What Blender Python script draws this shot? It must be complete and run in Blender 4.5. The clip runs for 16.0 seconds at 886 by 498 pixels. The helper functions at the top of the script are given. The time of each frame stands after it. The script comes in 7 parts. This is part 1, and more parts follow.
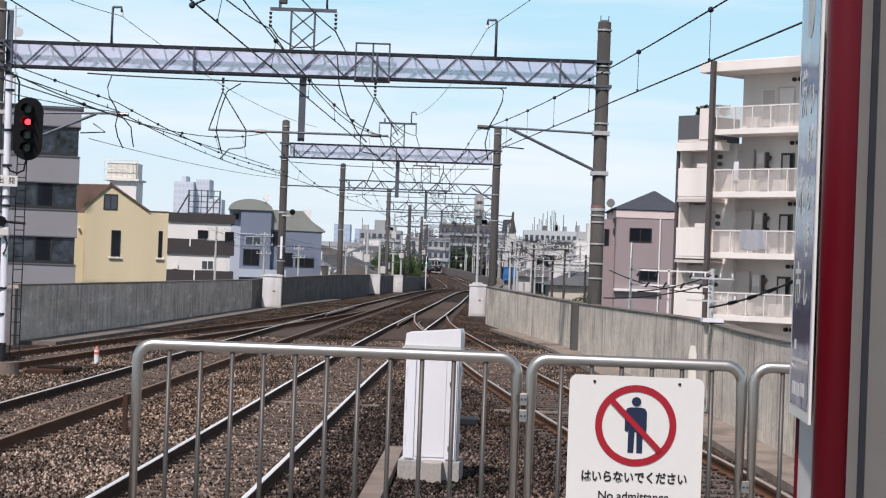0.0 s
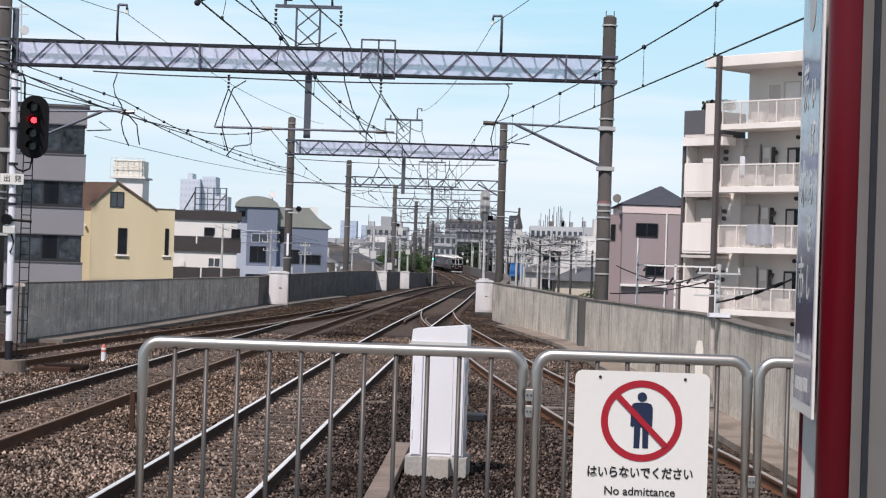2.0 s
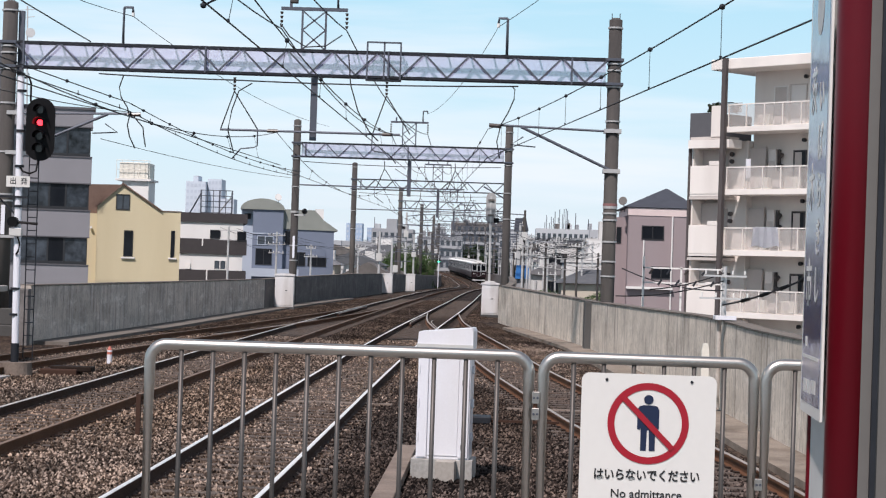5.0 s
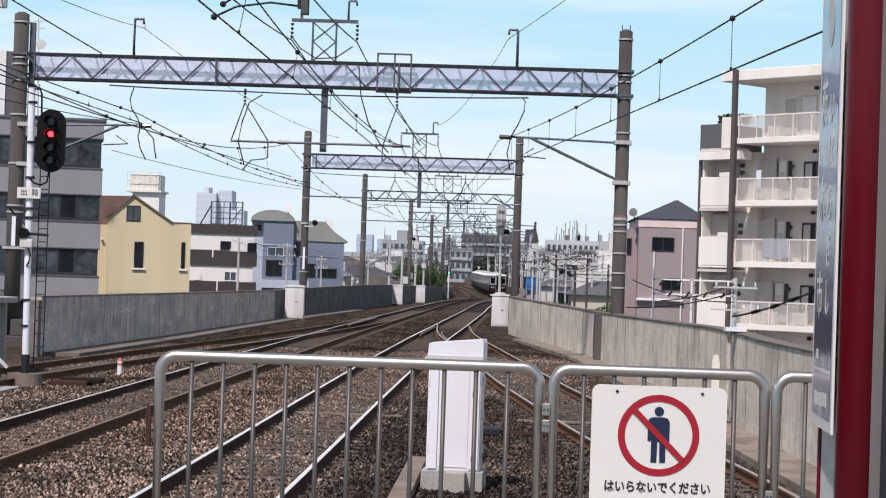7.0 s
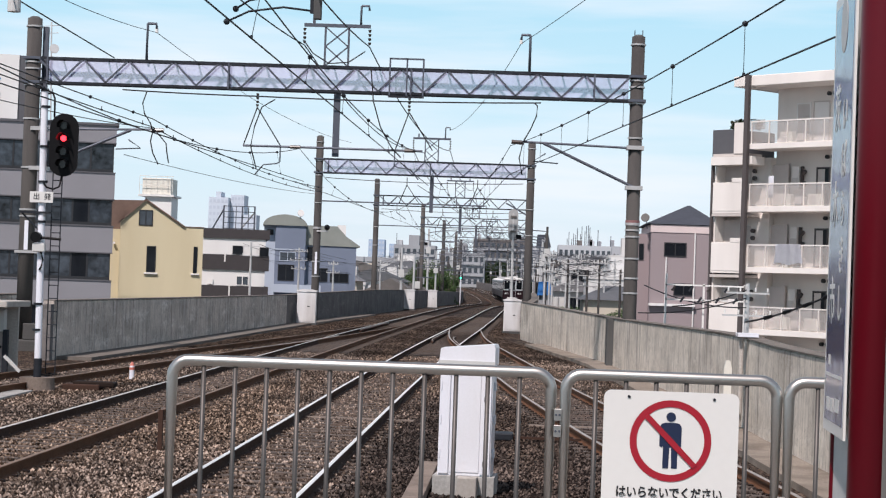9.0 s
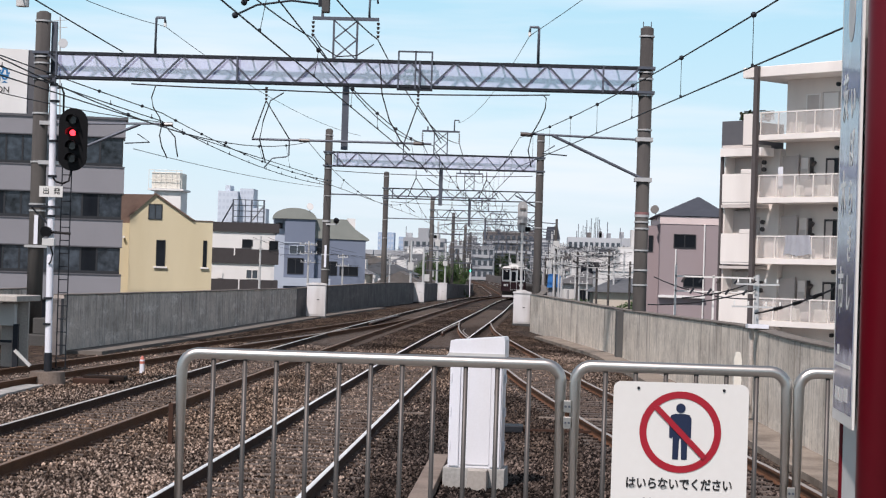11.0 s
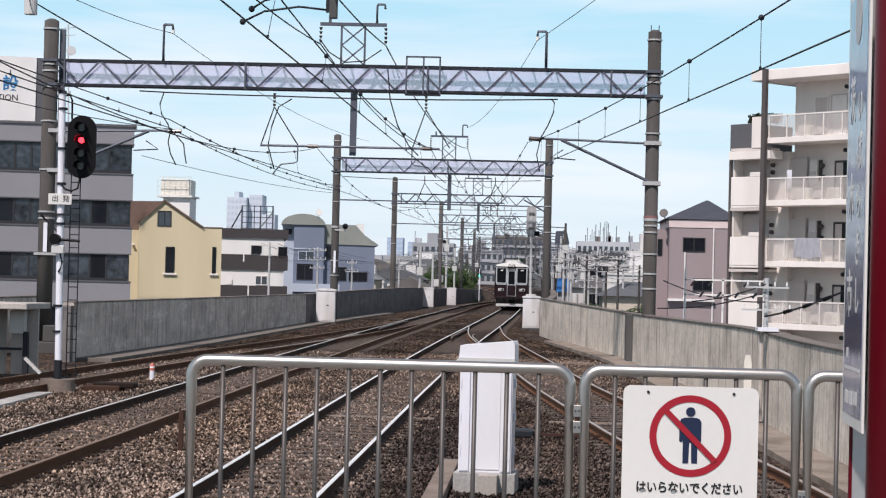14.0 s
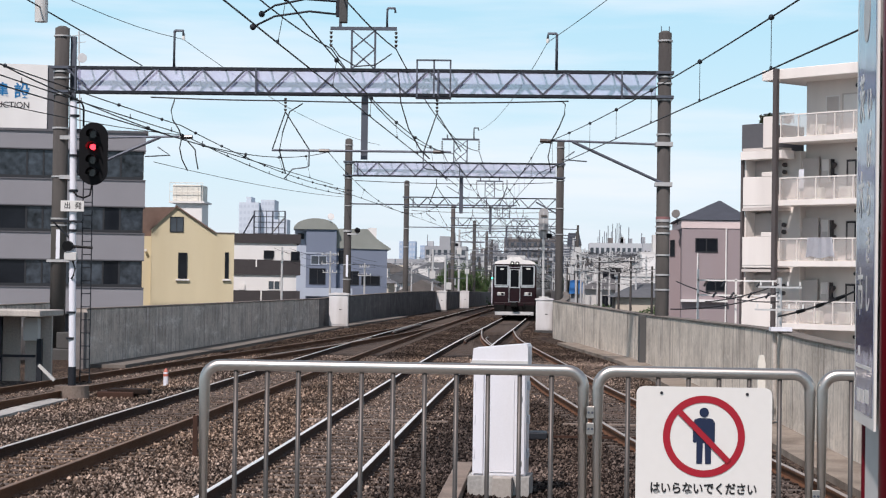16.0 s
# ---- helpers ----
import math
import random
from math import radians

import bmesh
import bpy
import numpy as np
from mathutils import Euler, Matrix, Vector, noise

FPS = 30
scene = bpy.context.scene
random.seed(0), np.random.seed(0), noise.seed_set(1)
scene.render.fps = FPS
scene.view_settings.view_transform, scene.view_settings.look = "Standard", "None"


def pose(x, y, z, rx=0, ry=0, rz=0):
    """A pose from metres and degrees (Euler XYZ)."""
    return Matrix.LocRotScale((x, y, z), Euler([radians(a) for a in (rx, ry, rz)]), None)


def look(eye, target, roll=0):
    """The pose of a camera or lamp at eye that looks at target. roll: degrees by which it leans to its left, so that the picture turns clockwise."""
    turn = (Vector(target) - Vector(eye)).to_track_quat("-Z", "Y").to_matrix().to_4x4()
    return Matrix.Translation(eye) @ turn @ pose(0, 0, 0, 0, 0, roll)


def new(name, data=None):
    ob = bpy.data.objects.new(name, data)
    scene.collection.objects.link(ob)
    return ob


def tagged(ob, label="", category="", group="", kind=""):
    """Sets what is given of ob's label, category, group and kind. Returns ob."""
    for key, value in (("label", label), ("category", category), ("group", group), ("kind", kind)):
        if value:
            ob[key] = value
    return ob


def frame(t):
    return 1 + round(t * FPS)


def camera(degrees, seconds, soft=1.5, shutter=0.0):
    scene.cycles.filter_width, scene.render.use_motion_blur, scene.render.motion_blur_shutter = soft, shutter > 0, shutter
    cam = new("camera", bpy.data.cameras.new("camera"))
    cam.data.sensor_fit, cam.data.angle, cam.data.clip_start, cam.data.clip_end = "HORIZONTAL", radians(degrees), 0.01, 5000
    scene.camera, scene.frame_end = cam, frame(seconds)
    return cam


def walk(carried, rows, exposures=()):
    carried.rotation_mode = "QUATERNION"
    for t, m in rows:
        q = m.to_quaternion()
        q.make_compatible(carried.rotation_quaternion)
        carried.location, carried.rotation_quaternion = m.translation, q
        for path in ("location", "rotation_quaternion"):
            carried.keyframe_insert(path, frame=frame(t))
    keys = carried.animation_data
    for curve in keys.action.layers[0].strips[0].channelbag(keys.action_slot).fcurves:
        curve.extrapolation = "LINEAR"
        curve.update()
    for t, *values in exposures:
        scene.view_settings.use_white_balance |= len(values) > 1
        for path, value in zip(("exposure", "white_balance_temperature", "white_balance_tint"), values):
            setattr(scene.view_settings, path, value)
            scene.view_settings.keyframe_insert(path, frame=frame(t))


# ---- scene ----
cam = camera(25.26, 16.0, 1.2)


def aim(yaw, pitch, roll, x, y, z):
    """A hand-held pose: heading to the left of +Y, upward pitch and lean, in degrees."""
    c, s = math.cos(radians(pitch)), math.sin(radians(pitch))
    way = Vector((-math.sin(radians(yaw)) * c, math.cos(radians(yaw)) * c, s))
    eye = Vector((x, y, z))
    return look(eye, eye + way, roll)


walk(cam, [
    (0.0, aim(1.1924, 0.6136, 2.1344, -0.008, 0.001, 2.401)),
    (0.5, aim(1.2550, 0.6052, 2.0736, -0.007, 0.001, 2.401)),
    (1.0, aim(1.2964, 0.5841, 2.0310, -0.006, 0.000, 2.401)),
    (1.5, aim(1.3424, 0.5375, 1.9518, -0.003, 0.001, 2.400)),
    (2.0, aim(1.3772, 0.4966, 1.8722, -0.003, 0.001, 2.401)),
    (2.5, aim(1.4004, 0.4551, 1.8280, -0.005, 0.001, 2.402)),
    (3.0, aim(1.4026, 0.4104, 1.8147, -0.006, 0.001, 2.402)),
    (3.5, aim(1.4088, 0.4026, 1.8545, -0.006, 0.000, 2.402)),
    (4.0, aim(1.4506, 0.4452, 1.8805, -0.006, 0.001, 2.401)),
    (6.5, aim(1.7559, 0.7813, 1.8796, -0.005, 0.001, 2.401)),
    (7.0, aim(1.8518, 0.8830, 1.9103, -0.006, 0.000, 2.402)),
    (7.5, aim(1.9399, 0.9892, 1.9928, -0.009, 0.000, 2.402)),
    (8.0, aim(2.0235, 1.0576, 2.0156, -0.008, -0.000, 2.400)),
    (8.5, aim(2.0999, 1.0589, 2.0277, -0.006, -0.001, 2.401)),
    (9.0, aim(2.2045, 1.0136, 2.0322, -0.006, 0.001, 2.402)),
    (11.5, aim(2.5329, 0.7804, 1.7260, -0.004, -0.000, 2.400)),
    (12.0, aim(2.5933, 0.7946, 1.6916, -0.004, 0.000, 2.400)),
    (12.5, aim(2.6572, 0.8361, 1.6660, -0.003, 0.001, 2.400)),
    (13.0, aim(2.6972, 0.8810, 1.6323, -0.004, 0.000, 2.400)),
    (13.5, aim(2.7066, 0.9185, 1.5888, -0.004, 0.000, 2.400)),
    (14.0, aim(2.7387, 0.9303, 1.4190, -0.003, 0.000, 2.401)),
    (14.5, aim(2.8175, 0.9280, 1.2525, -0.002, 0.000, 2.401)),
    (15.0, aim(2.9218, 0.9316, 1.0658, -0.002, 0.000, 2.400)),
    (15.5, aim(3.0223, 0.9531, 0.9416, -0.001, -0.000, 2.400)),
    (16.0, aim(3.1000, 1.0148, 0.8500, -0.000, -0.000, 2.400)),
], exposures=[(0.0, -0.04, 6500, 15), (16.0, -0.04, 6500, 15)])

# ---- daylight ----
SUN_EL, SUN_AZ = 52.0, 203.0          # azimuth clockwise from +Y
world = bpy.data.worlds.new("sky")
scene.world = world
world.use_nodes = True
wn, wl = world.node_tree.nodes, world.node_tree.links
wn.clear()
sky = wn.new("ShaderNodeTexSky")
sky.sky_type, sky.sun_disc = "NISHITA", False
sky.sun_elevation, sky.sun_rotation = radians(SUN_EL), radians(SUN_AZ)
sky.air_density, sky.dust_density, sky.ozone_density = 1.0, 0.6, 1.5
w_co = wn.new("ShaderNodeTexCoord")
w_sep = wn.new("ShaderNodeSeparateXYZ")
w_grad = wn.new("ShaderNodeValToRGB")          # hazy white at the horizon, clear blue above
w_grad.color_ramp.elements[0].position, w_grad.color_ramp.elements[0].color = 0.0, (0.80, 0.905, 0.985, 1)
w_grad.color_ramp.elements[1].position, w_grad.color_ramp.elements[1].color = 0.9, (0.16, 0.20, 0.27, 1)
for at, rgb in ((0.07, (0.66, 0.90, 1.0)), (0.15, (0.47, 0.83, 0.985)), (0.4, (0.29, 0.37, 0.47))):
    w_grad.color_ramp.elements.new(at).color = (*rgb, 1)
w_gain = wn.new("ShaderNodeMixRGB")
w_gain.blend_type, w_gain.inputs[0].default_value, w_gain.inputs[2].default_value = "MULTIPLY", 1.0, (8.7, 8.7, 8.7, 1)
w_base = wn.new("ShaderNodeMixRGB")
w_base.inputs[0].default_value = 0.86
w_map = wn.new("ShaderNodeMapping")
w_map.inputs["Scale"].default_value = (1.5, 1.5, 14.0)
w_map.inputs["Rotation"].default_value = (0.0, 0.12, 0.0)
w_noise = wn.new("ShaderNodeTexNoise")
w_noise.inputs["Scale"].default_value, w_noise.inputs["Detail"].default_value = 3.0, 6.0
w_ramp = wn.new("ShaderNodeValToRGB")
w_ramp.color_ramp.elements[0].position, w_ramp.color_ramp.elements[1].position = 0.48, 0.72
w_ramp.color_ramp.elements[1].color = (0.6, 0.6, 0.6, 1)
w_mix = wn.new("ShaderNodeMixRGB")
w_mix.inputs[2].default_value = (8.2, 8.6, 9.0, 1)
w_bg = wn.new("ShaderNodeBackground")
w_bg.inputs["Strength"].default_value = 0.118
w_out = wn.new("ShaderNodeOutputWorld")
wl.new(w_co.outputs["Generated"], w_sep.inputs["Vector"])
wl.new(w_sep.outputs["Z"], w_grad.inputs["Fac"])
wl.new(w_grad.outputs["Color"], w_gain.inputs[1])
wl.new(sky.outputs["Color"], w_base.inputs[1])
wl.new(w_gain.outputs["Color"], w_base.inputs[2])
wl.new(w_co.outputs["Generated"], w_map.inputs["Vector"])
wl.new(w_map.outputs["Vector"], w_noise.inputs["Vector"])
wl.new(w_noise.outputs["Fac"], w_ramp.inputs["Fac"])
wl.new(w_ramp.outputs["Color"], w_mix.inputs[0])
wl.new(w_base.outputs["Color"], w_mix.inputs[1])
wl.new(w_mix.outputs["Color"], w_bg.inputs["Color"])
wl.new(w_bg.outputs["Background"], w_out.inputs["Surface"])

sun = new("sun", bpy.data.lights.new("sun", "SUN"))
sun.data.energy, sun.data.angle, sun.data.color = 5.0, radians(1.8), (1.0, 0.925, 0.87)
_e, _a = radians(SUN_EL), radians(SUN_AZ)
sun.matrix_basis = look((math.sin(_a) * math.cos(_e) * 50, math.cos(_a) * math.cos(_e) * 50, math.sin(_e) * 50), (0, 0, 0))


# ---- materials ----
def mat(name, color, rough=0.7, metal=0.0, var=0.15, scale=3.0, bump=0.0, fine=40.0, dirt=None, dirt_amt=0.0,
        streak=False, spread=0.0, emit=None, power=0.0, alpha=None, spec=None):
    """A node material: base colour, large and fine variation, optional stains, streaks and relief."""
    m = bpy.data.materials.new(name)
    m.use_nodes = True
    n, l = m.node_tree.nodes, m.node_tree.links
    b = n["Principled BSDF"]
    b.inputs["Roughness"].default_value, b.inputs["Metallic"].default_value = rough, metal
    b.inputs["Specular IOR Level"].default_value = spec if spec is not None else (0.2 if rough >= 0.5 else 0.5)
    co = n.new("ShaderNodeNewGeometry")
    mp = n.new("ShaderNodeMapping")
    mp.inputs["Scale"].default_value = (1, 1, 0.16) if streak else (1, 1, 1)
    l.new(co.outputs["Position"], mp.inputs["Vector"])
    big = n.new("ShaderNodeTexNoise")
    big.inputs["Scale"].default_value, big.inputs["Detail"].default_value = scale, 5.0
    small = n.new("ShaderNodeTexNoise")
    small.inputs["Scale"].default_value, small.inputs["Detail"].default_value = fine, 3.0
    l.new(mp.outputs["Vector"], big.inputs["Vector"])
    l.new(co.outputs["Position"], small.inputs["Vector"])
    add = n.new("ShaderNodeMath")
    add.operation = "ADD"
    l.new(big.outputs["Fac"], add.inputs[0])
    l.new(small.outputs["Fac"], add.inputs[1])
    mr = n.new("ShaderNodeMapRange")
    mr.inputs["From Min"].default_value, mr.inputs["From Max"].default_value = 0.6, 1.4
    mr.inputs["To Min"].default_value, mr.inputs["To Max"].default_value = 1.0 - var, 1.0 + var
    l.new(add.outputs[0], mr.inputs["Value"])
    hsv = n.new("ShaderNodeHueSaturation")
    hsv.inputs["Color"].default_value = (*color, 1)
    last = mr.outputs["Result"]
    if spread:
        info = n.new("ShaderNodeObjectInfo")
        sp = n.new("ShaderNodeMapRange")
        sp.inputs["To Min"].default_value, sp.inputs["To Max"].default_value = 1 - spread, 1 + spread
        l.new(info.outputs["Random"], sp.inputs["Value"])
        mul = n.new("ShaderNodeMath")
        mul.operation = "MULTIPLY"
        l.new(last, mul.inputs[0])
        l.new(sp.outputs["Result"], mul.inputs[1])
        last = mul.outputs[0]
    l.new(last, hsv.inputs["Value"])
    col = hsv.outputs["Color"]
    if dirt:
        st = n.new("ShaderNodeTexNoise")
        st.inputs["Scale"].default_value, st.inputs["Detail"].default_value = scale * 0.6, 7.0
        l.new(mp.outputs["Vector"], st.inputs["Vector"])
        rp = n.new("ShaderNodeMapRange")
        rp.inputs["From Min"].default_value, rp.inputs["From Max"].default_value = 0.45, 0.7
        rp.inputs["To Max"].default_value = dirt_amt
        l.new(st.outputs["Fac"], rp.inputs["Value"])
        mx = n.new("ShaderNodeMixRGB")
        mx.inputs[2].default_value = (*dirt, 1)
        l.new(rp.outputs["Result"], mx.inputs[0])
        l.new(col, mx.inputs[1])
        col = mx.outputs["Color"]
    l.new(col, b.inputs["Base Color"])
    if bump:
        bp = n.new("ShaderNodeBump")
        bp.inputs["Strength"].default_value, bp.inputs["Distance"].default_value = bump, 0.02
        l.new(small.outputs["Fac"], bp.inputs["Height"])
        l.new(bp.outputs["Normal"], b.inputs["Normal"])
    if emit:
        b.inputs["Emission Color"].default_value = (*emit, 1)
        b.inputs["Emission Strength"].default_value = power
    if alpha is not None:
        b.inputs["Alpha"].default_value = alpha
    return m


def ballast_mat(name, c1, c2, c3):
    """Crushed stone: every island of the mesh, or every cell of the bed, takes its own tone."""
    m = bpy.data.materials.new(name)
    m.use_nodes = True
    n, l = m.node_tree.nodes, m.node_tree.links
    b = n["Principled BSDF"]
    b.inputs["Roughness"].default_value, b.inputs["Specular IOR Level"].default_value = 0.9, 0.08
    geo = n.new("ShaderNodeNewGeometry")
    vor = n.new("ShaderNodeTexVoronoi")
    vor.inputs["Scale"].default_value = 17.0
    l.new(geo.outputs["Position"], vor.inputs["Vector"])
    mixf = n.new("ShaderNodeMath")
    mixf.operation = "ADD"
    sep = n.new("ShaderNodeSeparateColor")
    l.new(vor.outputs["Color"], sep.inputs["Color"])
    l.new(sep.outputs[0], mixf.inputs[0])
    l.new(geo.outputs["Random Per Island"], mixf.inputs[1])
    frac = n.new("ShaderNodeMath")
    frac.operation = "FRACT"
    l.new(mixf.outputs[0], frac.inputs[0])
    ramp = n.new("ShaderNodeValToRGB")
    ramp.color_ramp.elements[0].color, ramp.color_ramp.elements[1].color = (*c1, 1), (*c2, 1)
    ramp.color_ramp.elements[1].position = 0.5
    e = ramp.color_ramp.elements.new(1.0)
    e.color = (*c3, 1)
    l.new(frac.outputs[0], ramp.inputs["Fac"])
    big = n.new("ShaderNodeTexNoise")
    big.inputs["Scale"].default_value, big.inputs["Detail"].default_value = 0.35, 5.0
    l.new(geo.outputs["Position"], big.inputs["Vector"])
    mr = n.new("ShaderNodeMapRange")
    mr.inputs["From Min"].default_value, mr.inputs["From Max"].default_value = 0.35, 0.65
    mr.inputs["To Min"].default_value, mr.inputs["To Max"].default_value = 0.55, 1.4
    l.new(big.outputs["Fac"], mr.inputs["Value"])
    hsv = n.new("ShaderNodeHueSaturation")
    l.new(ramp.outputs["Color"], hsv.inputs["Color"])
    l.new(mr.outputs["Result"], hsv.inputs["Value"])
    drawn = n.new("ShaderNodeMapping")
    drawn.inputs["Scale"].default_value = (0.45, 0.05, 1.0)
    l.new(geo.outputs["Position"], drawn.inputs["Vector"])
    dry = n.new("ShaderNodeTexNoise")
    dry.inputs["Scale"].default_value, dry.inputs["Detail"].default_value = 1.0, 4.0
    l.new(drawn.outputs["Vector"], dry.inputs["Vector"])
    dr = n.new("ShaderNodeMapRange")
    dr.inputs["From Min"].default_value, dr.inputs["From Max"].default_value = 0.42, 0.6
    dr.inputs["To Max"].default_value = 0.85
    l.new(dry.outputs["Fac"], dr.inputs["Value"])
    tint = n.new("ShaderNodeMixRGB")
    tint.blend_type = "MULTIPLY"
    tint.inputs[2].default_value = (1.08, 1.0, 0.90, 1)
    l.new(dr.outputs["Result"], tint.inputs[0])
    l.new(hsv.outputs["Color"], tint.inputs[1])
    l.new(tint.outputs["Color"], b.inputs["Base Color"])
    bp = n.new("ShaderNodeBump")
    bp.inputs["Strength"].default_value, bp.inputs["Distance"].default_value = 0.9, 0.04
    l.new(vor.outputs["Distance"], bp.inputs["Height"])
    l.new(bp.outputs["Normal"], b.inputs["Normal"])
    return m


def wall_mat(name, base, dark, light, streaks=0.7, lime=0.7, grit=0.55):
    """Old cast concrete: fine speckle, blotches, thin rain streaks and pale lime bloom."""
    m = bpy.data.materials.new(name)
    m.use_nodes = True
    n, l = m.node_tree.nodes, m.node_tree.links
    b = n["Principled BSDF"]
    b.inputs["Roughness"].default_value, b.inputs["Specular IOR Level"].default_value = 0.92, 0.15
    geo = n.new("ShaderNodeNewGeometry")

    def layer(sx, sz, detail, lo, hi, rough=0.6):
        mp = n.new("ShaderNodeMapping")
        mp.inputs["Scale"].default_value = (sx, sx, sz)
        t = n.new("ShaderNodeTexNoise")
        t.inputs["Scale"].default_value, t.inputs["Detail"].default_value, t.inputs["Roughness"].default_value = 1.0, detail, rough
        r = n.new("ShaderNodeMapRange")
        r.inputs["From Min"].default_value, r.inputs["From Max"].default_value = lo, hi
        l.new(geo.outputs["Position"], mp.inputs["Vector"])
        l.new(mp.outputs["Vector"], t.inputs["Vector"])
        l.new(t.outputs["Fac"], r.inputs["Value"])
        return r.outputs["Result"], t.outputs["Fac"]

    def mix(fac, a, rgb, amount):
        k = n.new("ShaderNodeMath")
        k.operation = "MULTIPLY"
        k.inputs[1].default_value = amount
        l.new(fac, k.inputs[0])
        x = n.new("ShaderNodeMixRGB")
        x.inputs[2].default_value = (*rgb, 1)
        l.new(k.outputs[0], x.inputs[0])
        if isinstance(a, tuple):
            x.inputs[1].default_value = (*a, 1)
        else:
            l.new(a, x.inputs[1])
        return x.outputs["Color"]

    blot, _ = layer(0.55, 0.9, 6.0, 0.4, 0.7)
    stre, _ = layer(4.5, 0.35, 4.0, 0.52, 0.72)
    thin, _ = layer(16.0, 0.8, 3.0, 0.56, 0.74)
    bloom, _ = layer(0.55, 2.3, 9.0, 0.52, 0.68, 0.78)
    speck, raw = layer(9.0, 7.0, 6.0, 0.5, 0.68, 0.8)
    c = mix(blot, base, dark, 0.55)
    c = mix(bloom, c, light, lime)
    drip, _ = layer(2.6, 0.22, 5.0, 0.5, 0.66, 0.65)
    c = mix(drip, c, light, lime * 0.45)
    c = mix(stre, c, dark, streaks)
    c = mix(thin, c, dark, streaks * 0.8)
    c = mix(speck, c, dark, grit)
    l.new(c, b.inputs["Base Color"])
    bp = n.new("ShaderNodeBump")
    bp.inputs["Strength"].default_value, bp.inputs["Distance"].default_value = 0.3, 0.02
    l.new(raw, bp.inputs["Height"])
    l.new(bp.outputs["Normal"], b.inputs["Normal"])
    return m


M_WALL_L = wall_mat("stained_grey_concrete", (0.62, 0.54, 0.48), (0.15, 0.132, 0.12), (0.86, 0.80, 0.75), 0.8, 0.95, 0.65)
M_WALL_R = wall_mat("streaked_pale_concrete", (0.70, 0.63, 0.545), (0.15, 0.13, 0.115), (0.74, 0.68, 0.61), 0.85, 0.75, 0.55)
M_WALL_D = wall_mat("dark_concrete", (0.175, 0.162, 0.16), (0.05, 0.047, 0.046), (0.30, 0.28, 0.275), 0.6)
M_RUST_O = mat("orange_rusted_rail", (0.12, 0.056, 0.03), 0.8, 0.2, var=0.3, scale=2.0, bump=0.3, fine=60)
M_BALLAST = ballast_mat("ballast", (0.008, 0.006, 0.005), (0.092, 0.066, 0.052), (0.43, 0.34, 0.285))
M_BALLAST_D = ballast_mat("dark_ballast", (0.004, 0.003, 0.003), (0.028, 0.021, 0.019), (0.17, 0.135, 0.12))
# Darker than the near stones: self-shadowing between stones is mixed into the colour.
M_BED = ballast_mat("self_shaded_ballast", (0.004, 0.003, 0.003), (0.03, 0.021, 0.017), (0.16, 0.122, 0.10))
M_BED_OIL = ballast_mat("oil_darkened_ballast", (0.004, 0.003, 0.003), (0.020, 0.015, 0.014), (0.085, 0.068, 0.062))
M_GROUND = mat("street_ground", (0.16, 0.16, 0.16), 0.9, var=0.3, scale=0.1, fine=2.0)
M_RUST = mat("rusted_rail_steel", (0.055, 0.030, 0.022), 0.85, 0.2, var=0.3, scale=2.0, bump=0.3, fine=60)
M_RAILHEAD = mat("polished_rail_steel", (0.84, 0.82, 0.80), 0.42, 0.35, var=0.06, scale=1.0)
M_RAILMID = mat("half_bright_rail_top", (0.66, 0.60, 0.55), 0.42, 0.45, var=0.15, scale=1.0)
M_RAILDULL = mat("brown_worn_rail_top", (0.25, 0.155, 0.105), 0.5, 0.5, var=0.2, scale=1.0)
M_RAILB = mat("worn_rail_top", (0.42, 0.355, 0.31), 0.42, 0.5, var=0.2, scale=1.0)
M_SLEEPER = mat("concrete_sleeper", (0.105, 0.086, 0.076), 0.9, var=0.25, scale=3, bump=0.4, spread=0.2, dirt=(0.10, 0.06, 0.04), dirt_amt=0.6)
# Rusty clips, darkened further to stand for shadows along the rail foot.
M_CLIP = mat("shade_darkened_rusty_clip", (0.022, 0.014, 0.011), 0.8, 0.3)
M_CONC = mat("weathered_concrete", (0.37, 0.36, 0.345), 0.9, var=0.3, scale=1.3, bump=0.25, fine=25, dirt=(0.11, 0.11, 0.105), dirt_amt=0.6, streak=True)
M_CONC_L = mat("pale_concrete", (0.43, 0.40, 0.37), 0.9, var=0.26, scale=2.2, bump=0.2, fine=25, dirt=(0.2, 0.18, 0.16), dirt_amt=0.5, streak=True)
M_TROUGH = mat("brown_stained_concrete", (0.20, 0.16, 0.135), 0.9, var=0.3, scale=2.2, bump=0.25, fine=25, dirt=(0.08, 0.06, 0.05), dirt_amt=0.6)
M_WALK = mat("soil_stained_concrete", (0.25, 0.212, 0.178), 0.9, var=0.3, scale=1.6, bump=0.3, fine=25, dirt=(0.10, 0.078, 0.06), dirt_amt=0.75)
M_COPE = mat("weathered_coping", (0.15, 0.132, 0.118), 0.9, var=0.3, scale=1.2, bump=0.25, fine=25)
M_CONC_D = mat("dark_stained_concrete", (0.085, 0.085, 0.085), 0.9, var=0.2, scale=0.8, bump=0.25, fine=25, dirt=(0.06, 0.06, 0.06), dirt_amt=0.7, streak=True)
M_POLE = mat("spun_concrete_pole", (0.058, 0.054, 0.053), 0.85, var=0.3, scale=2.2, bump=0.25, dirt=(0.125, 0.115, 0.105), dirt_amt=0.75, streak=True)
M_STEEL = mat("galvanised_steel_grey", (0.10, 0.11, 0.135), 0.55, 0.5, var=0.15, scale=2.0)
M_STEEL_D = mat("dark_steel", (0.03, 0.033, 0.04), 0.6, 0.5, var=0.2, scale=2.0)
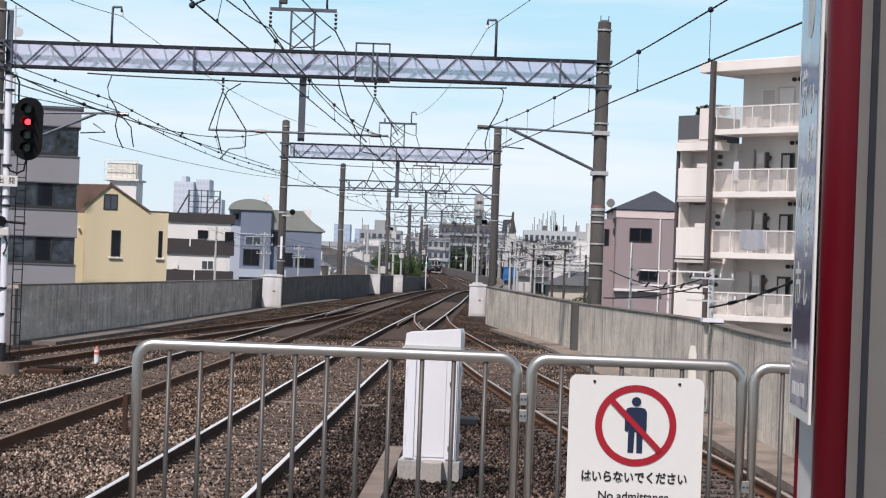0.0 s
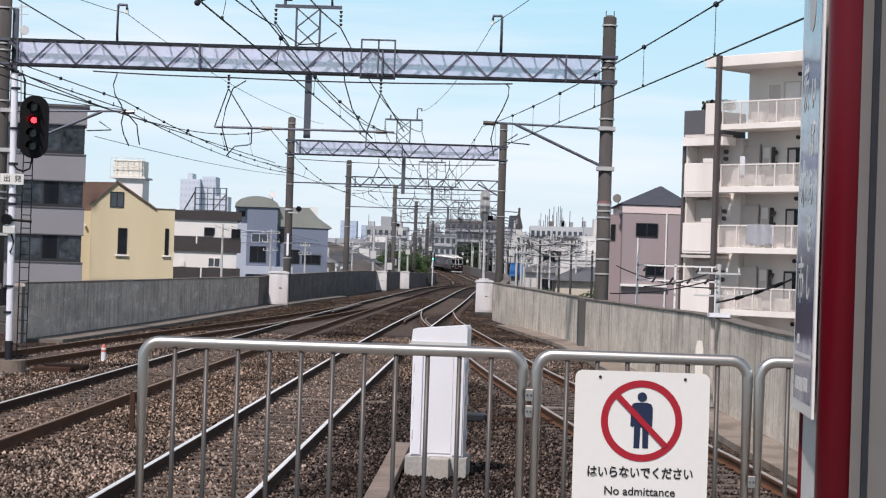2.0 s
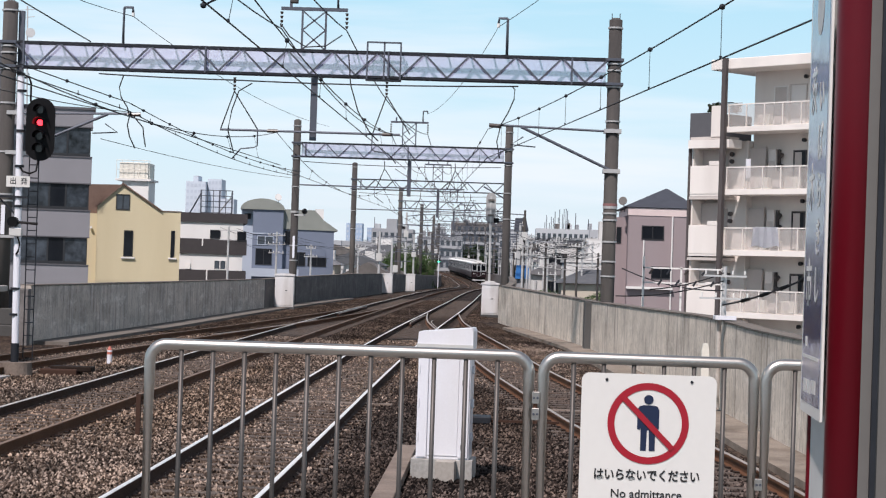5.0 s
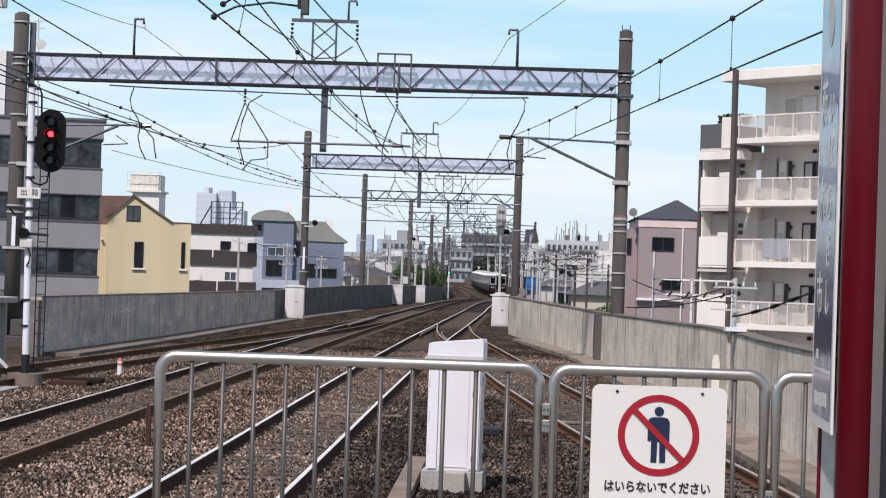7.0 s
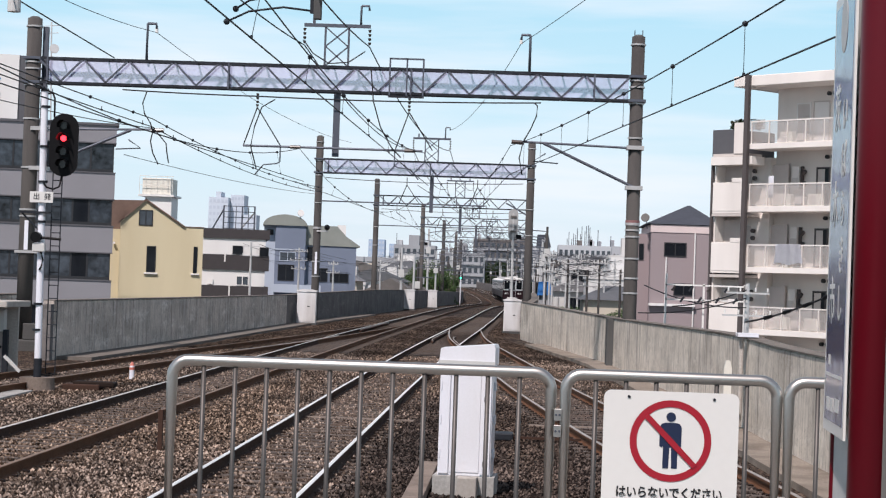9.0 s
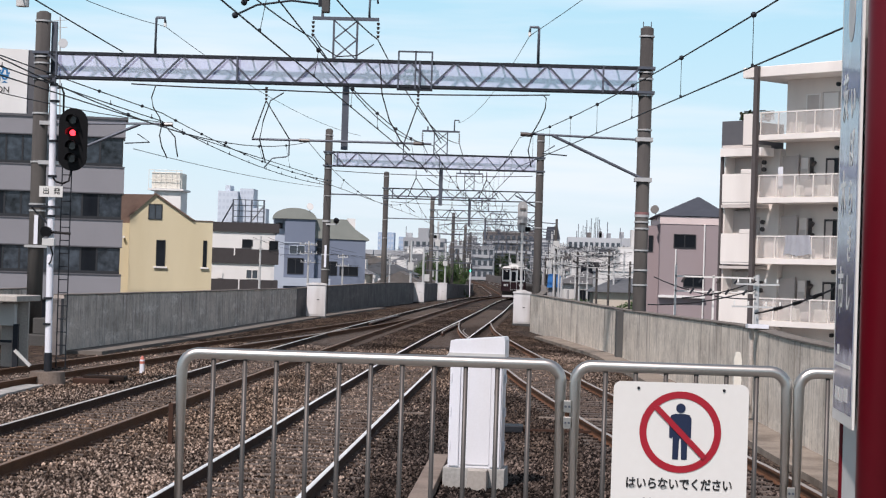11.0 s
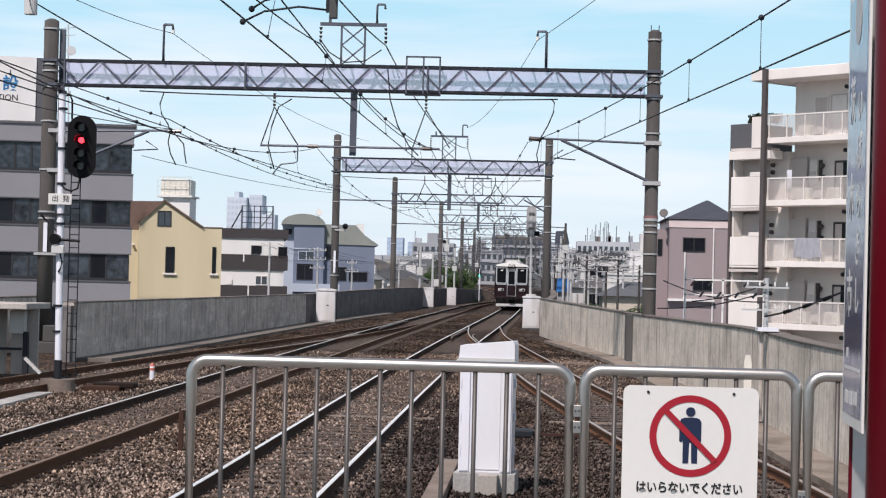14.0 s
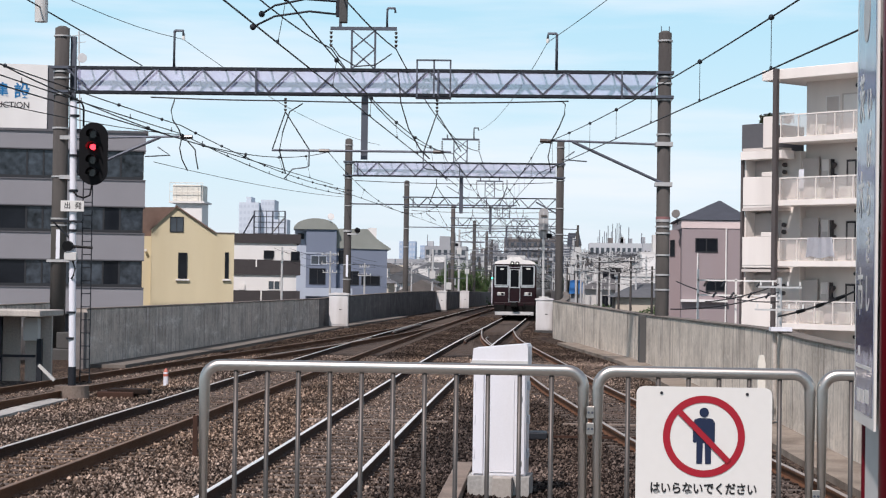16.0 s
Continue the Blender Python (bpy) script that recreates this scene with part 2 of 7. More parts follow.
M_BAND = mat("steel_band", (0.42, 0.42, 0.42), 0.5, 0.3)
M_PINK_BAND = mat("faded_red_band", (0.22, 0.11, 0.11), 0.6, var=0.15, scale=4)
M_FRAME_POLE = mat("pale_steel_arm", (0.48, 0.48, 0.48), 0.5, 0.3, var=0.1)
M_INFILL = mat("translucent_infill_tint", (0.52, 0.54, 0.74), 0.8, var=0.2, scale=1.2, alpha=0.42)
M_WIRE = mat("oxidised_copper_wire", (0.03, 0.03, 0.034), 0.6, 0.4, var=0.1)
M_INSUL = mat("brown_insulator", (0.045, 0.032, 0.028), 0.3, var=0.1)
M_INSUL_W = mat("white_porcelain", (0.7, 0.7, 0.68), 0.25, var=0.05)
M_STAINLESS = mat("brushed_stainless", (0.50, 0.47, 0.44), 0.36, 1.0, var=0.08, scale=6, fine=200)
# Dark ground mirrored by the bars is put into their base colour.
M_STAIN_D = mat("ground_reflecting_bar", (0.10, 0.092, 0.088), 0.5, 0.55, var=0.1, scale=6, fine=200)
M_BOXW = mat("weathered_white_enamel", (0.64, 0.63, 0.635), 0.5, var=0.08, scale=2.5, dirt=(0.27, 0.235, 0.20), dirt_amt=0.55, streak=True)
M_WHITE = mat("white_enamel", (0.70, 0.71, 0.77), 0.4, var=0.05, scale=2, dirt=(0.55, 0.52, 0.48), dirt_amt=0.35, streak=True)
M_SIGNW = mat("white_sign_plate", (0.63, 0.62, 0.60), 0.35, var=0.02)
M_SIGNRED = mat("sign_red", (0.30, 0.006, 0.018), 0.4, var=0.04)
M_SIGNBLUE = mat("sign_navy", (0.007, 0.015, 0.048), 0.4, var=0.04)
M_INK = mat("black_print", (0.02, 0.02, 0.022), 0.5, var=0.02)
M_RED = mat("maroon_red_paint", (0.088, 0.001, 0.006), 0.3, var=0.06, scale=2, spec=0.28)
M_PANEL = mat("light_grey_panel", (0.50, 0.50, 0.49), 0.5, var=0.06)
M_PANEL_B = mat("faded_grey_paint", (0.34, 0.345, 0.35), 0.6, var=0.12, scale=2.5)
M_PANEL_D = mat("grey_and_shaded_cladding", (0.125, 0.12, 0.115), 0.55, var=0.06, scale=1)
M_NAVY = mat("navy_station_sign", (0.020, 0.035, 0.115), 0.10, var=0.08, scale=4, bump=0.05, fine=9)
M_GLASS = mat("dark_window_glass", (0.010, 0.012, 0.016), 0.05, var=0.5, scale=0.7, spec=0.14)
M_GLASS_L = mat("grey_window_glass", (0.055, 0.068, 0.082), 0.08, var=0.5, scale=0.7, spec=0.35)
M_BLACK = mat("black_paint", (0.006, 0.006, 0.007), 0.5, var=0.1, spec=0.12)
M_LAMP_RED = mat("lit_red_lamp", (0.6, 0.02, 0.02), 0.3, emit=(1.0, 0.03, 0.045), power=4.5)
M_LAMP_OFF = mat("unlit_lamp", (0.02, 0.022, 0.02), 0.2)
M_GREEN_LAMP = mat("lit_green_lamp", (0.02, 0.5, 0.3), 0.3, emit=(0.1, 1.0, 0.6), power=3.0)
M_ORANGE = mat("red_reflector", (0.50, 0.15, 0.11), 0.4)
M_DECK = mat("platform_asphalt", (0.20, 0.19, 0.18), 0.9, var=0.15, scale=2, bump=0.3)


# ---- building helpers ----
def part(name, bm, material, parent=None, label=""):
    """Links a bmesh as one mesh object under a thing or a part."""
    me = bpy.data.meshes.new(name)
    bm.to_mesh(me)
    bm.free()
    me.materials.append(material)
    ob = new(name, me)
    ob.parent = parent
    if label:
        tagged(ob, label)
    return ob


def thing(name, label, category, group="", kind="", at=(0, 0, 0), rz=0.0):
    ob = new(name)
    ob.empty_display_size = 0.2
    ob.matrix_basis = pose(*at, 0, 0, rz)
    return tagged(ob, label, category, group, kind)


def B():
    return bmesh.new()


def box(bm, x0, x1, y0, y1, z0, z1, bevel=0.0):
    r = bmesh.ops.create_cube(bm, size=1.0)
    vs = r["verts"]
    for v in vs:
        v.co = Vector(((x0 + x1) / 2 + v.co.x * (x1 - x0), (y0 + y1) / 2 + v.co.y * (y1 - y0), (z0 + z1) / 2 + v.co.z * (z1 - z0)))
    if bevel:
        es = list({e for v in vs for e in v.link_edges})
        bmesh.ops.bevel(bm, geom=es, offset=bevel, segments=2, affect="EDGES", profile=0.5)
    return bm


def rod(bm, p, q, r, n=8, r2=None):
    p, q = Vector(p), Vector(q)
    d = q - p
    m = Matrix.Translation((p + q) / 2) @ d.to_track_quat("Z", "Y").to_matrix().to_4x4()
    bmesh.ops.create_cone(bm, cap_ends=True, segments=n, radius1=r, radius2=r if r2 is None else r2, depth=d.length, matrix=m)
    return bm


def bar(bm, p, q, w, h):
    """A rectangular bar from p to q, w wide, h deep."""
    p, q = Vector(p), Vector(q)
    d = q - p
    m = Matrix.Translation((p + q) / 2) @ d.to_track_quat("Z", "Y").to_matrix().to_4x4() @ Matrix.Diagonal((w, h, d.length, 1))
    bmesh.ops.create_cube(bm, size=1.0, matrix=m)
    return bm


def tube(bm, pts, r, n=6):
    """A round tube along a polyline."""
    pts = [Vector(p) for p in pts]
    rings = []
    for i, p in enumerate(pts):
        a, b = pts[max(i - 1, 0)], pts[min(i + 1, len(pts) - 1)]
        q = (b - a).to_track_quat("Z", "Y")
        rings.append([bm.verts.new(p + q @ Vector((math.cos(k * math.tau / n) * r, math.sin(k * math.tau / n) * r, 0))) for k in range(n)])
    for a, b in zip(rings, rings[1:]):
        for k in range(n):
            f = bm.faces.new((a[k], a[(k + 1) % n], b[(k + 1) % n], b[k]))
            f.smooth = True
    bm.faces.new(rings[0][::-1])
    bm.faces.new(rings[-1])
    return bm


def disc(bm, c, r, depth, n=24, axis=(0, 1, 0)):
    c, a = Vector(c), Vector(axis).normalized()
    return rod(bm, c - a * depth / 2, c + a * depth / 2, r, n)


def prism(bm, outline, y0, y1):
    """An outline in x, z pushed from y0 to y1."""
    a = [bm.verts.new((x, y0, z)) for x, z in outline]
    b = [bm.verts.new((x, y1, z)) for x, z in outline]
    bm.faces.new(a)
    bm.faces.new(b[::-1])
    for i in range(len(a)):
        j = (i + 1) % len(a)
        bm.faces.new((a[j], a[i], b[i], b[j]))
    bmesh.ops.recalc_face_normals(bm, faces=bm.faces[:])
    return bm


def lettering(name, body, size, m, material, parent, bold=0.0, align="CENTER", depth=0.0015):
    """Flat raised lettering as a mesh; m puts its x, y plane into the parent's space."""
    cu = bpy.data.curves.new(name, "FONT")
    cu.body, cu.size, cu.extrude, cu.offset = body, size, depth, bold
    cu.align_x, cu.align_y = align, "CENTER"
    tmp = new("lettering_source", cu)
    dg = bpy.context.evaluated_depsgraph_get()
    me = bpy.data.meshes.new_from_object(tmp.evaluated_get(dg))
    bpy.data.objects.remove(tmp)
    me.materials.clear()
    me.materials.append(material)
    me.transform(m)
    ob = new(name, me)
    ob.parent = parent
    return ob


def spline(pts, y):
    """Smooth x over y through the given (y, x) pairs."""
    if y <= pts[0][0]:
        (a, b), (c, d) = pts[0], pts[1]
        return b + (d - b) / (c - a) * (y - a)
    for i in range(len(pts) - 1):
        if y <= pts[i + 1][0]:
            break
    p0, p1, p2, p3 = pts[max(i - 1, 0)], pts[i], pts[i + 1], pts[min(i + 2, len(pts) - 1)]
    h = p2[0] - p1[0]
    u = (y - p1[0]) / h
    m1 = (p2[1] - p0[1]) / max(p2[0] - p0[0], 1e-6) * h
    m2 = (p3[1] - p1[1]) / max(p3[0] - p1[0], 1e-6) * h
    if u > 1:
        return p2[1] + m2 / h * (y - p2[0])
    return (2 * u ** 3 - 3 * u ** 2 + 1) * p1[1] + (u ** 3 - 2 * u ** 2 + u) * m1 + (-2 * u ** 3 + 3 * u ** 2) * p2[1] + (u ** 3 - u ** 2) * m2


GRADE = [(120, 0.3), (150, 0.3), (200, 0.2), (240, 0.02), (277, -0.12), (320, -0.12), (360, 0.05), (394, 0.3), (446, 0.85), (520, 1.7), (600, 2.6)]


def rise(y):
    """Level of the rail heads along the line."""
    u = min(max((y - 25) / 95, 0), 1)
    if y < 150:
        return 0.3 * u * u * (3 - 2 * u)
    return spline(GRADE, y)


# ---- the line: centre of each track, x over y ----
TRACK_C = [(-40, -3.12), (20, -3.12), (47, -3.11), (73, -2.87), (99, -2.47), (125, -2.2), (150, -2.08), (172, -1.98), (193, -1.85), (223, -1.5), (250, -0.95),
           (270, -0.65), (300, -0.85), (330, -1.65), (360, -2.7), (412, -5.0), (466, -8.6), (500, -11.6), (540, -16.0), (600, -24.0), (680, -37.0)]
TRACK_B = [(-40, -6.95), (20, -6.95), (47, -6.93), (73, -6.7), (99, -6.3), (125, -6.03), (150, -5.9), (172, -5.8), (193, -5.67), (223, -5.32), (250, -4.8),
           (270, -4.5), (300, -4.7), (330, -5.5), (360, -6.57), (412, -8.9), (466, -12.5), (500, -15.5), (540, -19.9), (600, -27.9), (680, -40.9)]
TRACK_A = [(-40, -14.2), (10, -12.8), (30, -11.75), (42, -11.02), (50, -10.42), (60, -9.55), (75, -8.1), (90, -6.95), (104, -6.25)]
TRACK_D = [(-40, 4.2), (8, 3.45), (20, 2.9), (27, 2.5), (33, 1.9), (40, 1.25), (47, 0.62), (58, -0.2), (70, -1.15), (82, -2.0), (96, -2.5)]
WALL_R = [(-40, 6.6), (10, 5.2), (29, 4.43), (38, 4.2), (50, 3.68), (60.3, 3.14), (63.4, 2.98), (70, 2.25), (80, 1.1), (88.4, 0.18), (89.4, 0.2), (95, 0.5), (110, 0.8), (150, 1.05), (200, 1.4), (260, 1.9), (300, 1.85), (330, 1.2), (382, -0.7), (424, -2.9), (470, -6.0), (540, -13.0)]
WALL_L = [(-40, -17.5), (30, -14.3), (54.8, -12.87), (61.0, -12.55), (68.5, -12.2), (98, -11.3), (120, -10.6), (150, -9.7), (180, -9.1), (220, -8.5), (260, -8.1), (300, -8.3), (330, -9.1), (382, -11.2), (424, -13.3), (470, -16.4), (540, -23.6)]
WALL_L_NEAR = [(-40, -18.6), (30, -16.7), (63, -15.7)]
DECK = -0.17
STREET = -5.6


def along(y0, y1, step):
    n = max(int((y1 - y0) / step), 1)
    return [y0 + (y1 - y0) * i / n for i in range(n + 1)]


# ---- ground, deck and parapets ----
def strip(bm, left, right, z, ys):
    """A band between two edges x(y), at the level z(y), split along the way."""
    rows = []
    for y in ys:
        rows.append([bm.verts.new((left(y), y, z(y))), bm.verts.new((right(y), y, z(y)))])
    for a, b in zip(rows, rows[1:]):
        bm.faces.new((a[0], a[1], b[1], b[0]))
    return bm


def build_ground():
    bm = B()
    bmesh.ops.create_grid(bm, x_segments=8, y_segments=8, size=4000)
    g = part("ground", bm, M_GROUND)
    g.location = (0, 0, STREET)
    tagged(g, "grey asphalt street level below the railway viaduct", "ground", kind="structure")
    bm = B()
    ys = along(-40, 560, 4)
    strip(bm, lambda y: spline(WALL_L_NEAR, y) if y < 63 else spline(WALL_L, y), lambda y: spline(WALL_R, y), lambda y: rise(y) + DECK, ys)
    strip(bm, lambda y: spline(WALL_L_NEAR, y) if y < 63 else spline(WALL_L, y), lambda y: spline(WALL_R, y), lambda y: rise(y) + DECK - 1.2, ys)
    d = part("track_bed", bm, M_BED)
    tagged(d, "brown crushed-stone ballast bed between the parapets", "ballast", kind="structure")
    for line, y0, y1 in ((TRACK_A, 50, 100), (TRACK_B, 50, 330), (TRACK_C, 55, 330), (TRACK_D, 48, 92)):
        lift = 0.004 if line is TRACK_B or line is TRACK_C else 0.009
        bm = strip(B(), lambda y: spline(line, y) - 1.25, lambda y: spline(line, y) + 1.25, lambda y: rise(y) + DECK + lift, along(y0, y1, 4))
        o = part("oiled_ballast", bm, M_BED_OIL)
        tagged(o, "brake-dust darkened ballast between the rails", "ballast", kind="structure")
    # loose stones on the bed where it lies near
    scatter_stones(105000, 19.5, 66.0, 1.6, 0.014, 0.035, 4)
    scatter_stones(60000, 64.0, 135.0, 1.3, 0.022, 0.045, 8)


def scatter_stones(n, near, end, power, small, big, seed):
    """Loose stones over the bed between two distances, denser near by."""
    rng = np.random.default_rng(seed)
    grid = np.linspace(near - 0.5, end + 0.5, 95)
    base = np.array([(1, 0, 0), (-1, 0, 0), (0, 1, 0), (0, -1, 0), (0, 0, 1), (0, 0, -1)], float)
    tri = np.array([(0, 2, 4), (2, 1, 4), (1, 3, 4), (3, 0, 4), (2, 0, 5), (1, 2, 5), (3, 1, 5), (0, 3, 5)])
    y = near + (end - near) * rng.random(n) ** power
    xl = np.array([spline(WALL_L, v) + 1.1 for v in grid])
    xr = np.array([spline(WALL_R, v) - 0.9 for v in grid])
    l, r = np.interp(y, grid, xl), np.interp(y, grid, xr)
    l = np.maximum(l, -0.30 * y - 1.0)
    r = np.minimum(r, 0.22 * y + 0.5)
    x = l + (r - l) * rng.random(n)
    if near > 40:                                                            # stones lie between the tracks, not in them
        gap = np.min([np.abs(x - np.interp(y, grid, [spline(t, v) for v in grid])) for t in (TRACK_B, TRACK_C)], axis=0)
        keep = gap > 1.2
        x, y, n = x[keep], y[keep], int(keep.sum())
    z = np.interp(y, grid, [rise(v) + DECK for v in grid])
    size = rng.uniform(small, big, n)
    for line in (TRACK_A, TRACK_B, TRACK_C) if near < 40 else ():          # cribs are filled up to the sleepers
        z = np.where(np.abs(x - np.interp(y, grid, [spline(line, v) for v in grid])) < 1.12, z + rng.uniform(-0.008, 0.014, n), z)
    v = base[None] * (size[:, None, None] * rng.uniform(0.6, 1.3, (n, 6, 1)))
    a = rng.random(n) * math.tau
    c, s = np.cos(a)[:, None], np.sin(a)[:, None]
    v = np.stack([v[..., 0] * c - v[..., 1] * s, v[..., 0] * s + v[..., 1] * c, v[..., 2]], -1)
    v += np.stack([x, y, z + size * 0.35], -1)[:, None]
    f = tri[None] + (np.arange(n) * 6)[:, None, None]
    me = bpy.data.meshes.new("ballast_stones")
    me.vertices.add(n * 6)
    me.vertices.foreach_set("co", v.reshape(-1))
    me.loops.add(n * 24)
    me.loops.foreach_set("vertex_index", f.reshape(-1))
    me.polygons.add(n * 8)
    me.polygons.foreach_set("loop_start", np.arange(n * 8) * 3)
    me.polygons.foreach_set("loop_total", np.full(n * 8, 3))
    me.update()
    me.materials.append(M_BALLAST if near < 40 else M_BED)
    if near < 40:                                                            # darker between the main track and the loop
        me.materials.append(M_BALLAST_D)
        dark_zone = (x > np.interp(y, grid, [spline(TRACK_C, v) + 0.9 for v in grid]) + rng.normal(0, 0.25, n)) & (y < 44 + rng.normal(0, 2, n))
        me.polygons.foreach_set("material_index", np.repeat(dark_zone.astype(np.int32), 8))
    tagged(new("ballast_stones", me), "loose brown and grey crushed ballast stones", "gravel", kind="stuff")


def build_parapet(name, line, out, material, label, breaks, tops=((0, 1.62), (500, 1.62)), thick=0.3, y0=-40, y1=540):
    """A concrete parapet in cast lengths, out = +1 for the outside at +x."""
    w = thing(name, label, "wall", kind="structure")
    cuts = [y0, *breaks, y1]
    for a, b in zip(cuts, cuts[1:]):
        bm = B()
        rings = []
        for y in along(a + 0.012, b - 0.012, 3.0):
            x, z = spline(line, y), rise(y)
            height = np.interp(y, [p[0] for p in tops], [p[1] for p in tops])
            xo = x + out * thick
            pr = [(x, STREET), (x, z + height - 0.03), (x + out * 0.03, z + height), (xo - out * 0.03, z + height), (xo, z + height - 0.03), (xo, STREET)]
            rings.append([bm.verts.new((px, y, pz)) for px, pz in pr])
        for p, q in zip(rings, rings[1:]):
            for k in range(5):
                bm.faces.new((p[k], p[k + 1], q[k + 1], q[k]))
        bm.faces.new(rings[0])
        bm.faces.new(rings[-1][::-1])
        bmesh.ops.recalc_face_normals(bm, faces=bm.faces[:])
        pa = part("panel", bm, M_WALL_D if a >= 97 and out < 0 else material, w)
        if a < 150:
            bm = B()
            rings = []
            for y in along(a + 0.012, min(b, 200) - 0.012, 3.0):
                x, z = spline(line, y), rise(y)
                top = z + np.interp(y, [p[0] for p in tops], [p[1] for p in tops])
                xi, xo = x - out * 0.025, x + out * (thick + 0.025)
                rings.append([bm.verts.new((px, y, pz)) for px, pz in ((xi, top + 0.004), (xi, top + 0.026), (xo, top + 0.03), (xo, top + 0.004))])
            for p, q in zip(rings, rings[1:]):
                for k in range(4):
                    bm.faces.new((p[k], p[(k + 1) % 4], q[(k + 1) % 4], q[k]))
            bm.faces.new(rings[0])
            bm.faces.new(rings[-1][::-1])
            bmesh.ops.recalc_face_normals(bm, faces=bm.faces[:])
            part("coping", bm, M_COPE, pa, "dark weathered coping along the top")
    return w


def build_kerb(line, side, w0, w1, h, label, y0, y1):
    bm = B()
    rings = []
    for y in along(y0, y1, 2.5):
        x, z = spline(line, y), rise(y) + DECK
        pr = [(x + side * w0, z - 0.1), (x + side * w0, z + h), (x + side * w1, z + h), (x + side * w1, z - 0.1)]
        rings.append([bm.verts.new((px, y, pz)) for px, pz in pr])
    for p, q in zip(rings, rings[1:]):
        for k in range(3):
            bm.faces.new((p[k], p[k + 1], q[k + 1], q[k]))
    bm.faces.new(rings[0])
    bm.faces.new(rings[-1][::-1])
    bmesh.ops.recalc_face_normals(bm, faces=bm.faces[:])
    k = part("cable_walkway", bm, M_WALK if side < 0 else M_COPE)
    tagged(k, label, "walkway", kind="structure")


# ---- tracks ----
RAIL = [(-0.065, -0.155), (-0.065, -0.14), (-0.012, -0.125), (-0.012, -0.045), (-0.033, -0.035), (-0.033, -0.004), (0.033, -0.004), (0.033, -0.035), (0.012, -0.045), (0.012, -0.125), (0.065, -0.14), (0.065, -0.155)]


def centre(line, y):
    x = spline(line, y)
    dx = spline(line, y + 0.5) - spline(line, y - 0.5)
    t = Vector((dx, 1.0, 0)).normalized()
    return Vector((x, y, rise(y))), Vector((t.y, -t.x, 0)), t


def build_track(line, y0, y1, heads_of, label, near):
    tr = thing("railway_track", label, "railway track", "railway tracks")
    ys = along(y0, min(y1, 110), 1.5) + (along(112, y1, 4) if y1 > 112 else [])
    for off, head in zip((-0.75, 0.75), heads_of):
        bm, top = B(), B()
        rings, heads = [], []
        for y in ys:
            c, s, _ = centre(line, y)
            rings.append([bm.verts.new(c + s * (off + u) + Vector((0, 0, v))) for u, v in RAIL])
            heads.append([top.verts.new(c + s * (off + u) + Vector((0, 0, v))) for u, v in ((-0.029, -0.004), (-0.026, 0.002), (0.026, 0.002), (0.029, -0.004))])
        for r, b, k in ((rings, bm, 12), (heads, top, 4)):
            for p, q in zip(r, r[1:]):
                for i in range(k - (1 if k == 4 else 0)):
                    b.faces.new((p[i], p[(i + 1) % k], q[(i + 1) % k], q[i]))
            bmesh.ops.recalc_face_normals(b, faces=b.faces[:])
        rail = part("rail", bm, M_RUST if head is M_RAILHEAD or head is M_RAILMID or head is M_RAILB and "rusty" not in label else M_RUST_O, tr, "rust-brown rail web and foot")
        part("rail_head", top, head, rail, "polished bright rail head" if head is M_RAILHEAD else "brown dull rail head")
    # sleepers: near ones as pieces, far ones joined
    bm = B()
    prism(bm, [(-1.1, -0.17), (-1.1, 0.0), (-0.55, 0.012), (0.55, 0.012), (1.1, 0.0), (1.1, -0.17)], -0.11, 0.11)
    me = bpy.data.meshes.new("sleeper")
    bm.to_mesh(me)
    bm.free()
    me.materials.append(M_SLEEPER)
    bm = B()
    box(bm, -0.035, 0.035, -0.045, 0.045, 0.0, 0.032)
    ce = bpy.data.meshes.new("rail_clip")
    bm.to_mesh(ce)
    bm.free()
    ce.materials.append(M_CLIP)
    y, far = y0 + 0.3, B()
    while y < min(y1, 140) - 0.3:
        c, s, t = centre(line, y)
        m = Matrix.Translation((c.x, y, c.z - 0.155)) @ Matrix.Rotation(math.atan2(-t.x, t.y), 4, "Z")
        if near[0] <= y < near[1]:
            o = new("sleeper", me)
            o.parent, o.matrix_basis = tr, m
            for u in (-0.855, -0.645, 0.645, 0.855):
                q = new("rail_clip", ce)
                q.parent, q.location = o, (u, 0, 0)
        else:
            bmesh.ops.create_cube(far, size=1.0, matrix=m @ Matrix.Translation((0, 0, -0.085)) @ Matrix.Diagonal((2.2, 0.22, 0.17, 1)))
        y += 0.6
    tagged(part("sleeper_rest", far, M_SLEEPER, tr), kind="stuff")
    return tr


# ---- overhead line ----
def build_pole(p, x, y, z0, z1, r=0.19, bands=(), lean=0.0):
    bm = rod(B(), (x + lean, y, z0), (x, y, z1), r * 1.08, 20, r)
    for f in bm.faces:
        f.smooth = len(f.verts) == 4
    po = part("pole", bm, M_POLE, p, "grey weathered spun concrete pole")
    for b in bands:
        part("band", rod(B(), (x + lean * b / (z1 - z0), y, z1 - b - 0.025), (x + lean * b / (z1 - z0), y, z1 - b + 0.025), r * 1.1 + 0.012, 20), M_BAND, po)
    part("cap", rod(B(), (x, y, z1), (x, y, z1 + 0.06), r * 0.9, 16, r * 0.5), M_CONC_D, po)
    return po


